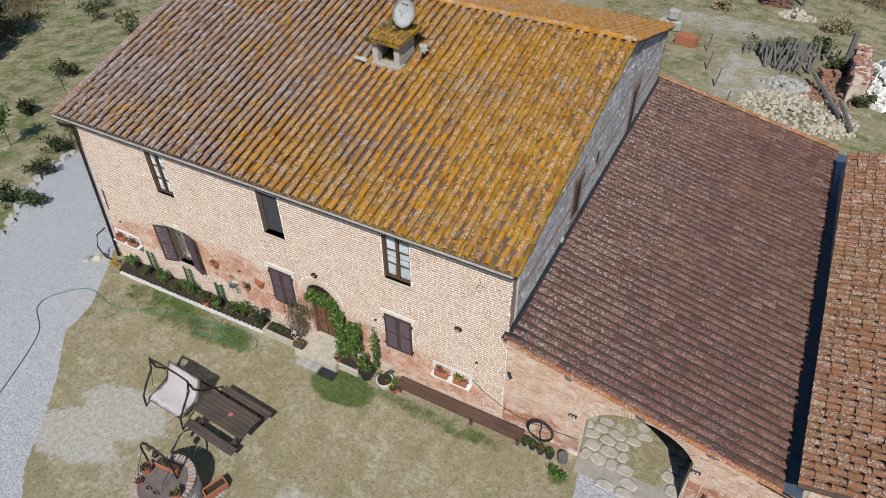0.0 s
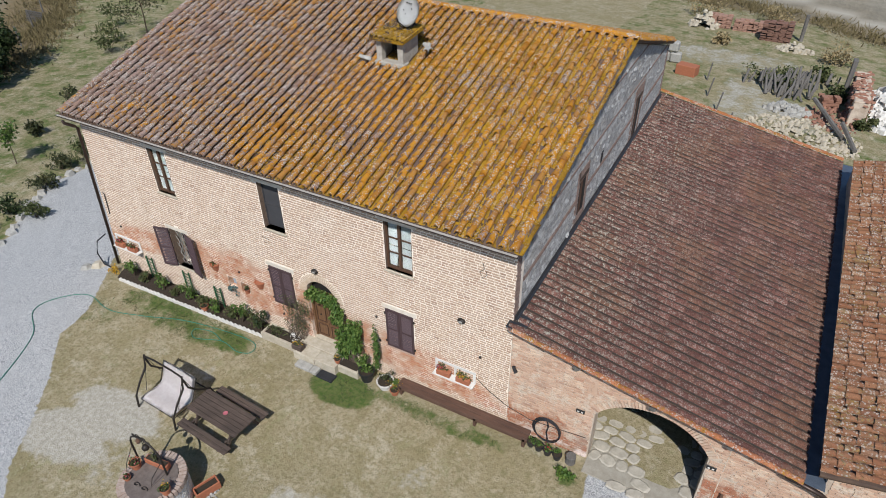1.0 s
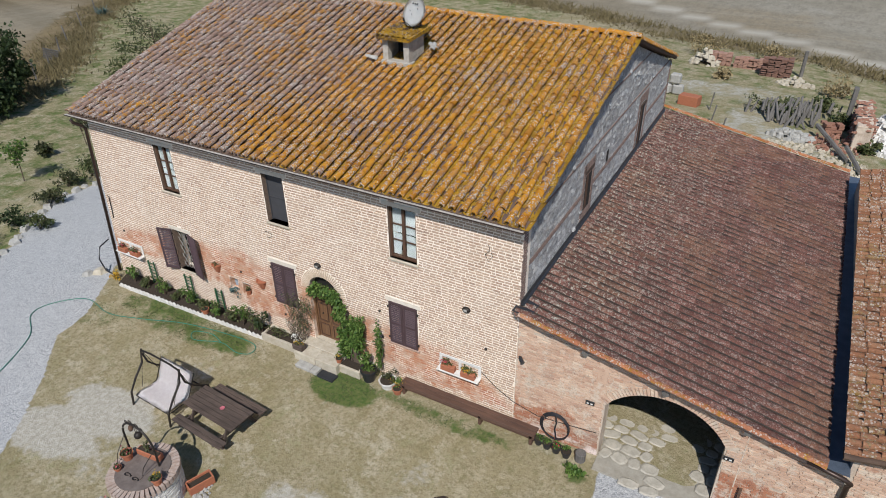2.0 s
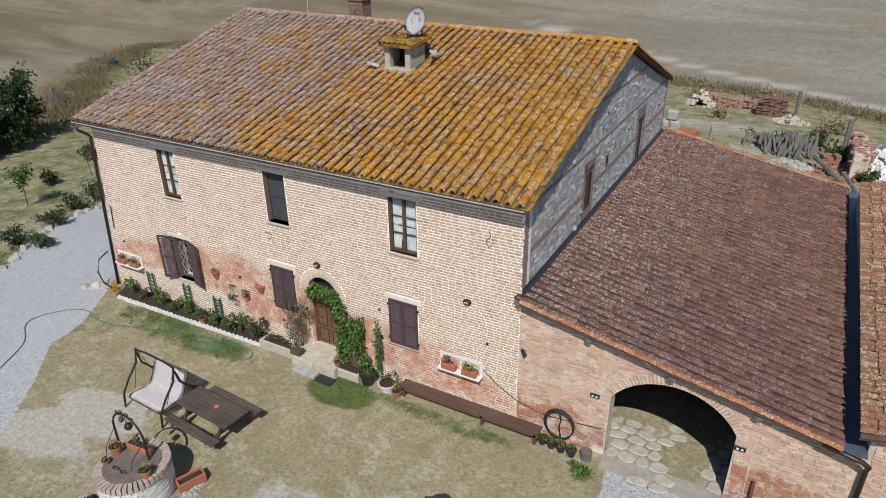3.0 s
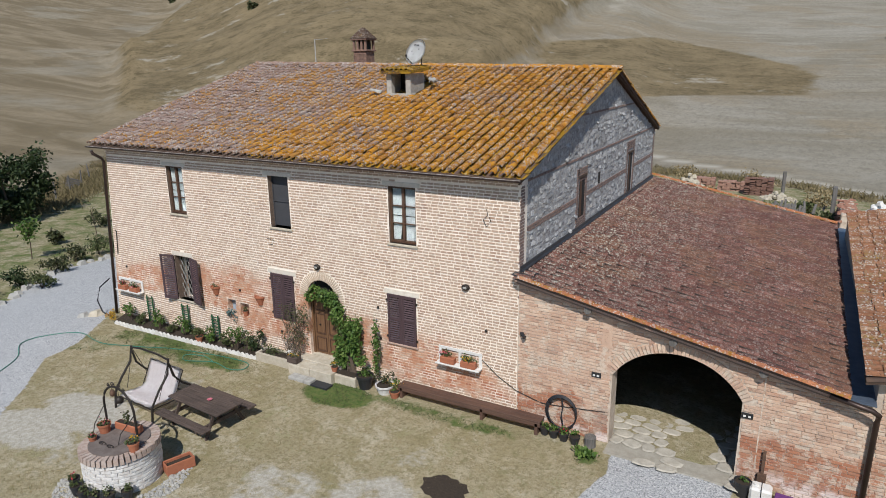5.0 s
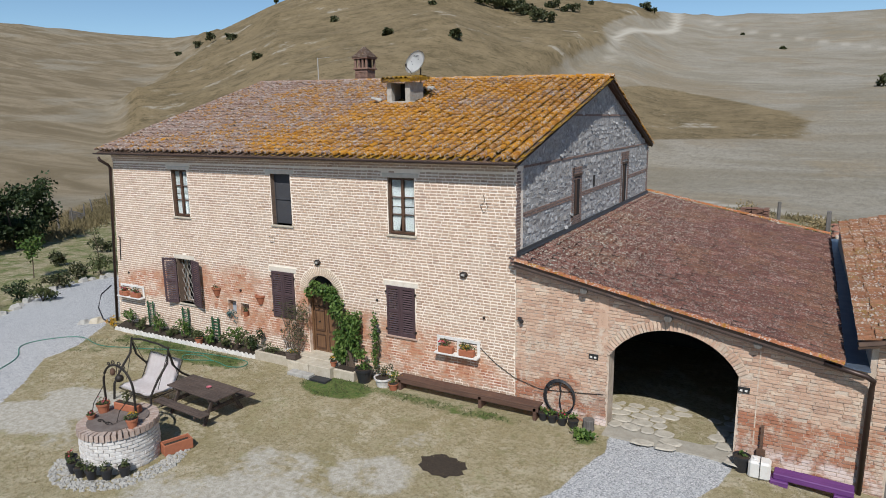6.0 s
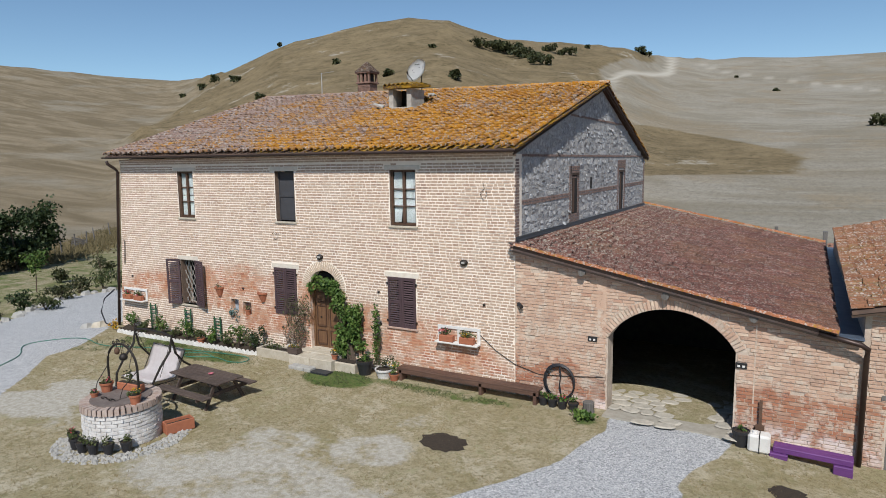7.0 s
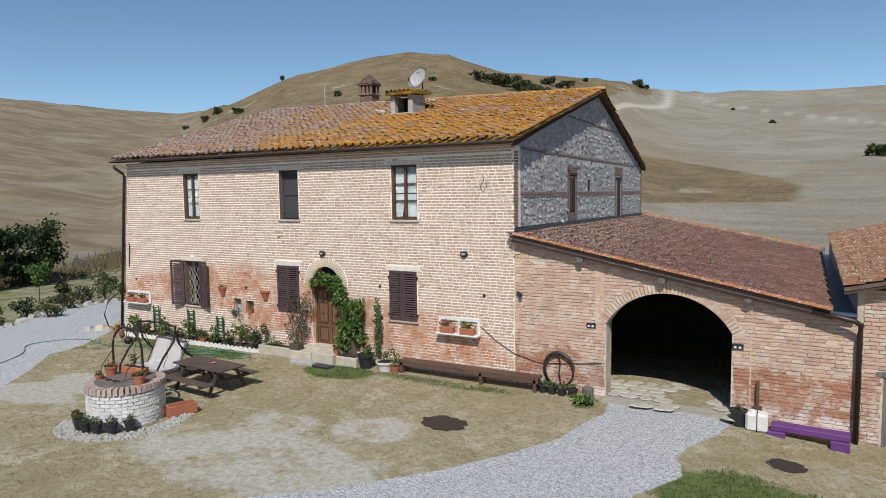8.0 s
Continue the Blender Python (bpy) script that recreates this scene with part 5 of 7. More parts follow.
# front wall: stepped panels under the sloping roof
b = bmesh.new()
stops = [0.0, 1.3, CX - HALF, *[CX - HALF + 2 * HALF * i / 18 for i in range(1, 18)], CX + HALF, 7.2, 8.5]
for xa, xb in zip(stops, stops[1:]):
    inside = CX - HALF < (xa + xb) / 2 < CX + HALF
    r = (HALF ** 2 + RISE ** 2) / (2 * RISE)
    za = SPRING + RISE - r + math.sqrt(max(0, r * r - (xa - CX) ** 2)) if inside else -1.2
    zb = SPRING + RISE - r + math.sqrt(max(0, r * r - (xb - CX) ** 2)) if inside else -1.2
    if inside and abs(xa - CX) > HALF:
        za = SPRING
    if inside and abs(xb - CX) > HALF:
        zb = SPRING
    ta, tb = AR(xa, 0) - 0.1, AR(xb, 0) - 0.1
    f = [b.verts.new(v) for v in ((xa, 0.008, za), (xb, 0.008, zb), (xb, 0.008, tb), (xa, 0.008, ta))]
    g = [b.verts.new(v) for v in ((xa, 0.55, za), (xb, 0.55, zb), (xb, 0.55, tb), (xa, 0.55, ta))]
    b.faces.new(f)
    b.faces.new(g[::-1])
    for u in range(4):
        b.faces.new((f[u], f[(u + 1) % 4], g[(u + 1) % 4], g[u]))
bmesh.ops.remove_doubles(b, verts=b.verts, dist=0.0005)
barn_front = part("front_wall", b, M["barn_mortar"], annex, "weathered red and buff brick wall with a wide arch")


def barn_blocked(x, z):
    if z > AR(x, 0) - 0.2:
        return True
    d = abs(x - CX)
    if d < HALF + 0.02 and z < SPRING:
        return True
    r = (HALF ** 2 + RISE ** 2) / (2 * RISE)
    return math.hypot(x - CX, z - (SPRING + RISE - r)) < r + 0.27 and z > SPRING - 0.05 and d < HALF + 0.28


rng = random.Random(31)
barn_bricks = courses(rng, -0.95, 4.1, lambda z: (0.02, 8.5), barn_blocked, 0.092, 0.29, 0.014, 0.02, 0.008)
barn_bricks = [m for m in barn_bricks if rng.random() > 0.012]
r = (HALF ** 2 + RISE ** 2) / (2 * RISE)
amax = math.asin(HALF / r)
for i in range(42):
    a = -amax + 2 * amax * (i + 0.5) / 42
    barn_bricks.append(Matrix.Translation((CX + (r + 0.13) * math.sin(a), 0.008, SPRING + RISE - r + (r + 0.13) * math.cos(a))) @ Euler((0, a, 0)).to_matrix().to_4x4() @ Matrix.Diagonal((0.075, 0.03, 0.26, 1)))
part("back_wall", box(bmesh.new(), -0.4, 8.2, 18.3, 18.7, -2.2, 1.9), M["stone_mortar"], annex)
# passage walls painted dark in place of the shade inside the barn
part("side_wall", box(bmesh.new(), 8.0, 8.3, 0.55, 18.3, -2.0, 2.2), M["passage_shade"], annex)
part("side_wall", box(bmesh.new(), 0.0, 0.06, 0.56, 18.2, -2.0, 3.4), M["passage_shade"], annex)
part("cross_wall", box(bmesh.new(), 0.06, 7.98, 8.0, 8.3, -2.0, 2.2), M["passage_shade"], annex)
barn_roof = part("roof", deck(bmesh.new(), A1 - Vector((0, 0, 0.0)), A2, A3, A0, 0.09), M["underlay"], annex, "lean-to roof of dark red interlocking tiles")
# a tile with one roll and a flat pan
rolled = ([], [])
w, ln = 0.33, 0.46
cs = [(-0.5, -0.03), (-0.42, 0.02), (-0.28, 0.06), (-0.06, 0.078), (0.14, 0.06), (0.26, 0.015), (0.33, -0.035), (0.5, -0.035)]
for y in (0.0, ln):
    for q in (0, 0.036):
        rolled[0].extend((c[0] * w, y, c[1] - q) for c in cs)
nn = len(cs)
for kx in range(nn - 1):
    rolled[1].append((kx, kx + 1, 2 * nn + kx + 1, 2 * nn + kx))
    rolled[1].append((kx, nn + kx, nn + kx + 1, kx + 1))
barn_tiles = roof_frames(A1, A2, A0, A3, 0.33, 0.4, rng, 0.04, 0.0, 0.035)
# thin strips that draw moss and shadow along the grooves as colour
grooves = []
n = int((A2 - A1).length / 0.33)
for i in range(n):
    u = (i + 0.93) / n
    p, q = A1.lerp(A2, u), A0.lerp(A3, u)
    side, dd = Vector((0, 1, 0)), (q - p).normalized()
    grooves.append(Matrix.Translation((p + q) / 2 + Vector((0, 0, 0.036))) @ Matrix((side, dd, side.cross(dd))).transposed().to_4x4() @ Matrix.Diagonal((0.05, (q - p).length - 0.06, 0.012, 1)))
front_verge = []
for j in range(23):
    x = 0.25 + 0.34 * j
    p = Vector((x + 0.32, -0.33 + rng.gauss(0, 0.006), AR(x + 0.32, -0.3) + 0.05))
    dd = Vector((-1, 0, 0.204)).normalized()
    side = Vector((0, 1, 0))
    front_verge.append(Matrix.Translation(p + Vector((-0.07, 0, 0))) @ Matrix((side, dd, side.cross(dd))).transposed().to_4x4() @ Euler((-0.03, 0, rng.gauss(0, 0.02))).to_matrix().to_4x4() @ Matrix.Diagonal((0.95, 0.92, 0.7, 1)))
for j in range(24):
    x = -0.3 + 0.36 * j
    p = Vector((x + 0.32, 18.95 + rng.gauss(0, 0.01), AR(x + 0.32, 19) + 0.15))
    front_verge.append(Matrix.Translation(p + Vector((-0.07, 0, 0))) @ Matrix((side, dd, side.cross(dd))).transposed().to_4x4() @ Matrix.Diagonal((1.1, 0.95, 1, 1)))
# flashing at the corner, shadow-line strip at the gable, boards and gutter along the front
b = bmesh.new()
deck(b, Vector((-0.1, -0.3, AR(0, -0.3) + 0.06)), Vector((0.42, -0.3, AR(0.42, -0.3) + 0.045)), Vector((0.42, 0.45, AR(0.42, 0.45) + 0.045)), Vector((-0.1, 0.45, AR(0, 0.45) + 0.06)), 0.02)
part("corner_flashing", b, M["lead"], annex, "dark metal flashing")
# black strip modelled in place of the shadow line where roof meets gable
b = bmesh.new()
p = [(gx(0.05) + 0.02, 0.05), (gx(18.6) + 0.02, 18.6)]
ringv = []
for x, y in p:
    ringv.append([b.verts.new(v) for v in ((x, y, AR(x, y) + 0.19), (x + 0.03, y, AR(x, y) + 0.19), (x + 0.05, y, AR(x, y) + 0.11), (x + 0.11, y, AR(x + 0.11, y) + 0.105), (x + 0.11, y, AR(x + 0.11, y) + 0.08), (x, y, AR(x, y) + 0.05))])
for i in range(6):
    b.faces.new((ringv[0][i], ringv[0][(i + 1) % 6], ringv[1][(i + 1) % 6], ringv[1][i]))
b.faces.new(ringv[0])
b.faces.new(ringv[1][::-1])
part("wall_flashing", b, M["lead"], annex, "black strip drawn for the shadow line along the gable wall")
for dz, y0, mat in ((-0.085, -0.28, "rim"), (-0.155, -0.21, "verge_wood"), (-0.225, -0.13, "rim")):
    part("verge_board", deck(bmesh.new(), Vector((0.0, y0, AR(0, 0) + dz)), Vector((8.0, y0, AR(8, 0) + dz)), Vector((8.0, 0.02, AR(8, 0) + dz)), Vector((0.0, 0.02, AR(0, 0) + dz)), 0.05), M[mat], annex)
b = tube(bmesh.new(), [(7.6, -0.28, AR(7.6, 0) - 0.1), (8.42, -0.3, AR(8.3, 0) - 0.12), (8.56, -0.28, AR(8.3, 0) - 0.22), (8.56, -0.12, 2.0), (8.55, -0.12, -0.72)], 0.062, 10)
part("downpipe", b, M["copper"], annex, "dark brown metal downpipe", True)
b = bmesh.new()
deck(b, Vector((7.9, -0.25, AR(7.9, 0) - 0.06)), Vector((8.5, -0.25, AR(7.9, 0) - 0.1)), Vector((8.9, 19.0, AR(8.2, 19) - 0.12)), Vector((8.15, 19.0, AR(8.2, 19) - 0.08)), 0.03)
part("valley_gutter", b, M["zinc"], annex, "blue-grey metal valley gutter between the roofs")
for x, z in ((2.03, 3.52), (4.2, 3.06), (6.25, 2.7)):
    part("beam_end", tube(bmesh.new(), [(x, -0.24, z), (x, 0.1, z)], [0.1, 0.11], 9), M["old_wood"], annex, "round weathered beam end")
part("pilaster", box(bmesh.new(), 6.3, 6.33, -0.014, 0.02, -0.4, 2.5), M["barn_mortar"], annex)
part("pilaster", box(bmesh.new(), 2.4, 2.66, -0.012, 0.02, 1.72, 3.4), M["barn_brick"], annex)
for x, z in ((2.3, 1.66), (6.02, 1.45)):
    pl = empty("wall_plaque", (x, -0.02, z), label="small dark rectangular plaque on the brick pier", category="plaque")
    part("plate", box(bmesh.new(), -0.13, 0.13, -0.02, 0, -0.075, 0.075, 0.006), M["plaque"], pl)
    for dx in (-0.06, 0.05):
        part("mark", box(bmesh.new(), dx - 0.03, dx + 0.03, -0.026, -0.02, -0.04, 0.01), M["white"], pl)

# passage floor: cobbles in earth, sinking towards the back
FLOOR = lambda y: -0.228 - 0.0426 * (y + 0.75)
b = bmesh.new()
deck(b, Vector((2.73, -0.55, -0.25)), Vector((5.87, -0.55, -0.25)), Vector((5.87, 0.6, -0.3)), Vector((2.73, 0.6, -0.3)), 0.3)
deck(b, Vector((0.1, 0.58, -0.297)), Vector((7.95, 0.58, -0.297)), Vector((7.95, 8.0, -0.615)), Vector((0.1, 8.0, -0.615)), 0.3)
floor_ob = tagged(part("floor", b, M["packed"]), "packed earth passage floor set with flat pale cobbles", "floor", kind="structure")
cob = []
rng = random.Random(41)
y = -0.75
while y < 6.5:
    dy = rng.uniform(0.28, 0.42)
    x = 2.75 - (0.0 if y < 0.5 else min(2.0, (y - 0.5) * 0.6))
    xe = 5.85 + (0.0 if y < 0.5 else min(1.6, (y - 0.5) * 0.6))
    while x < xe:
        dx = rng.uniform(0.3, 0.6)
        bald = math.hypot((x - 4.5) / 0.6, (y - 0.5) / 1.1) < 1 or (y < -0.3 and not (3.5 < x < 4.2 or x > 5.3))
        if not bald and rng.random() > 0.06:
            cob.append(Matrix.LocRotScale((x + dx / 2, y + dy / 2, FLOOR(y) + 0.005), Euler((math.pi / 2 * 3, 0, 0)).to_quaternion() @ Euler((0, rng.gauss(0, 0.2), 0)).to_quaternion(), (dx * 1.0, rng.uniform(0.018, 0.034), dy * 1.0)))
        x += dx + 0.02
    y += dy + 0.02

# ---- the shed on the other side ----
shed = empty("outbuilding", label="low brick outbuilding with orange barrel-tiled roof", category="outbuilding")
SR = lambda x, y: 3.1 + 0.24 * (x - 8.2) - 0.0 * y
S0, S1, S2, S3 = Vector((8.2, -0.35, 0)), Vector((8.45, 17.2, 0)), Vector((15.5, 17.2, 0)), Vector((15.5, -0.35, 0))
for p in (S0, S1, S2, S3):
    p.z = SR(p.x, p.y)
shed_roof = part("roof", deck(bmesh.new(), S0, S1, S2, S3, 0.08), M["underlay"], shed, "roof of orange clay barrel tiles")
SD = (9.05, 10.1, -1.0, 1.05)
b = bmesh.new()
for x0, x1, z0 in ((8.5, 9.05, -1.3), (9.05, 10.1, 1.05), (10.1, 15.5, -1.3)):
    deck(b, Vector((x0, 0.0, SR(x0, 0) - 0.1)), Vector((x1, 0.0, SR(x1, 0) - 0.1)), Vector((x1, 0.45, SR(x1, 0) - 0.1)), Vector((x0, 0.45, SR(x0, 0) - 0.1)), 0.05)
    box(b, x0, x1, 0.0, 0.45, z0, SR(x0, 0) - 0.14)
shed_front = part("front_wall", b, M["barn_mortar"], shed, "red brick front wall with pale joints")
shed_bricks = courses(rng, -1.0, 4.4, lambda z: (8.62, 12.0), lambda x, z: z > SR(x, 0) - 0.22 or (SD[0] - 0.02 < x < SD[1] + 0.02 and z < SD[3] + 0.12), 0.092, 0.29, 0.018, 0.02, 0.0)
part("side_wall", box(bmesh.new(), 8.5, 8.9, 0.46, 17.0, -2, 3.05), M["barn_mortar"], shed)
part("far_wall", box(bmesh.new(), 15.1, 15.5, 0.46, 17.0, -2, 4.6), M["barn_mortar"], shed)
part("back_wall", box(bmesh.new(), 8.9, 15.1, 16.6, 17.0, -2, 3.1), M["barn_mortar"], shed)
part("lintel", box(bmesh.new(), SD[0] - 0.15, SD[1] + 0.15, -0.03, 0.1, SD[3], SD[3] + 0.13, 0.01), M["old_wood"], shed)
dr = part("door", box(bmesh.new(), SD[0], SD[1], 0.14, 0.19, SD[2], SD[3]), M["old_wood"], shed, "grey-brown plank door")
for i in range(6):
    x = SD[0] + 0.02 + i * 0.172
    part("plank", box(bmesh.new(), x, x + 0.16, 0.115, 0.14, SD[2] + 0.02, SD[3] - 0.01, 0.004), M["old_wood"], dr)
part("door_post", box(bmesh.new(), SD[0] - 0.02, SD[0] + 0.09, 0.02, 0.13, SD[2], SD[3]), M["old_wood"], shed)
part("verge_board", deck(bmesh.new(), S0 + Vector((0, 0.02, -0.09)), S3 + Vector((0, 0.02, -0.09)), S3 + Vector((0, 0.4, -0.09)), S0 + Vector((0, 0.4, -0.09)), 0.06), M["eave_wood"], shed)
shed_cover = roof_frames(S0, S1, S3, S2, 0.27, 0.36, rng, 0.06)
shed_pan = roof_frames(S0, S1, S3, S2, 0.27, 0.36, rng, 0.005, 0.5)


# ---- plants and pots ----
def pot_shape(r, h, rim=0.02):
    return [(r * 0.72, 0), (r * 0.95, h * 0.8), (r * 1.06, h * 0.8), (r * 1.08, h), (r * 0.98, h), (r * 0.93, h * 0.9), (0.01, h * 0.9)]


def potted(name, at, r, h, material, label, leaf=None, spread=0.0, tall=0.0, n=0, bloom=None, group="", seed=0, size=0.06):
    """A pot with its soil and plant."""
    g = random.Random(seed)
    p = empty(name, at, label=label, category="plant pot", group=group)
    part("pot", lathe(bmesh.new(), pot_shape(r, h), 16), M[material], p, smooth=False)
    part("soil", lathe(bmesh.new(), [(r * 0.9, h * 0.88), (r * 0.9, h * 0.93), (0.01, h * 0.95)], 12), M["soil"], p)
    if n:
        part("plant", leaves(bmesh.new(), clump(g, (0, 0, h * 0.9 + tall * 0.5), (spread, spread, tall * 0.5), n), size, g), M[leaf], p, "green potted plant")
    if bloom:
        part("flower", leaves(bmesh.new(), clump(g, (0, 0, h * 0.9 + tall * 0.75), (spread, spread, tall * 0.3), max(14, n // 6)), size * 0.8, g), M[bloom], p)
    return p


def bush(at, radii, n, leaf, label, seed, size=0.07, name="shrub", group="", bloom=None):
    g = random.Random(seed)
    s = empty(name, at, label=label, category="shrub", group=group)
    tw = bmesh.new()
    for _ in range(7):
        a, q = g.uniform(0, math.tau), g.uniform(0.3, 0.8)
        tube(tw, [(0, 0, -0.05), (radii[0] * q * 0.4 * math.cos(a), radii[1] * q * 0.4 * math.sin(a), radii[2] * 0.7), (radii[0] * q * math.cos(a), radii[1] * q * math.sin(a), radii[2] * 1.5)], [0.014, 0.01, 0.004], 4)
    part("stem", tw, M["bark"], s)
    part("foliage", leaves(bmesh.new(), clump(g, (0, 0, radii[2]), radii, n, 8), size, g), M[leaf], s)
    if bloom:
        part("flower", leaves(bmesh.new(), clump(g, (0, 0, radii[2] * 1.2), radii, max(12, n // 14)), size * 0.8, g), M[bloom], s)
    return s


def tree(at, height, crown, n, leaf, label, seed, size=0.12, trunk=0.05, low=0.35, name="tree"):
    g = random.Random(seed)
    t = empty(name, at, label=label, category="tree")
    tb, spots = bmesh.new(), []
    top = Vector((g.uniform(-0.1, 0.1) * height, g.uniform(-0.1, 0.1) * height, height * 0.85))
    tube(tb, [(0, 0, -0.1), top * 0.4 + Vector((0.02 * height, 0, 0)), top * 0.75, top], [trunk, trunk * 0.8, trunk * 0.5, trunk * 0.15], 7)
    for i in range(11):
        a, z = g.uniform(0, math.tau), height * g.uniform(low, 0.85)
        base = top * (z / top.z)
        end = base + Vector((math.cos(a) * crown * g.uniform(0.5, 1), math.sin(a) * crown * g.uniform(0.5, 1), height * g.uniform(0.05, 0.22)))
        tube(tb, [base, base.lerp(end, 0.5) + Vector((0, 0, 0.03 * height)), end], [trunk * 0.4, trunk * 0.25, trunk * 0.08], 5)
        k = n // 11
        for _ in range(k):
            p = base.lerp(end, g.uniform(0.35, 1.1))
            d = Vector((g.gauss(0, 1), g.gauss(0, 1), g.gauss(0, 0.8))) * crown * 0.2
            spots.append(p + d)
    part("trunk", tb, M["bark"], t)
    part("crown", leaves(bmesh.new(), spots, size, g), M[leaf], t)
    return t


GZ = ground_z
# the flower bed along the wall
for i in range(36):
    if i == 0:
        tooth_b = bmesh.new()
        vs = [tooth_b.verts.new(v) for v in ((-0.105, -0.03, -0.12), (0.105, -0.03, -0.12), (0.105, -0.03, 0.03), (0.0, -0.03, 0.14), (-0.105, -0.03, 0.03))]
        ws = [tooth_b.verts.new(v) for v in ((-0.105, 0.05, -0.12), (0.105, 0.05, -0.12), (0.105, 0.05, 0.03), (0.0, 0.05, 0.12), (-0.105, 0.05, 0.03))]
        tooth_b.faces.new(vs)
        tooth_b.faces.new(ws[::-1])
        for k in range(5):
            tooth_b.faces.new((vs[k], vs[(k + 1) % 5], ws[(k + 1) % 5], ws[k]))
        tooth = part("edging_stone", tooth_b, M["white"])
        tagged(tooth, "white pointed concrete edging stone beside the flower bed", "edging stone", "edging of the flower bed")
        tooth.matrix_world = pose(-17.3, -0.86, -0.26)
    else:
        u = i / 35
        copy_thing(tooth, pose(-17.3 + 7.55 * u, -0.86 + 0.2 * u, -0.26 + rng.gauss(0, 0.008), rng.gauss(0, 4), 0, 1.5 + rng.gauss(0, 4)))
b = deck(bmesh.new(), Vector((-17.6, -0.8, -0.26)), Vector((-9.7, -0.62, -0.24)), Vector((-9.7, -0.02, -0.2)), Vector((-17.9, -0.02, -0.2)), 0.1)
tagged(part("flower_bed", b, M["soil"]), "dark soil bed along the house wall", "flower bed", kind="structure")
BED = [(-17.0, 0.34, 0.36, "leaf"), (-16.2, 0.3, 0.26, "shrub_leaf"), (-15.2, 0.4, 0.42, "leaf"), (-14.5, 0.28, 0.2, "shrub_leaf"), (-13.7, 0.32, 0.4, "leaf"), (-13.1, 0.26, 0.2, "shrub_leaf"), (-12.2, 0.3, 0.36, "leaf"), (-11.4, 0.36, 0.3, "shrub_leaf"), (-10.9, 0.36, 0.42, "leaf"), (-10.3, 0.4, 0.36, "shrub_leaf"), (-9.95, 0.28, 0.48, "dark_leaf")]
for i, (x, r, h, lf) in enumerate(BED):
    bush((x, -0.42, -0.22), (r, 0.26, h), 260, lf, "leafy green shrub in the bed by the wall", 100 + i, 0.085, group="shrubs in the flower bed")
bush((-17.95, -0.62, -0.3), (0.24, 0.2, 0.22), 160, "bloom", "small yellow-leaved shrub at the house corner", 130, 0.07)
for x, h in ((-16.05, 0.95), (-13.95, 0.95), (-12.3, 0.8)):
    t = empty("trellis", (x, -0.1, -0.2), label="green ladder-shaped metal trellis against the wall", category="trellis", group="trellises")
    for dx in (-0.16, 0.16):
        part("upright", box(bmesh.new(), dx - 0.022, dx + 0.022, -0.02, 0.02, 0, h + 0.15), M["green_metal"], t)
    for k in range(6):
        part("rung", box(bmesh.new(), -0.2, 0.2, -0.032, -0.02, 0.2 + k * (h - 0.15) / 5, 0.235 + k * (h - 0.15) / 5), M["green_metal"], t)
potted("flower_pot", (-12.75, -0.55, -0.27), 0.15, 0.24, "terracotta", "terracotta pot with leafy plant in the flower bed", "shrub_leaf", 0.26, 0.34, 110, None, seed=3)

# planters, step and pots at the door
trough = empty("stone_planter", (-8.75, -0.42, -0.3), label="low stone planter with flowers beside the door", category="planter")
b = bmesh.new()
for q in ((-0.95, 0.75, -0.28, -0.18), (-0.95, 0.75, 0.26, 0.34), (-0.95, -0.86, -0.18, 0.26), (0.66, 0.75, -0.18, 0.26)):
    box(b, q[0], q[1], q[2], q[3], -0.1, 0.33, 0.012)
part("surround", b, M["pale_stone"], trough)
part("soil", box(bmesh.new(), -0.86, 0.66, -0.18, 0.26, 0, 0.27), M["soil"], trough)
g = random.Random(8)
part("plant", leaves(bmesh.new(), clump(g, (-0.2, 0.02, 0.42), (0.7, 0.24, 0.2), 170), 0.07, g), M["shrub_leaf"], trough)
part("flower", leaves(bmesh.new(), clump(g, (0.45, 0, 0.42), (0.2, 0.2, 0.14), 60), 0.06, g), M["white"], trough)
rose = empty("climbing_rose", (-8.3, -0.22, 0.0), label="nearly bare climbing rose trained up beside the door", category="climbing plant")
b, spots = bmesh.new(), []
for i in range(26):
    x0 = g.uniform(-0.35, 0.3)
    p = [(x0, 0, -0.05)]
    for k in range(1, 7):
        p.append((x0 + g.gauss(0, 0.09) + (0.14 * k * g.uniform(0.2, 1) if i > 10 else 0), g.uniform(-0.12, 0.12), 0.33 * k * g.uniform(0.8, 1.05)))
    tube(b, p, [0.014, 0.012, 0.01, 0.009, 0.008, 0.006, 0.004], 4)
    spots += [(q[0] + g.gauss(0, 0.06), q[1] + g.gauss(0, 0.06), q[2] + g.gauss(0, 0.08)) for q in p[2:] for _ in range(4)]
part("stem", b, M["bark"], rose)
part("foliage", leaves(bmesh.new(), spots, 0.06, g), M["shrub_leaf"], rose)
steps = empty("door_step", (-6.95, 0, -0.3), label="wide pale stone door step in two levels", category="step")
for x0, x1, y0, z1 in ((-1.02, -0.1, -0.92, 0.36), (-0.09, 0.8, -0.9, 0.365), (-1.0, 0.8, -0.42, 0.4)):
    part("slab", box(bmesh.new(), x0, x1, y0 if z1 < 0.4 else y0, -0.0 if z1 >= 0.4 else -0.425, -0.1, z1, 0.015), M["pale_stone"], steps)
for x0, x1 in ((-0.75, -0.1), (-0.08, 0.2)):
    part("low_slab", box(bmesh.new(), x0, x1, -1.25, -0.93, -0.1, 0.12, 0.02), M["grey_stone"], steps)
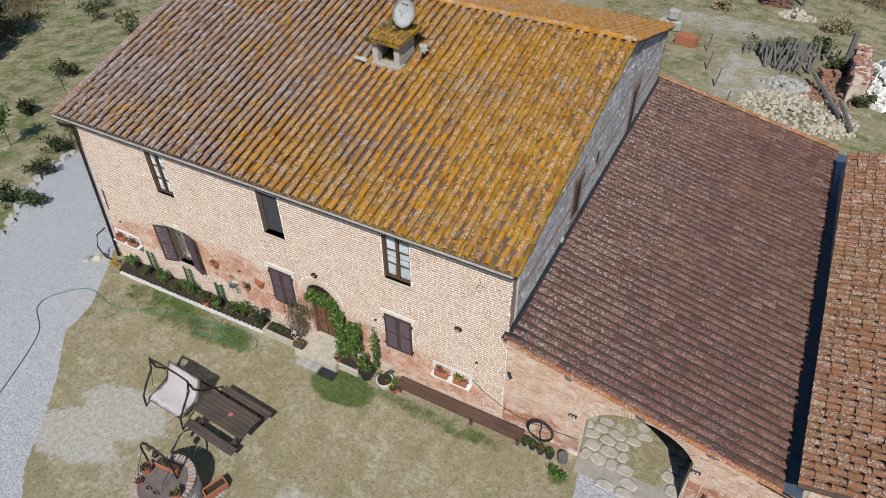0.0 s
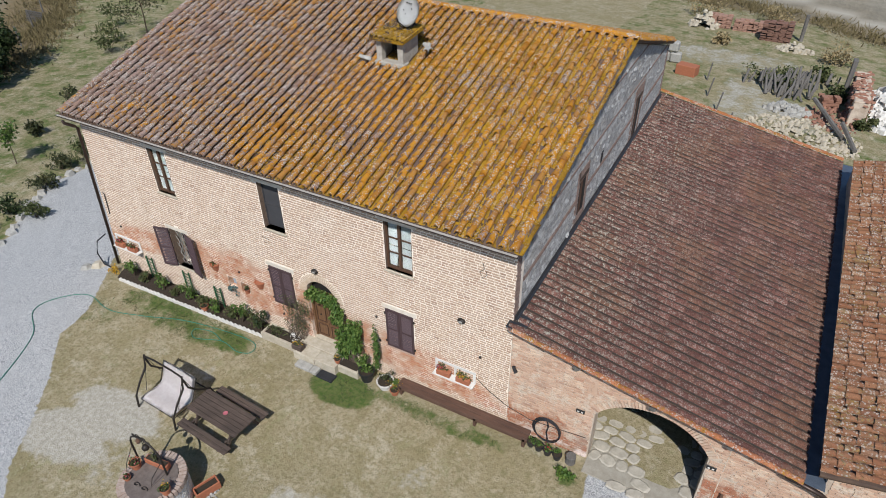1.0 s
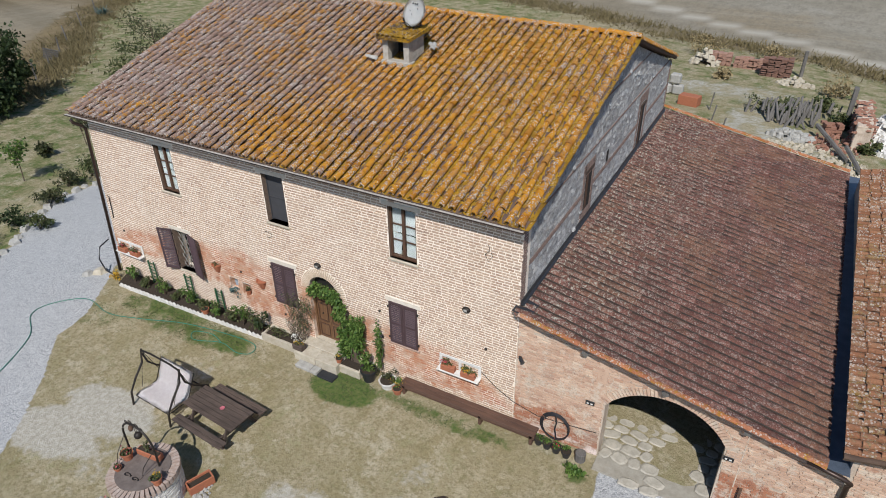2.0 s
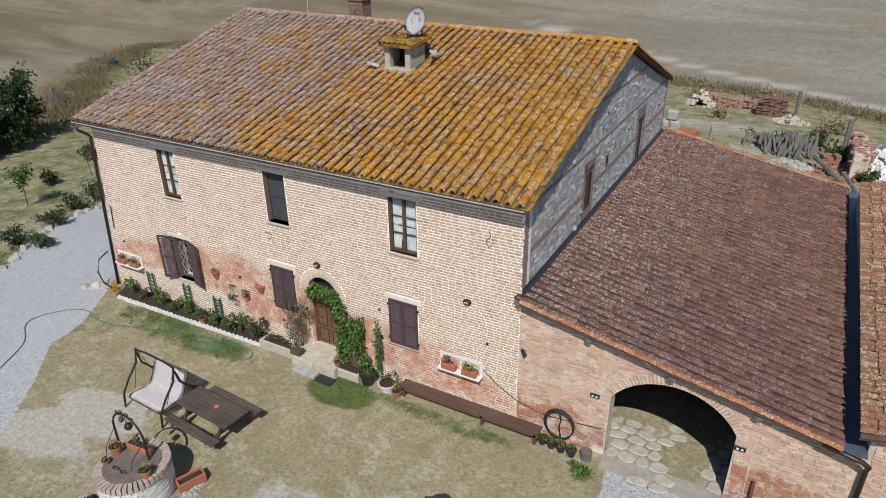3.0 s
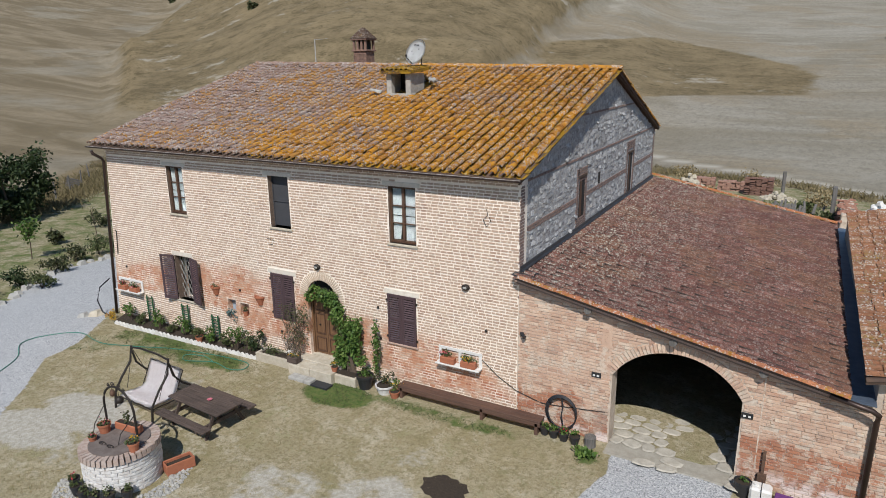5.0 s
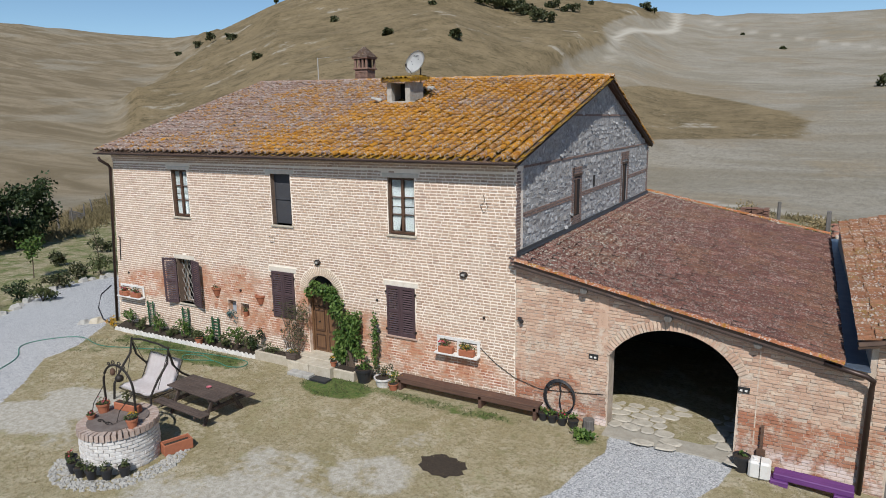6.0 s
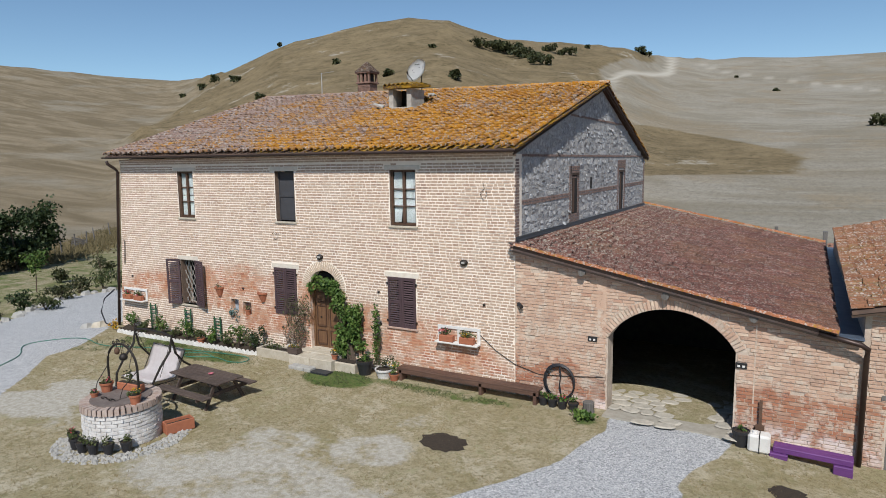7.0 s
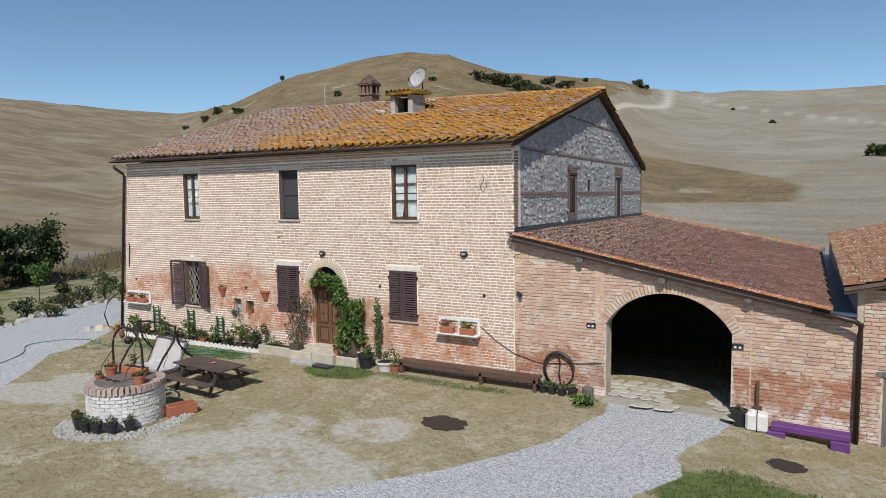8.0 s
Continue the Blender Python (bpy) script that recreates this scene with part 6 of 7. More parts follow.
part("sill", box(bmesh.new(), DOOR[0] + 6.95 + 0.01, DOOR[1] + 6.95 - 0.01, 0.01, 0.26, 0.1, 0.42), M["pale_stone"], steps)
mat = tagged(part("door_mat", box(bmesh.new(), -6.72, -6.05, -1.28, -0.93, -0.32, -0.24, 0.01), M["lead"]), "dark grey mat on the ground before the step", "mat")
wb2 = empty("wooden_planter", (-7.85, -0.72, 0.07), label="small weathered wooden planter with orange flowers", category="planter")
part("box", box(bmesh.new(), -0.22, 0.2, -0.14, 0.14, 0, 0.2, 0.01), M["grey_wood"], wb2)
part("plant", leaves(bmesh.new(), clump(g, (0, 0, 0.26), (0.22, 0.14, 0.12), 70), 0.06, g), M["shrub_leaf"], wb2)
part("flower", leaves(bmesh.new(), clump(g, (0, 0, 0.3), (0.22, 0.14, 0.1), 24), 0.05, g), M["bloom"], wb2)
trough2 = empty("stone_planter", (-5.75, -0.4, -0.3), label="stone planter holding the climbing vine", category="planter")
part("surround", box(bmesh.new(), -0.5, 0.42, -0.3, 0.32, -0.1, 0.3, 0.02), M["pale_stone"], trough2)
part("soil", box(bmesh.new(), -0.42, 0.34, -0.22, 0.24, 0.29, 0.31), M["soil"], trough2)
potted("flower_pot", (-6.2, -0.62, 0.06), 0.11, 0.17, "terracotta", "small terracotta pot with orange flowers on the step", "shrub_leaf", 0.14, 0.2, 40, "bloom", seed=14)
vine = empty("climbing_vine", (-6.0, -0.15, -0.1), label="dense green vine climbing over the door's arch", category="climbing plant")
b, spots = bmesh.new(), []
for i in range(9):
    p = [(0.25 + g.uniform(-0.2, 0.2), -0.15, 0.1), (0.1 + g.gauss(0, 0.1), -0.1, 0.9), (-0.25 + g.gauss(0, 0.08), -0.05, 1.8), (-0.5 + g.gauss(0, 0.05), 0, 2.45), (-1.05, 0.02, 2.8), (-1.5, 0.02, 2.45)][: 4 + i % 3]
    tube(b, p, [0.025, 0.02, 0.016, 0.012, 0.009, 0.006][: len(p)], 5)
part("stem", b, M["bark"], vine)
for c, r, n in (((0.08, -0.14, 0.62), (0.6, 0.34, 0.66), 1150), ((0.08, -0.14, 1.35), (0.6, 0.32, 0.6), 1150), ((-0.22, -0.1, 1.95), (0.36, 0.24, 0.46), 650), ((-0.55, -0.06, 2.45), (0.36, 0.2, 0.34), 520), ((-1.05, -0.05, 2.62), (0.44, 0.16, 0.26), 460), ((-1.5, -0.04, 2.4), (0.16, 0.12, 0.22), 110), ((0.48, -0.14, 1.2), (0.24, 0.24, 0.75), 520)):
    spots += clump(g, c, r, n, 7)
part("foliage", leaves(bmesh.new(), spots, 0.095, g), M["leaf"], vine)
big = potted("flower_pot", (-5.05, -0.52, -0.3), 0.27, 0.46, "black", "large black plastic pot with tall leafy shrub", "leaf", 0.28, 0.7, 260, None, seed=21, size=0.09)
part("plant", leaves(bmesh.new(), clump(g, (0.32, 0.25, 1.3), (0.15, 0.14, 1.0), 460, 14), 0.08, g), M["leaf"], big, "tall leafy shoot")
potted("flower_pot", (-4.3, -0.5, -0.3), 0.29, 0.3, "whitewash", "wide pale stone pot with a low dark shrub", "scrub_leaf", 0.3, 0.46, 190, None, seed=23)
potted("flower_pot", (-3.85, -0.62, -0.3), 0.16, 0.22, "terracotta", "terracotta pot with small shrub by the bench", "leaf", 0.28, 0.4, 170, "bloom", seed=24)

# fittings on the front
def wall_lamp(x, z):
    w = empty("wall_lamp", (x, 0, z), label="small oval dark bulkhead lamp on the wall", category="wall lamp", group="wall lamps")
    bb = bmesh.new()
    lathe(bb, [(0.13, 0), (0.13, 0.05), (0.1, 0.09), (0.02, 0.1)], 16)
    for v in bb.verts:
        v.co = Vector((v.co.x, -v.co.z, v.co.y * 0.72))
    part("body", bb, M["iron"], w, smooth=True)
    part("lens", box(bmesh.new(), -0.06, 0.06, -0.108, -0.09, -0.035, 0.035, 0.01), M["grey_stone"], w)


wall_lamp(-7.17, 3.36)
wall_lamp(-1.64, 3.52)
for x, z in ((-0.98, 2.29), (-4.78, 2.35), (-4.72, 1.3), (-17.35, 1.95), (-7.95, 1.25), (-9.0, 0.7), (-10.9, 1.95)):
    k = bmesh.new()
    lathe(k, [(0.045, 0), (0.045, 0.03), (0.02, 0.06)], 10)
    for v in k.verts:
        v.co = Vector((x + v.co.x, -v.co.z, z + v.co.y))
    tagged(part("wall_ring", k, M["iron"]), "small rusty iron tie ring in the brickwork", "wall ring", "iron rings in the wall")
spot = empty("spot_lamp", (0.14, 0.0, 2.42), label="small black spot lamp on the barn wall", category="wall lamp")
part("bracket", box(bmesh.new(), -0.05, 0.05, -0.06, 0.0, -0.03, 0.05), M["black"], spot)
part("head", tube(bmesh.new(), [(0.0, -0.06, 0.03), (0.13, -0.16, -0.04)], [0.05, 0.06], 10), M["black"], spot)
for x, z in ((-9.2, 4.06), (-1.0, 5.7)):
    c = empty("wall_wire", (x, -0.012, z), label="bent loose wire hanging from the wall", category="wire")
    q = [(0.0, 0, 0.2), (0.06, -0.02, 0.05), (-0.08, -0.03, -0.1), (0.02, -0.02, -0.3), (0.14, -0.02, -0.12), (0.1, -0.01, -0.02)] if x > -5 else [(-0.12, 0, 0.02), (0.0, -0.03, 0.05), (0.2, -0.03, 0.02), (0.12, -0.02, -0.16), (-0.04, -0.02, -0.16)]
    part("strand", tube(bmesh.new(), q, 0.008, 5), M["iron"], c)
cable = empty("wall_cable", (0, 0, 0), label="thin dark cable sagging along the walls", category="cable")
part("strand", tube(bmesh.new(), [(-1.1, -0.03, 1.35), (-0.6, -0.03, 0.95), (0.0, -0.03, 0.62), (0.8, -0.03, 0.42), (1.6, -0.03, 0.5), (2.6, -0.03, 0.62)], 0.011, 5), M["iron"], cable)
wirel = empty("wall_cable", (-17.75, -0.02, 3.0), label="short dark cable on the wall near the downpipe", category="cable")
part("strand", tube(bmesh.new(), [(0, 0, 0.45), (0.1, -0.02, 0.42), (0.06, -0.02, 0.1), (-0.02, -0.02, -0.55)], 0.018, 5), M["iron"], wirel)


def window_box(x0, x1, z, red, seed):
    s = empty("wall_shelf", ((x0 + x1) / 2, 0, z), label="white pallet-like wall shelf with terracotta flower boxes", category="wall shelf", group="white wall shelves")
    w = (x1 - x0) / 2
    part("shelf", box(bmesh.new(), -w, w, -0.28, -0.02, 0, 0.05, 0.008), M["white"], s)
    part("rail", box(bmesh.new(), -w, w, -0.05, -0.016, 0.42, 0.52, 0.006), M["white"], s)
    for x in (-w, -0.05, w - 0.1):
        part("stile", box(bmesh.new(), x, x + 0.1, -0.05, -0.016, 0.05, 0.42, 0.006), M["white"], s)
    g = random.Random(seed)
    for k, (cx, fl) in enumerate(((-w * 0.48, "petal"), (w * 0.48, "bloom" if red else "petal"))):
        p = empty("flower_box", ((x0 + x1) / 2 + cx, -0.17, z + 0.05), label="terracotta flower box with red flowers on the shelf", category="flower box")
        bb = bmesh.new()
        box(bb, -0.24, 0.24, -0.09, 0.09, 0, 0.2, 0.015)
        part("box", bb, M["terracotta"], p)
        part("plant", leaves(bmesh.new(), clump(g, (0, 0, 0.27), (0.27, 0.13, 0.12), 90), 0.065, g), M["shrub_leaf"], p)
        part("flower", leaves(bmesh.new(), clump(g, (0, -0.03, 0.3), (0.25, 0.13, 0.1), 40), 0.05, g), M[fl], p)


window_box(-17.95, -16.45, 0.93, False, 61)
window_box(-2.56, -1.1, 1.02, True, 62)
for x, z, pl in ((-12.15, 1.58, "shrub_leaf"), (-9.92, 1.55, None)):
    w = empty("wall_pot", (x, 0, z), label="terracotta half pot hung on the brick wall", category="wall pot", group="wall pots")
    bb = bmesh.new()
    lathe(bb, [(0.09, 0), (0.19, 0.28), (0.21, 0.28), (0.215, 0.34), (0.18, 0.34), (0.17, 0.3), (0.02, 0.3)], 16)
    for v in bb.verts:
        v.co.y = min(-0.002, v.co.y)
    part("pot", bb, M["terracotta"], w)
    if pl:
        part("plant", leaves(bmesh.new(), clump(g, (0, -0.1, 0.38), (0.14, 0.1, 0.08), 40), 0.05, g), M[pl], w)
potted("flower_pot", (-10.77, 0.04, 0.955), 0.11, 0.2, "terracotta", "terracotta pot with cactus standing in the wall niche", "shrub_leaf", 0.09, 0.2, 40, None, seed=77)
hang = empty("trailing_plant", (-11.42, -0.06, 0.75), label="grey trailing plant hanging from the blue niche", category="plant")
part("foliage", leaves(bmesh.new(), clump(g, (0, 0, 0.12), (0.26, 0.1, 0.3), 150), 0.07, g), M["agave"], hang)

# bench along the wall
bench = empty("bench", (-1.42, -0.36, -0.3), label="long brown wooden plank bench along the house wall", category="bench")
for y in (-0.2, 0.0):
    part("seat_plank", box(bmesh.new(), -2.36, 2.36, y, y + 0.19, 0.36, 0.42, 0.008), M["bench_wood"], bench)
part("apron", box(bmesh.new(), -2.36, 2.36, -0.2, -0.16, 0.25, 0.36, 0.006), M["bench_wood"], bench)
for x in (-2.28, 0.5, 2.2):
    part("leg", box(bmesh.new(), x, x + 0.09, -0.2, 0.14, -0.03, 0.355, 0.006), M["bench_wood"], bench)

# coiled pipe, pots and stump by the arch
coil = empty("pipe_coil", (1.38, -0.05, 0.33), label="black plastic pipe coiled in a ring on the barn wall", category="pipe coil")
for k in range(3):
    p = [((0.45 - 0.02 * k) * math.cos(a) + 0.02 * k, -0.02 - 0.03 * k, (0.5 - 0.015 * k) * math.sin(a)) for a in np.linspace(0, math.tau, 33)[:-1]]
    part("loop", tube(bmesh.new(), p, 0.021, 6, True), M["black"], coil)
part("tail", tube(bmesh.new(), [(0.0, -0.05, 0.5), (0.06, -0.06, 0.2), (0.02, -0.05, -0.1), (0.1, -0.05, -0.5)], 0.02, 6), M["black"], coil)
for i, x in enumerate((1.02, 1.3, 1.6, 1.92)):
    potted("flower_pot", (x, -0.36 - 0.03 * i, GZ(x, -0.4) - 0.01), 0.14, 0.24, "black", "black plastic pot with green plant below the coil", "leaf", 0.14, 0.2, 60, "petal" if i == 2 else None, "black pots by the coil", 40 + i)
stump = empty("tree_stump", (2.32, -0.36, GZ(2.3, -0.4) - 0.02), label="short pale tree stump beside the arch", category="stump")
part("log", lathe(bmesh.new(), [(0.17, 0), (0.155, 0.12), (0.16, 0.3), (0.14, 0.315), (0.01, 0.316)], 12), M["old_wood"], stump)
tuft = tagged(part("grass_tuft", leaves(bmesh.new(), clump(rng, (2.35, -0.95, -0.2), (0.35, 0.25, 0.1), 260), 0.1, rng, -0.2), M["leaf"]), "clump of green grass by the gravel", "grass", kind="stuff")

# beside the right pier
potted("flower_pot", (6.12, -0.62, GZ(6.1, -0.6)), 0.19, 0.4, "black", "tall black pot with small seedling by the arch", "leaf", 0.1, 0.18, 30, None, seed=51)
drum = empty("container", (6.52, -0.66, GZ(6.5, -0.66)), label="white plastic container standing by the barn wall", category="container")
part("body", box(bmesh.new(), -0.24, 0.24, -0.19, 0.19, 0, 0.44, 0.05), M["white"], drum)
part("cap", lathe(bmesh.new(), [(0.06, 0.44), (0.06, 0.48), (0.01, 0.485)], 12, (-0.1, 0, 0)), M["white"], drum)
part("strap", box(bmesh.new(), 0.0, 0.02, -0.196, 0.196, -0.0, 0.446), M["black"], drum)
rod = empty("iron_post", (6.5, -0.1, GZ(6.5, -0.1)), label="rusty iron post leaning on the barn wall", category="post")
part("shaft", box(bmesh.new(), -0.035, 0.035, -0.02, 0.02, -0.1, 1.05), M["rust"], rod)
part("foot", box(bmesh.new(), -0.1, 0.1, -0.03, 0.03, -0.05, 0.42), M["rust"], rod)
pal = empty("pallet_bench", (7.6, -0.62, -0.52), turn=-3, label="low purple-painted pallet wood bench by the wall", category="bench")
part("seat", box(bmesh.new(), -0.78, 0.82, -0.16, 0.2, 0.2, 0.34, 0.015), M["purple"], pal)
for x in (-0.72, 0.56):
    part("block", box(bmesh.new(), x - 0.12, x + 0.26, -0.24, 0.14, -0.05, 0.198, 0.015), M["purple"], pal)
for x, y, r, s in ((-0.3, -3.85, 0.62, 1), (7.15, -2.55, 0.4, 2)):
    bb = bmesh.new()
    g = random.Random(s)
    ring = [bb.verts.new((x + r * math.cos(a) * g.uniform(0.85, 1.15), y + r * 0.8 * math.sin(a) * g.uniform(0.85, 1.15), GZ(x, y) + 0.012)) for a in np.linspace(0, math.tau, 25)[:-1]]
    mid = [bb.verts.new((v.co.x * 0.5 + x * 0.5, v.co.y * 0.5 + y * 0.5, GZ(x, y) + 0.05)) for v in ring]
    for k in range(24):
        bb.faces.new((ring[k], ring[(k + 1) % 24], mid[(k + 1) % 24], mid[k]))
    bb.faces.new(mid)
    patch = tagged(part("ash_patch", bb, M["soil"], smooth=True), "dark patch of bare burnt soil in the lawn", "soil patch", kind="stuff")

# ---- the well ----
well = empty("well", (-7.72, -7.25, -0.38), label="round whitewashed brick well with iron arch and lid", category="well")
part("drum", lathe(bmesh.new(), [(0.9, -0.1), (0.9, 0.5), (0.88, 0.96), (0.7, 0.96), (0.7, 0.6), (0.01, 0.6)], 40), M["whitewash"], well, "whitewashed drum")
wb3 = []
g = random.Random(70)
for k in range(10):
    for i in range(22):
        a = math.tau * (i + 0.5 * (k % 2)) / 22
        wb3.append(Matrix.Translation((0.895 * math.sin(a), -0.895 * math.cos(a), 0.05 + k * 0.092)) @ Euler((0, g.gauss(0, 0.02), a)).to_matrix().to_4x4() @ Matrix.Diagonal((0.235, 0.018 * g.uniform(0.5, 1.6), 0.072, 1)))
pieces("brick", BRICK, wb3, M["whitewash"], well, 230)
rim_piece = ([(-.5, -.5, 0), (.5, -.5, 0), (.42, .5, 0), (-.42, .5, 0), (-.47, -.46, 1), (.47, -.46, 1), (.4, .46, 1), (-.4, .46, 1)], [(4, 5, 6, 7), (0, 1, 5, 4), (1, 2, 6, 5), (2, 3, 7, 6), (3, 0, 4, 7)])
rb = [Matrix.Translation((0.8 * math.sin(a), -0.8 * math.cos(a), 0.955)) @ Euler((0, 0, a)).to_matrix().to_4x4() @ Matrix.Diagonal((0.105 * g.uniform(0.9, 1.1), 0.3, 0.16 * g.uniform(0.92, 1.08), 1)) for a in np.linspace(0, math.tau, 45)[:-1]]
pieces("rim_brick", rim_piece, rb, M["well_rim"], well)
part("lid", lathe(bmesh.new(), [(0.72, 1.1), (0.72, 1.135), (0.01, 1.14)], 28), M["lid_metal"], well, "rusty round metal lid")
b = bmesh.new()
box(b, -0.22, 0.25, -0.3, 0.28, 1.14, 1.155)
part("hatch", b, M["lid_metal"], well)
for cx in (-0.18, 0.12):
    part("lid_scroll", tube(bmesh.new(), [(cx + 0.13 * (1 - 0.06 * i) * math.cos(i * 0.5), -0.36 + 0.07 * (1 - 0.06 * i) * math.sin(i * 0.5), 1.17) for i in range(14)], 0.012, 5), M["iron"], well)
arc = [(-0.88, 0.28, 1.1), (-0.88, 0.28, 1.78)] + [(-0.28 + 0.6 * -math.cos(a), 0.28, 1.78 + 0.6 * math.sin(a)) for a in np.linspace(0.1, math.pi - 0.1, 15)] + [(0.32, 0.28, 1.78), (0.32, 0.28, 1.1)]
part("arch", tube(bmesh.new(), arc, 0.03, 8), M["iron"], well, "wrought iron arch")
for sx in (-1, 1):
    for k, (x, z, r) in enumerate(((0.12, 2.42, 0.08), (0.3, 2.36, 0.06))):
        part("scroll", tube(bmesh.new(), [(-0.28 + sx * x + r * (1 - 0.06 * i) * math.cos(i * 0.55), 0.28, z + r * (1 - 0.06 * i) * math.sin(i * 0.55)) for i in range(14)], 0.013, 5), M["iron"], well)
    part("stay", tube(bmesh.new(), [(-0.28 + sx * 0.6, 0.28, 1.75), (-0.28 + sx * 0.52, -0.1, 1.4), (-0.28 + sx * 0.5, -0.2, 1.12)], 0.012, 5), M["iron"], well)
part("hook", tube(bmesh.new(), [(-0.28, 0.28, 2.4), (-0.28, 0.28, 2.1), (-0.24, 0.28, 2.05)], 0.01, 5), M["iron"], well)
for x, z, r, mt in ((-0.2, 1.95, 0.11, "iron"), (-0.45, 2.08, 0.07, "rust")):
    u = empty("hanging_pot", (-7.72 + x, -6.97, z - 0.38), label="small hanging pot under the well's arch", category="hanging pot")
    part("bowl", lathe(bmesh.new(), [(0.02, 0), (r * 0.8, 0.03), (r, 0.1), (r * 0.7, 0.17), (0.01, 0.2)], 12), M[mt], u, smooth=True)
    part("cord", tube(bmesh.new(), [(0, 0, 0.18), (0, 0, 0.42 if x > -0.3 else 0.3)], 0.008, 4), M["iron"], u)
pb = empty("flower_box", (-7.89, -6.85, 0.75), turn=6, label="long terracotta flower box on the well's rim", category="flower box")
part("box", box(bmesh.new(), -0.4, 0.4, -0.1, 0.1, 0, 0.2, 0.02), M["terracotta"], pb)
part("soil", box(bmesh.new(), -0.36, 0.36, -0.07, 0.07, 0.2, 0.205), M["soil"], pb)
part("plant", leaves(bmesh.new(), clump(g, (-0.05, 0, 0.38), (0.1, 0.08, 0.2), 36), 0.09, g), M["scrub_leaf"], pb)
potted("flower_pot", (-8.37, -7.2, 0.72), 0.16, 0.28, "terracotta", "terracotta pot with red flowers on the well", "shrub_leaf", 0.17, 0.16, 60, "petal", seed=81)
potted("flower_pot", (-6.99, -7.37, 0.72), 0.14, 0.24, "terracotta", "terracotta pot with yellow flowers on the well", "shrub_leaf", 0.18, 0.18, 60, "bloom", seed=82)
potted("flower_pot", (-8.27, -7.6, 0.72), 0.1, 0.15, "terracotta", "small terracotta pot on the well's rim", "shrub_leaf", 0.1, 0.12, 30, "petal", seed=83)
for i, a in enumerate((-36, -17, 1, 19, 38, 58)):
    q = radians(a)
    potted("flower_pot", (-7.72 + 1.12 * math.sin(q), -7.25 - 1.12 * math.cos(q), -0.27), 0.13, 0.26, "black", "black plastic pot with low plant at the well's foot", "shrub_leaf", 0.15, 0.16, 56, "petal" if i in (0,) else None, "black pots round the well", 90 + i)
tr = empty("flower_box", (-6.72, -6.4, -0.28), turn=70, label="empty terracotta trough standing on the ground", category="flower box")
bb = bmesh.new()
for q in ((-0.36, 0.36, -0.17, -0.13), (-0.36, 0.36, 0.13, 0.17), (-0.36, -0.32, -0.13, 0.13), (0.32, 0.36, -0.13, 0.13)):
    box(bb, q[0], q[1], q[2], q[3], 0, 0.28, 0.008)
part("surround", bb, M["terracotta"], tr)
part("soil", box(bmesh.new(), -0.32, 0.32, -0.13, 0.13, 0.0, 0.2), M["soil"], tr)
ROCK = ([(-.5, -.3, 0), (.1, -.5, 0), (.5, -.1, 0), (.3, .45, 0), (-.3, .45, 0), (-.35, -.2, .7), (.1, -.32, .9), (.34, 0, .75), (.15, .3, .8), (-.25, .28, .6)],
        [(5, 6, 7, 8, 9), (0, 1, 6, 5), (1, 2, 7, 6), (2, 3, 8, 7), (3, 4, 9, 8), (4, 0, 5, 9)])


def rocks(g, n, place, lo, hi):
    out = []
    for _ in range(n):
        x, y, z = place(g)
        s = g.uniform(lo, hi)
        out.append(Matrix.LocRotScale((x, y, z - 0.15 * s), Euler((g.gauss(0, 0.2), g.gauss(0, 0.2), g.uniform(0, 6.3))), (s * g.uniform(0.8, 1.3), s, s * g.uniform(0.5, 0.9))))
    return out


def ring_place(g):
    a, r = g.uniform(-1.0, 2.5), g.uniform(1.15, 1.62)
    x, y = -7.72 + r * math.sin(a), -7.25 - r * math.cos(a)
    return x, y, GZ(x, y)


ob = joined("well_pebbles", ROCK, rocks(g, 620, ring_place, 0.05, 0.12), M["grey_stone"], None)
tagged(ob, "ring of pale pebbles laid round the well", "pebbles")

# straw and green blades that stand up from the lawn
def turf(name, n, region, size, material, label, seed):
    g = random.Random(seed)
    spots = []
    while len(spots) < n:
        x, y = g.uniform(-18, 10), g.uniform(-12, -0.7)
        k = ground_kinds(x, y)
        if k[0] < 0.25 and k[2] < 0.3 + 0.3 * g.random() and (k[1] > 0.35 + 0.3 * g.random()) == region and noise.noise((x * 1.7, y * 1.7, seed)) > g.uniform(-0.6, 0.4):
            for _ in range(4):
                u, v = x + g.gauss(0, 0.04), y + g.gauss(0, 0.04)
                spots.append((u, v, GZ(u, v) - 0.005))
    return tagged(part(name, leaves(bmesh.new(), spots, size, g, -0.3, 0.16), M[material]), label, "grass", kind="stuff")


turf("dry_turf", 36000, False, 0.045, "dry_leaf", "short dry straw-coloured grass of the lawn", 7)
turf("green_turf", 16000, True, 0.055, "shrub_leaf", "short green grass near the house", 8)

# ---- swing seat and picnic table ----
swing = empty("garden_swing", (-10.15, -4.45, -0.3), turn=-3, label="garden swing seat with pale cushion and dark curved frame", category="garden swing")
for x in (-0.92, 0.92):
    part("front_leg", tube(bmesh.new(), [(x, -0.78, 0), (x, -0.72, 0.5), (x, -0.45, 0.9), (x, -0.1, 1.3), (x, 0.0, 1.78)], 0.036, 8), M["iron"], swing)
    part("back_leg", tube(bmesh.new(), [(x, 0.0, 1.6), (x, 0.08, 1.2), (x, 0.35, 0.85), (x, 0.8, 0.5), (x, 0.95, 0.0)], 0.034, 8), M["iron"], swing)
    part("hanger", tube(bmesh.new(), [(x * 0.98, 0.0, 1.7), (x * 0.86, -0.4, 0.55)], 0.01, 5), M["iron"], swing)
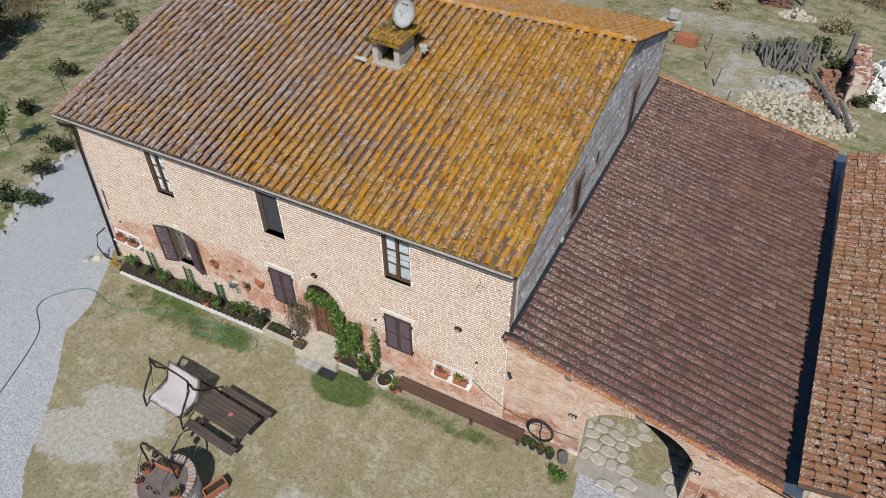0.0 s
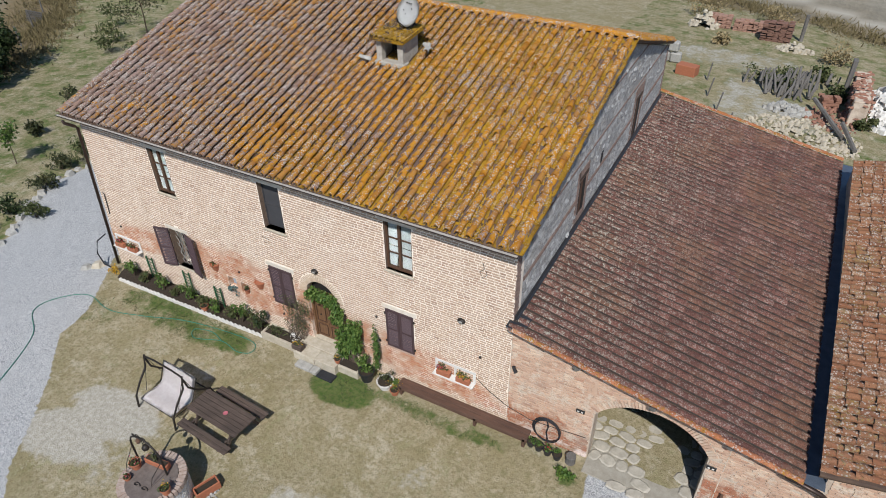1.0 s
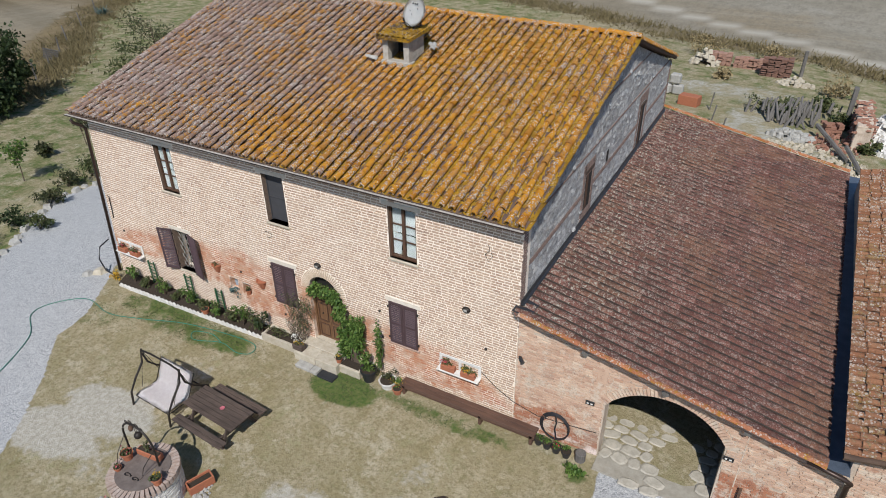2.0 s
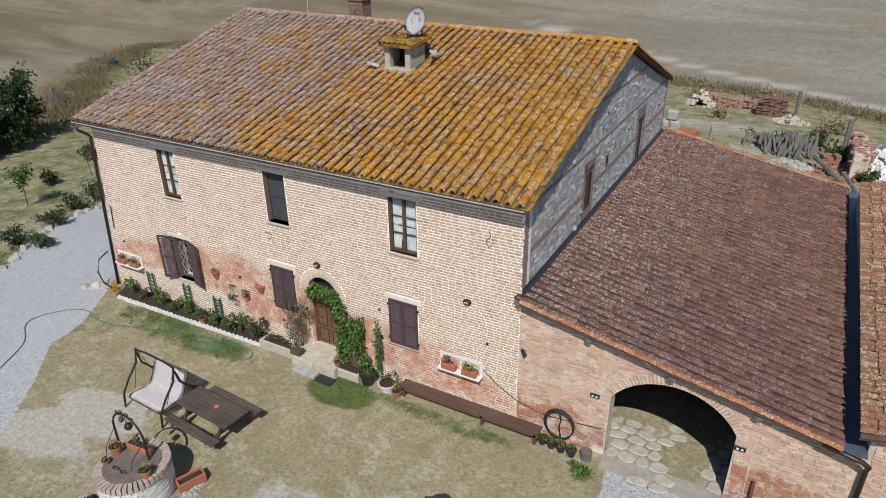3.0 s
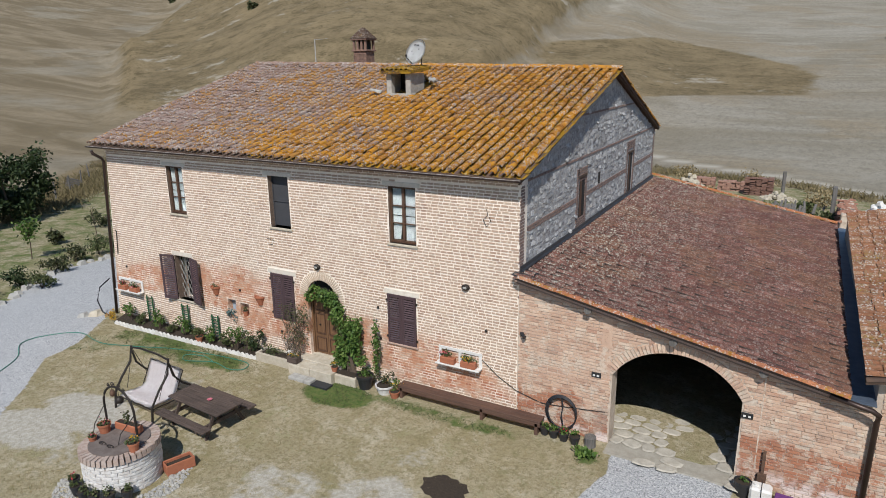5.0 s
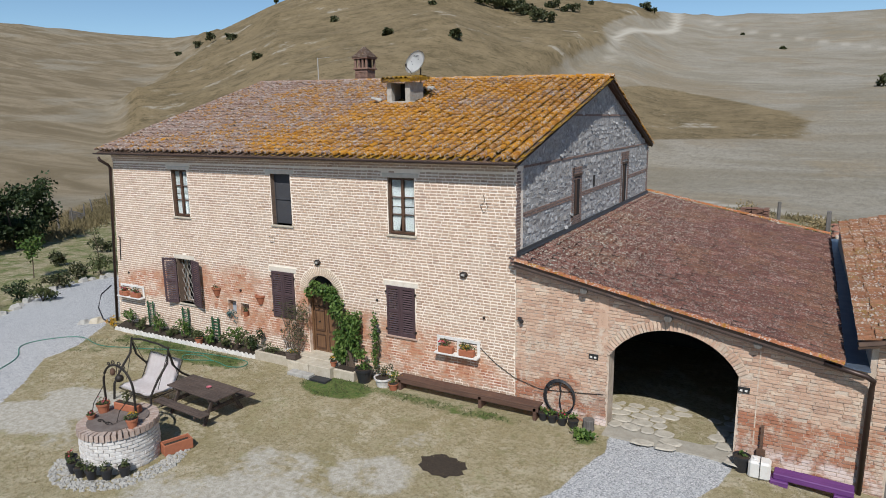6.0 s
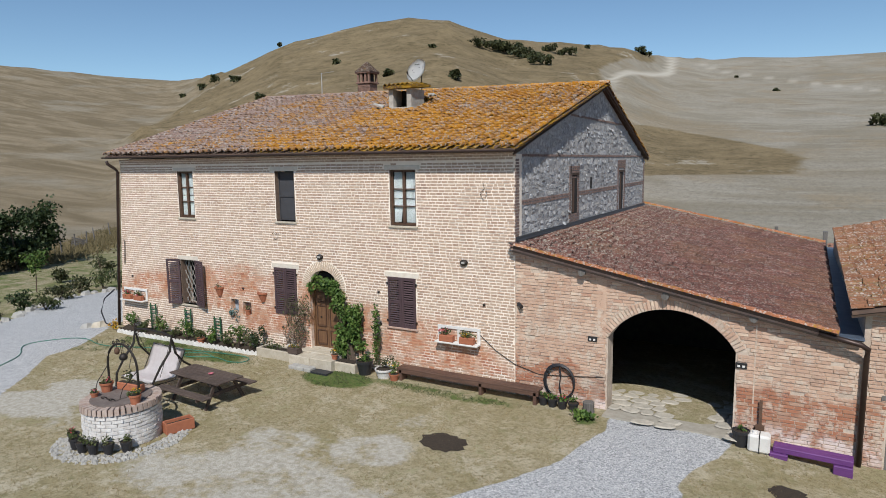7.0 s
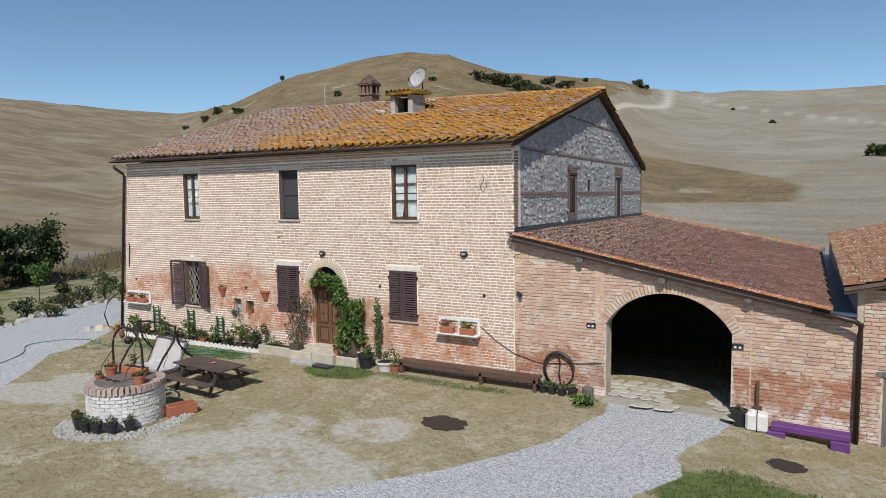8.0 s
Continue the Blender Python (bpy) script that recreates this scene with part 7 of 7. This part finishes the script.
    part("hanger", tube(bmesh.new(), [(x * 0.98, 0.0, 1.7), (x * 0.86, 0.3, 0.8)], 0.01, 5), M["iron"], swing)
part("top_bar", tube(bmesh.new(), [(-0.92, 0, 1.72), (-0.45, 0, 1.79), (0.45, 0, 1.79), (0.92, 0, 1.72)], 0.032, 8), M["iron"], swing)
part("foot_bar", tube(bmesh.new(), [(-0.92, 0.95, 0.04), (0.92, 0.95, 0.04)], 0.025, 8), M["iron"], swing)
bb = bmesh.new()
prof = [(-0.68, 0.42), (-0.5, 0.46), (-0.2, 0.42), (0.08, 0.42), (0.2, 0.52), (0.32, 0.78), (0.45, 1.08), (0.5, 1.2)]
cols = []
for i in range(13):
    x = -0.78 + 1.56 * i / 12
    cols.append([bb.verts.new((x, y, z + 0.012 * math.sin(i * 1.7 + j * 1.3))) for j, (y, z) in enumerate(prof)])
for u, v in zip(cols, cols[1:]):
    for j in range(len(prof) - 1):
        bb.faces.new((u[j], v[j], v[j + 1], u[j + 1]))
bmesh.ops.solidify(bb, geom=bb.faces[:], thickness=0.07)
part("cushion", bb, M["cushion"], swing, "pale pinkish-white padded cushion", True)
part("seat_frame", tube(bmesh.new(), [(-0.8, -0.66, 0.36), (0.8, -0.66, 0.36), (0.8, 0.08, 0.34), (0.8, 0.5, 1.16), (-0.8, 0.5, 1.16), (-0.8, 0.08, 0.34)], 0.018, 6, True), M["iron"], swing)

table = empty("picnic_table", (-7.95, -4.42, -0.3), turn=-4, label="weathered dark wooden picnic table with attached benches", category="picnic table")
for i in range(6):
    y = -0.46 + i * 0.155
    part("top_plank", box(bmesh.new(), -1.1 + rng.gauss(0, 0.01), 1.1 + rng.gauss(0, 0.01), y, y + 0.142, 0.7, 0.745, 0.006), M["grey_wood"], table)
for s in (-1, 1):
    for k in range(2):
        y = s * (0.72 + 0.155 * k) - 0.07
        part("bench_plank", box(bmesh.new(), -1.08, 1.1, y, y + 0.142, 0.4, 0.442, 0.006), M["grey_wood"], table)
for x in (-0.75, 0.75):
    part("cross_beam", box(bmesh.new(), x - 0.03, x + 0.03, -0.92, 0.92, 0.3, 0.398), M["grey_wood"], table)
    part("top_beam", box(bmesh.new(), x - 0.03, x + 0.03, -0.42, 0.42, 0.61, 0.698), M["grey_wood"], table)
    for s in (-1, 1):
        part("leg", box(bmesh.new(), x + 0.035, x + 0.085, -0.045, 0.045, 0, 0.78, 0, Matrix.Translation((0, s * 0.66, 0)) @ Euler((s * 0.48, 0, 0)).to_matrix().to_4x4()), M["grey_wood"], table)
    part("brace", box(bmesh.new(), -0.03, 0.03, -0.03, 0.03, 0, 0.72, 0, Matrix.Translation((x * 0.95, 0, 0.34)) @ Euler((0, -1.05 if x > 0 else 1.05, 0)).to_matrix().to_4x4()), M["grey_wood"], table)
pot = empty("ashtray", (-7.75, -4.4, 0.445), label="small red dish on the picnic table", category="dish")
part("bowl", lathe(bmesh.new(), [(0.05, 0), (0.08, 0.04), (0.07, 0.04), (0.04, 0.015), (0.01, 0.015)], 12), M["petal"], pot)

# green hose over the grass
HOSE = [(-15.5, -8.6), (-16.09, -7.34), (-16.81, -5.84), (-17.57, -4.64), (-18.7, -3.9), (-18.75, -3.1), (-17.74, -2.15), (-16.2, -2.35), (-14.68, -1.97), (-13.08, -1.4), (-11.31, -1.1), (-9.8, -1.05), (-9.52, -1.49), (-10.03, -1.7), (-10.9, -1.55), (-11.95, -1.9), (-12.31, -1.55), (-11.6, -1.35), (-10.86, -1.57)]
pts = []
for i in range(len(HOSE) - 1):
    p0, p1, p2, p3 = (Vector(HOSE[max(0, min(len(HOSE) - 1, i + k))]) for k in (-1, 0, 1, 2))
    for t in np.linspace(0, 1, 7)[:-1]:
        q = 0.5 * (2 * p1 + (p2 - p0) * t + (2 * p0 - 5 * p1 + 4 * p2 - p3) * t * t + (3 * p1 - p0 - 3 * p2 + p3) * t ** 3)
        pts.append((q.x, q.y, GZ(q.x, q.y) + 0.025))
hose = empty("garden_hose", label="thin green garden hose lying across gravel and grass", category="hose")
part("tube", tube(bmesh.new(), pts, 0.015, 6), M["hose_green"], hose)
loop = empty("pipe_coil", (-18.55, -0.25, 0.0), label="black pipe bent in a loop beside the downpipe", category="pipe")
part("tube", tube(bmesh.new(), [(0.1, 0.1, 1.3), (-0.35, -0.1, 0.9), (-0.42, -0.25, 0.35), (-0.1, -0.3, -0.1), (0.25, -0.2, -0.25)], 0.03, 7), M["black"], loop)
for p, s, mt in (((-19.0, -0.6, -0.3), 0.5, "pale_stone"), ((-19.35, -0.95, -0.3), 0.4, "grey_stone")):
    r = tagged(linked("boulder", mesh_of("boulder", ROCK[0], ROCK[1], M[mt]), None, pose(*p, 0, 0, 40) @ Matrix.Diagonal((s * 1.3, s, s * 0.6, 1))), "rounded stone at the corner of the house", "boulder")

# ---- the drive's border and the garden beyond ----
g = random.Random(140)
k = 0
for (ax, ay), (bx, by) in zip(BORDER[1:], BORDER[2:8]):
    n = max(2, int(math.hypot(bx - ax, by - ay) / 0.55))
    for i in range(n):
        t = (i + g.uniform(-0.2, 0.2)) / n
        x, y = ax + (bx - ax) * t + g.gauss(0, 0.1), ay + (by - ay) * t
        s = g.uniform(0.3, 0.6)
        ob = linked("border_stone", mesh_of("border_stone", ROCK[0], ROCK[1], M["grey_stone"]) if k == 0 else stone_mesh, None, pose(x, y, GZ(x, y) - 0.06, g.gauss(0, 8), g.gauss(0, 8), g.uniform(0, 360)) @ Matrix.Diagonal((s * 1.2, s, s * 0.6, 1)))
        if k == 0:
            stone_mesh = ob.data
        k += 1
        tagged(ob, "rough pale stone edging the gravel drive", "stone", "stones along the drive")
for i, (x, y, r, h, lf) in enumerate(((-25.4, 0.7, 0.75, 0.4, "shrub_leaf"), (-26.8, 0.4, 0.8, 0.45, "dark_leaf"), (-27.6, 2.6, 0.8, 0.5, "scrub_leaf"), (-29.0, 4.6, 0.9, 0.5, "scrub_leaf"), (-29.2, 6.2, 1.0, 0.6, "shrub_leaf"), (-28.6, 7.6, 1.0, 0.6, "shrub_leaf"), (-26.0, -1.6, 0.8, 0.4, "scrub_leaf"), (-25.6, -3.6, 0.9, 0.5, "dark_leaf"), (-27.4, -2.2, 0.9, 0.5, "dark_leaf"), (-28.4, 9.5, 1.0, 0.6, "scrub_leaf"), (-24.9, -5.6, 0.8, 0.5, "shrub_leaf"))):
    bush((x, y, GZ(x, y)), (r, r * 0.9, h), 520, lf, "low bushy shrub beside the stone border", 150 + i, 0.13, group="shrubs along the drive")
tree((-32.1, 3.9, GZ(-32.1, 3.9)), 2.5, 0.75, 420, "leaf", "young leafy tree on a thin trunk in the lawn", 171, 0.17, 0.035, 0.5)
tree((-34.5, 9.5, GZ(-34.5, 9.5)), 2.3, 0.4, 60, "scrub_leaf", "thin nearly bare sapling in the lawn", 172, 0.12, 0.03, 0.4)
tree((-36.5, 1.5, GZ(-36.5, 1.5)), 2.2, 0.7, 240, "scrub_leaf", "small young tree in the lawn", 173, 0.16, 0.035, 0.5)
tree((-47.5, 26.0, GZ(-47.5, 26.0)), 5.6, 2.6, 1500, "scrub_leaf", "loose grey-green tree with several bare limbs", 174, 0.16, 0.07, 0.3)
for i, (x, y, h) in enumerate(((-49.0, 13.4, 5.2), (-46.2, 10.2, 4.4), (-44.5, 6.5, 4.0), (-56.5, 10.0, 5.4), (-50.0, 2.5, 5.2), (-61, 12, 5))):
    tree((x, y, GZ(x, y)), h, h * 0.38, 3200, "dark_leaf", "dense dark green tree at the garden's edge", 180 + i, 0.28, 0.12, 0.08)
for i, (x, y, h) in enumerate(((-35, 7, 0.5), (-38, 12, 0.6), (-36, 14, 0.45), (-41, 20, 0.9), (-46, 21, 1.0), (-49, 23, 1.0), (-53, 27, 1.1))):
    bush((x, y, GZ(x, y)), (h * 1.4, h * 1.3, h), 300, "scrub_leaf" if i < 3 else "shrub_leaf", "wild scrubby bush in the lawn", 190 + i, 0.2, group="scrub in the garden")
ag = empty("agave", (-80.0, 43.5, GZ(-80, 43.5)), label="blue-green spiky agave-like shrub", category="shrub")
bb = bmesh.new()
for i in range(60):
    a, e = g.uniform(0, math.tau), g.uniform(0.3, 1.3)
    d = Vector((math.cos(a) * math.cos(e), math.sin(a) * math.cos(e), math.sin(e))) * g.uniform(1.2, 1.9)
    s = d.cross(Vector((0, 0, 1))).normalized() * 0.09
    v = [bb.verts.new(q) for q in (s, d * 0.6 + s * 0.8, d, d * 0.6 - s * 0.8, -s)]
    bb.faces.new(v)
part("foliage", bb, M["agave"], ag)
fence_pts = [(-41.5, -4), (-44, 2), (-46.5, 7), (-50.5, 12.5), (-54.6, 18.5), (-59, 22.5), (-63.5, 26.5), (-69, 31), (-75, 37), (-82, 44), (-88, 51)]
fence = empty("wire_fence", label="old fence of leaning wooden posts and wire", category="fence")
tops = []
for x, y in fence_pts:
    z = GZ(x, y)
    lx, ly = g.gauss(0, 0.08), g.gauss(0, 0.08)
    part("post", tube(bmesh.new(), [(x, y, z - 0.2), (x + lx, y + ly, z + 1.9)], [0.1, 0.08], 6), M["old_wood"], fence)
    tops.append((x + lx * 0.7, y + ly * 0.7, z + 1.4))
part("wire", tube(bmesh.new(), tops, 0.012, 4), M["iron"], fence)
pal2 = empty("pallet", (-62.0, 24.5, GZ(-62.0, 24.5)), turn=45, label="grey wooden pallet leaning on the fence", category="pallet")
for i in range(6):
    part("board", box(bmesh.new(), -0.7, 0.7, -0.03, 0.03, 0.1 + i * 0.24, 0.26 + i * 0.24, 0, Euler((0.4, 0.3, 0)).to_matrix().to_4x4()), M["old_wood"], pal2)

# ---- the yard behind the barn ----
def heap(name, at, rx, ry, h, n, lo, hi, material, label, seed):
    g = random.Random(seed)

    def place(g):
        a, q = g.uniform(0, math.tau), math.sqrt(g.random())
        x, y = at[0] + rx * q * math.cos(a), at[1] + ry * q * math.sin(a)
        return x, y, GZ(x, y) + h * (1 - q) * g.uniform(0.6, 1.0)
    ob = joined(name, ROCK, rocks(g, n, place, lo, hi), M[material], None)
    return tagged(ob, label, "rubble")


def stack(name, at, nx, ny, nz, size, material, label, seed, turn=0.0):
    """A pile of bricks or tiles, laid in rough rows."""
    g = random.Random(seed)
    s = empty(name, (at[0], at[1], GZ(at[0], at[1])), turn, label=label, category="brick pile")
    ps = []
    for k in range(nz):
        for i in range(nx):
            for j in range(ny):
                if g.random() < 0.12 + 0.5 * max(0, k - nz + 3) / 3:
                    continue
                ps.append(Matrix.LocRotScale(((i - nx / 2) * size[0] + g.gauss(0, 0.03), (j - ny / 2) * size[1] + g.gauss(0, 0.03), (k + 0.5) * size[2]), Euler((0, 0, g.gauss(0, 0.12))), (size[0] * 0.9, size[1] * 0.9, size[2] * 0.86)))
    cube = ([(x, y, z) for z in (-.5, .5) for x, y in ((-.5, -.5), (.5, -.5), (.5, .5), (-.5, .5))], [(4, 5, 6, 7), (0, 1, 5, 4), (1, 2, 6, 5), (2, 3, 7, 6), (3, 0, 4, 7)])
    pieces("brick", cube, ps, M[material], s, 120)


stack("brick_stack", (3.4, 51.8), 5, 4, 17, (0.5, 0.3, 0.1), "brown_brick_pile", "stack of dark brown roof tiles in the yard", 201)
stack("brick_stack", (1.0, 54.0), 7, 3, 7, (0.42, 0.35, 0.14), "pink_brick_pile", "low stack of pinkish bricks in the yard", 202)
stack("brick_stack", (-1.8, 54.2), 5, 3, 9, (0.42, 0.35, 0.13), "pink_brick_pile", "stack of red bricks in the yard", 203)
stack("brick_stack", (8.1, 36.5), 3, 3, 4, (0.4, 0.3, 0.2), "red_brick_pile", "small heap of red bricks", 204, 20)
heap("stone_heap", (-3.3, 53.5), 1.4, 1.2, 1.5, 70, 0.3, 0.6, "pale_stone", "heap of pale rubble stones behind the barn", 205)
heap("stone_heap", (5.6, 33.4), 1.4, 0.9, 0.6, 70, 0.25, 0.55, "grey_stone", "heap of grey building stones behind the barn", 206)
heap("stone_heap", (6.6, 29.8), 3.6, 2.8, 0.2, 420, 0.1, 0.34, "pale_stone", "scattered pale rubble on the yard", 207)
heap("stone_heap", (8.4, 33.8), 2.0, 2.2, 0.4, 130, 0.12, 0.34, "red_brick_pile", "broken red bricks strewn on the yard", 208)
heap("stone_heap", (5.0, 49.0), 1.6, 0.8, 0.7, 60, 0.25, 0.5, "pale_stone", "low heap of pale stones", 209)
for i, (cx, cy, n, ln, lab) in enumerate(((5.6, 36.6, 26, 2.0, "heap of short grey weathered timbers"), (3.8, 38.2, 18, 1.6, "loose heap of grey branches and posts"), (6.0, 39.5, 20, 1.8, "pile of old grey roof beams"))):
    w = empty("timber_pile", (cx, cy, GZ(cx, cy)), label=lab + " in the yard", category="timber pile")
    for k in range(n):
        a, e = g.gauss(1.5, 0.4), g.uniform(0.45, 1.25)
        d = Vector((math.cos(a) * math.cos(e), math.sin(a) * math.cos(e), math.sin(e))) * ln * g.uniform(0.5, 0.9) * 0.5
        c = Vector((g.gauss(0, 0.8), g.gauss(0, 0.45), 0.25 + 0.5 * g.random()))
        part("timber", tube(bmesh.new(), [c - d, c + d], [g.uniform(0.07, 0.13), g.uniform(0.05, 0.1)], 6), M["old_wood"], w)
    bush((cx - 0.8, cy + 0.9, GZ(cx, cy)), (1.3, 0.8, 0.5), 260, "shrub_leaf", "weeds growing round the timber pile", 230 + i, 0.18)
for p, q in (((7.0, 35.0), (9.0, 30.4)), ((8.8, 31.6), (9.7, 28.8))):
    w = empty("beam", label="long grey beam lying on the rubble", category="beam")
    part("log", tube(bmesh.new(), [(p[0], p[1], GZ(*p) + 0.75), (q[0], q[1], GZ(*q) + 0.25)], 0.14, 6), M["old_wood"], w)
for i, (x, y) in enumerate(((0.4, 33.6), (1.4, 31.0), (2.5, 27.6), (-0.2, 37))):
    w = empty("fence_post", (x, y, GZ(x, y)), label="single thin leaning wooden post", category="post", group="posts in the yard")
    part("shaft", tube(bmesh.new(), [(0, 0, -0.2), (g.gauss(0.15, 0.08), 0, 1.35)], 0.055, 6), M["old_wood"], w)
w = empty("fence_post", (5.2, 52.6, GZ(5.2, 52.6)), label="stout grey wooden post by the brick stack", category="post")
part("shaft", tube(bmesh.new(), [(0, 0, -0.2), (0, 0, 2.3)], 0.16, 7), M["old_wood"], w)
bx = empty("rusty_box", (-1.8, 37.6, GZ(-1.8, 37.6)), turn=-12, label="rusty red metal sheet box on the grass", category="box")
part("body", box(bmesh.new(), -0.75, 0.75, -0.45, 0.45, 0.0, 0.75, 0.03), M["terracotta"], bx)
for dx, dz in ((0, 0), (-0.9, 0), (-0.3, 0.85)):
    ob = empty("white_sack", (-3.2 + dx, 40.2, GZ(-3.2, 40) + dz), label="dusty grey-white sack standing in the yard", category="sack")
    part("bag", box(bmesh.new(), -0.42, 0.42, -0.32, 0.32, 0, 0.8, 0.12, pose(0, 0, 0, 0, 0, 30 * dx)), M["grey_stone"], ob)
ruin = empty("ruined_wall", (9.6, 38.5, GZ(9.6, 38.5)), label="ruined pier of brick and pale stones", category="wall")
part("core", box(bmesh.new(), -0.45, 0.5, -5.0, 1.0, -0.3, 1.9, 0.05), M["barn_mortar"], ruin)
bl = [Matrix.LocRotScale((g.uniform(-0.5, 0.6), g.uniform(-5.0, 1.0), g.uniform(0.1, 2.0)), Euler((g.gauss(0, 0.1), g.gauss(0, 0.1), g.gauss(0, 0.2))), (0.36, 0.26, 0.13)) for _ in range(520)]
pieces("brick", ROCK, bl, M["red_brick_pile"], ruin, 120)
part("board", box(bmesh.new(), -0.9, -0.62, -0.3, 0.5, -0.2, 2.9), M["old_wood"], ruin)
heap("stone_heap", (11.6, 37.5), 1.6, 4.5, 2.3, 420, 0.3, 0.6, "white", "high heap of whitish building stones", 210)
for i, (x, y, r) in enumerate(((8.6, 38.0, 1.0), (7.6, 41.5, 1.2), (10.2, 33.5, 0.9), (3.0, 57.5, 1.8), (-4.0, 58, 2.0), (8.5, 47, 1.6), (-1.0, 48, 0.9))):
    bush((x, y, GZ(x, y)), (r, r * 0.8, r * 0.5), 420, "shrub_leaf" if i < 3 else "dry_leaf", "weeds and tall grass in the yard", 240 + i, 0.22, group="weeds in the yard")

# tall dry grass along the field's edge
spots = []
for _ in range(34000):
    k = g.uniform(0, len(FIELD_EDGE) - 6.001) + 3
    (ax, ay), (bx, by) = FIELD_EDGE[int(k)], FIELD_EDGE[int(k) + 1]
    x, y = ax + (bx - ax) * (k % 1) + g.gauss(0, 1.3), ay + (by - ay) * (k % 1) + g.gauss(0.5, 1.6)
    if noise.noise((x * 0.3, y * 0.3, 2)) > g.uniform(-0.5, 0.35):
        spots.append((x, y, GZ(x, y) + g.uniform(0, 0.25)))
tagged(part("dry_grass", leaves(bmesh.new(), spots, 0.42, g, -0.7, 0.09), M["weed_leaf"]), "tall dry grass along the edge of the fields", "dry grass", kind="stuff")


# ---- far scrub on the hill ----
def on_hill(az, el):
    """Where a line of sight from the yard meets the hill."""
    a, t = radians(az), math.tan(radians(el))
    for r in np.arange(90, 900, 2.5):
        x, y = EYE[0] - r * math.sin(a), EYE[1] + r * math.cos(a)
        if ground_z(x, y) >= EYE[2] + r * t:
            return x, y
    return x, y


SCRUB = [(25.9, 9.8, 3.0, 4), (25.0, 9.6, 3.2, 5), (24.0, 9.4, 3.2, 5), (23.2, 9.3, 3.4, 6), (22.4, 9.0, 3.2, 5), (21.7, 8.8, 3.0, 5), (20.8, 8.3, 3.0, 4), (20.0, 9.3, 2.6, 4), (18.6, 8.9, 2.8, 4), (12.5, 8.85, 2.4, 3), (12.0, 8.6, 2.0, 2), (47.8, 6.9, 2.4, 3), (49.1, 6.3, 2.2, 3), (46.4, 6.9, 2.2, 2), (42.9, 9.85, 1.4, 1), (50.4, 5.6, 1.8, 2), (-4.9, 2.4, 2.6, 5), (-6.0, 2.2, 2.4, 4), (38, 8.6, 1.4, 1), (30, 9.8, 1.5, 1), (34, 7.6, 1.4, 1), (16.7, 9.4, 1.4, 2), (44.5, 5.6, 1.4, 2), (28, 7.4, 1.3, 2), (2.0, 5.2, 1.2, 1), (5, 6.4, 0.9, 1)]
for i, (az, el, r, k) in enumerate(SCRUB):
    r *= 1.7
    x, y = on_hill(az, el)
    s = []
    for _ in range(k):
        s += clump(g, (g.gauss(0, r * 0.7), g.gauss(0, r * 0.7), r * 0.5), (r * 0.8, r * 0.8, r * 0.55), 150, 5)
    ob = empty("hill_bush", (x, y, GZ(x, y) - 0.3), label="dark green scrub bush on the dry hillside", category="bush", group="scrub on the hill")
    part("foliage", leaves(bmesh.new(), s, 1.5, g), M["scrub_leaf"], ob)


# ---- pieces of walls, roofs and floors ----
pieces("brick", BRICK, front_bricks, M["brick"], front, 300, key=lambda m: (m.translation.x + 1.2) ** 2 + (m.translation.z - 3.4) ** 2)
pieces("arch_brick", BRICK, arch_bricks, M["arch_brick"], front)
pieces("stone", STONE, stones, M["stone"], gable_wall, 300, key=lambda m: m.translation.y)
pieces("band_brick", BRICK, bands, M["band_brick"], gable_wall, 150, key=lambda m: m.translation.y)
pieces("roof_tile", cover, front_cover, M["tile"], roof, 300, key=lambda m: m.translation.y - 0.25 * m.translation.x, rest="front_tiles")
# darkened pans carry the gaps' shade and dirt in their colour
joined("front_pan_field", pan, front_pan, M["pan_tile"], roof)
joined("back_tiles", cover, back_cover + back_pan, M["tile"], roof)
pieces("ridge_tile", cover, ridge_caps, M["tile"], roof)
pieces("verge_tile", cover, verge, M["tile"], roof)
pieces("brick", BRICK, barn_bricks, M["barn_brick"], barn_front, 300, key=lambda m: abs(m.translation.x - 6.8) + abs(m.translation.z - 1))
pieces("roof_tile", rolled, barn_tiles, M["barn_tile"], barn_roof, 300, key=lambda m: m.translation.y)
CUBE = ([(x, y, z) for z in (-.5, .5) for x, y in ((-.5, -.5), (.5, -.5), (.5, .5), (-.5, .5))], [(4, 5, 6, 7), (0, 1, 5, 4), (1, 2, 6, 5), (2, 3, 7, 6), (3, 0, 4, 7)])
pieces("groove_moss", CUBE, grooves, M["moss_and_shade"], barn_roof)
pieces("verge_tile", cover, front_verge, M["verge_tile"], barn_roof)
pieces("cobble", STONE, cob, M["cobble"], floor_ob)
pieces("brick", BRICK, shed_bricks, M["barn_brick"], shed_front, 300, key=lambda m: m.translation.x)
pieces("roof_tile", cover, shed_cover, M["shed_tile"], shed_roof, 300, key=lambda m: m.translation.x + m.translation.y)
joined("roof_pan_field", pan, shed_pan, M["shed_tile"], shed_roof)
pieces("cornice_brick", CUBE, cornice_bricks, M["brick"], farmhouse)
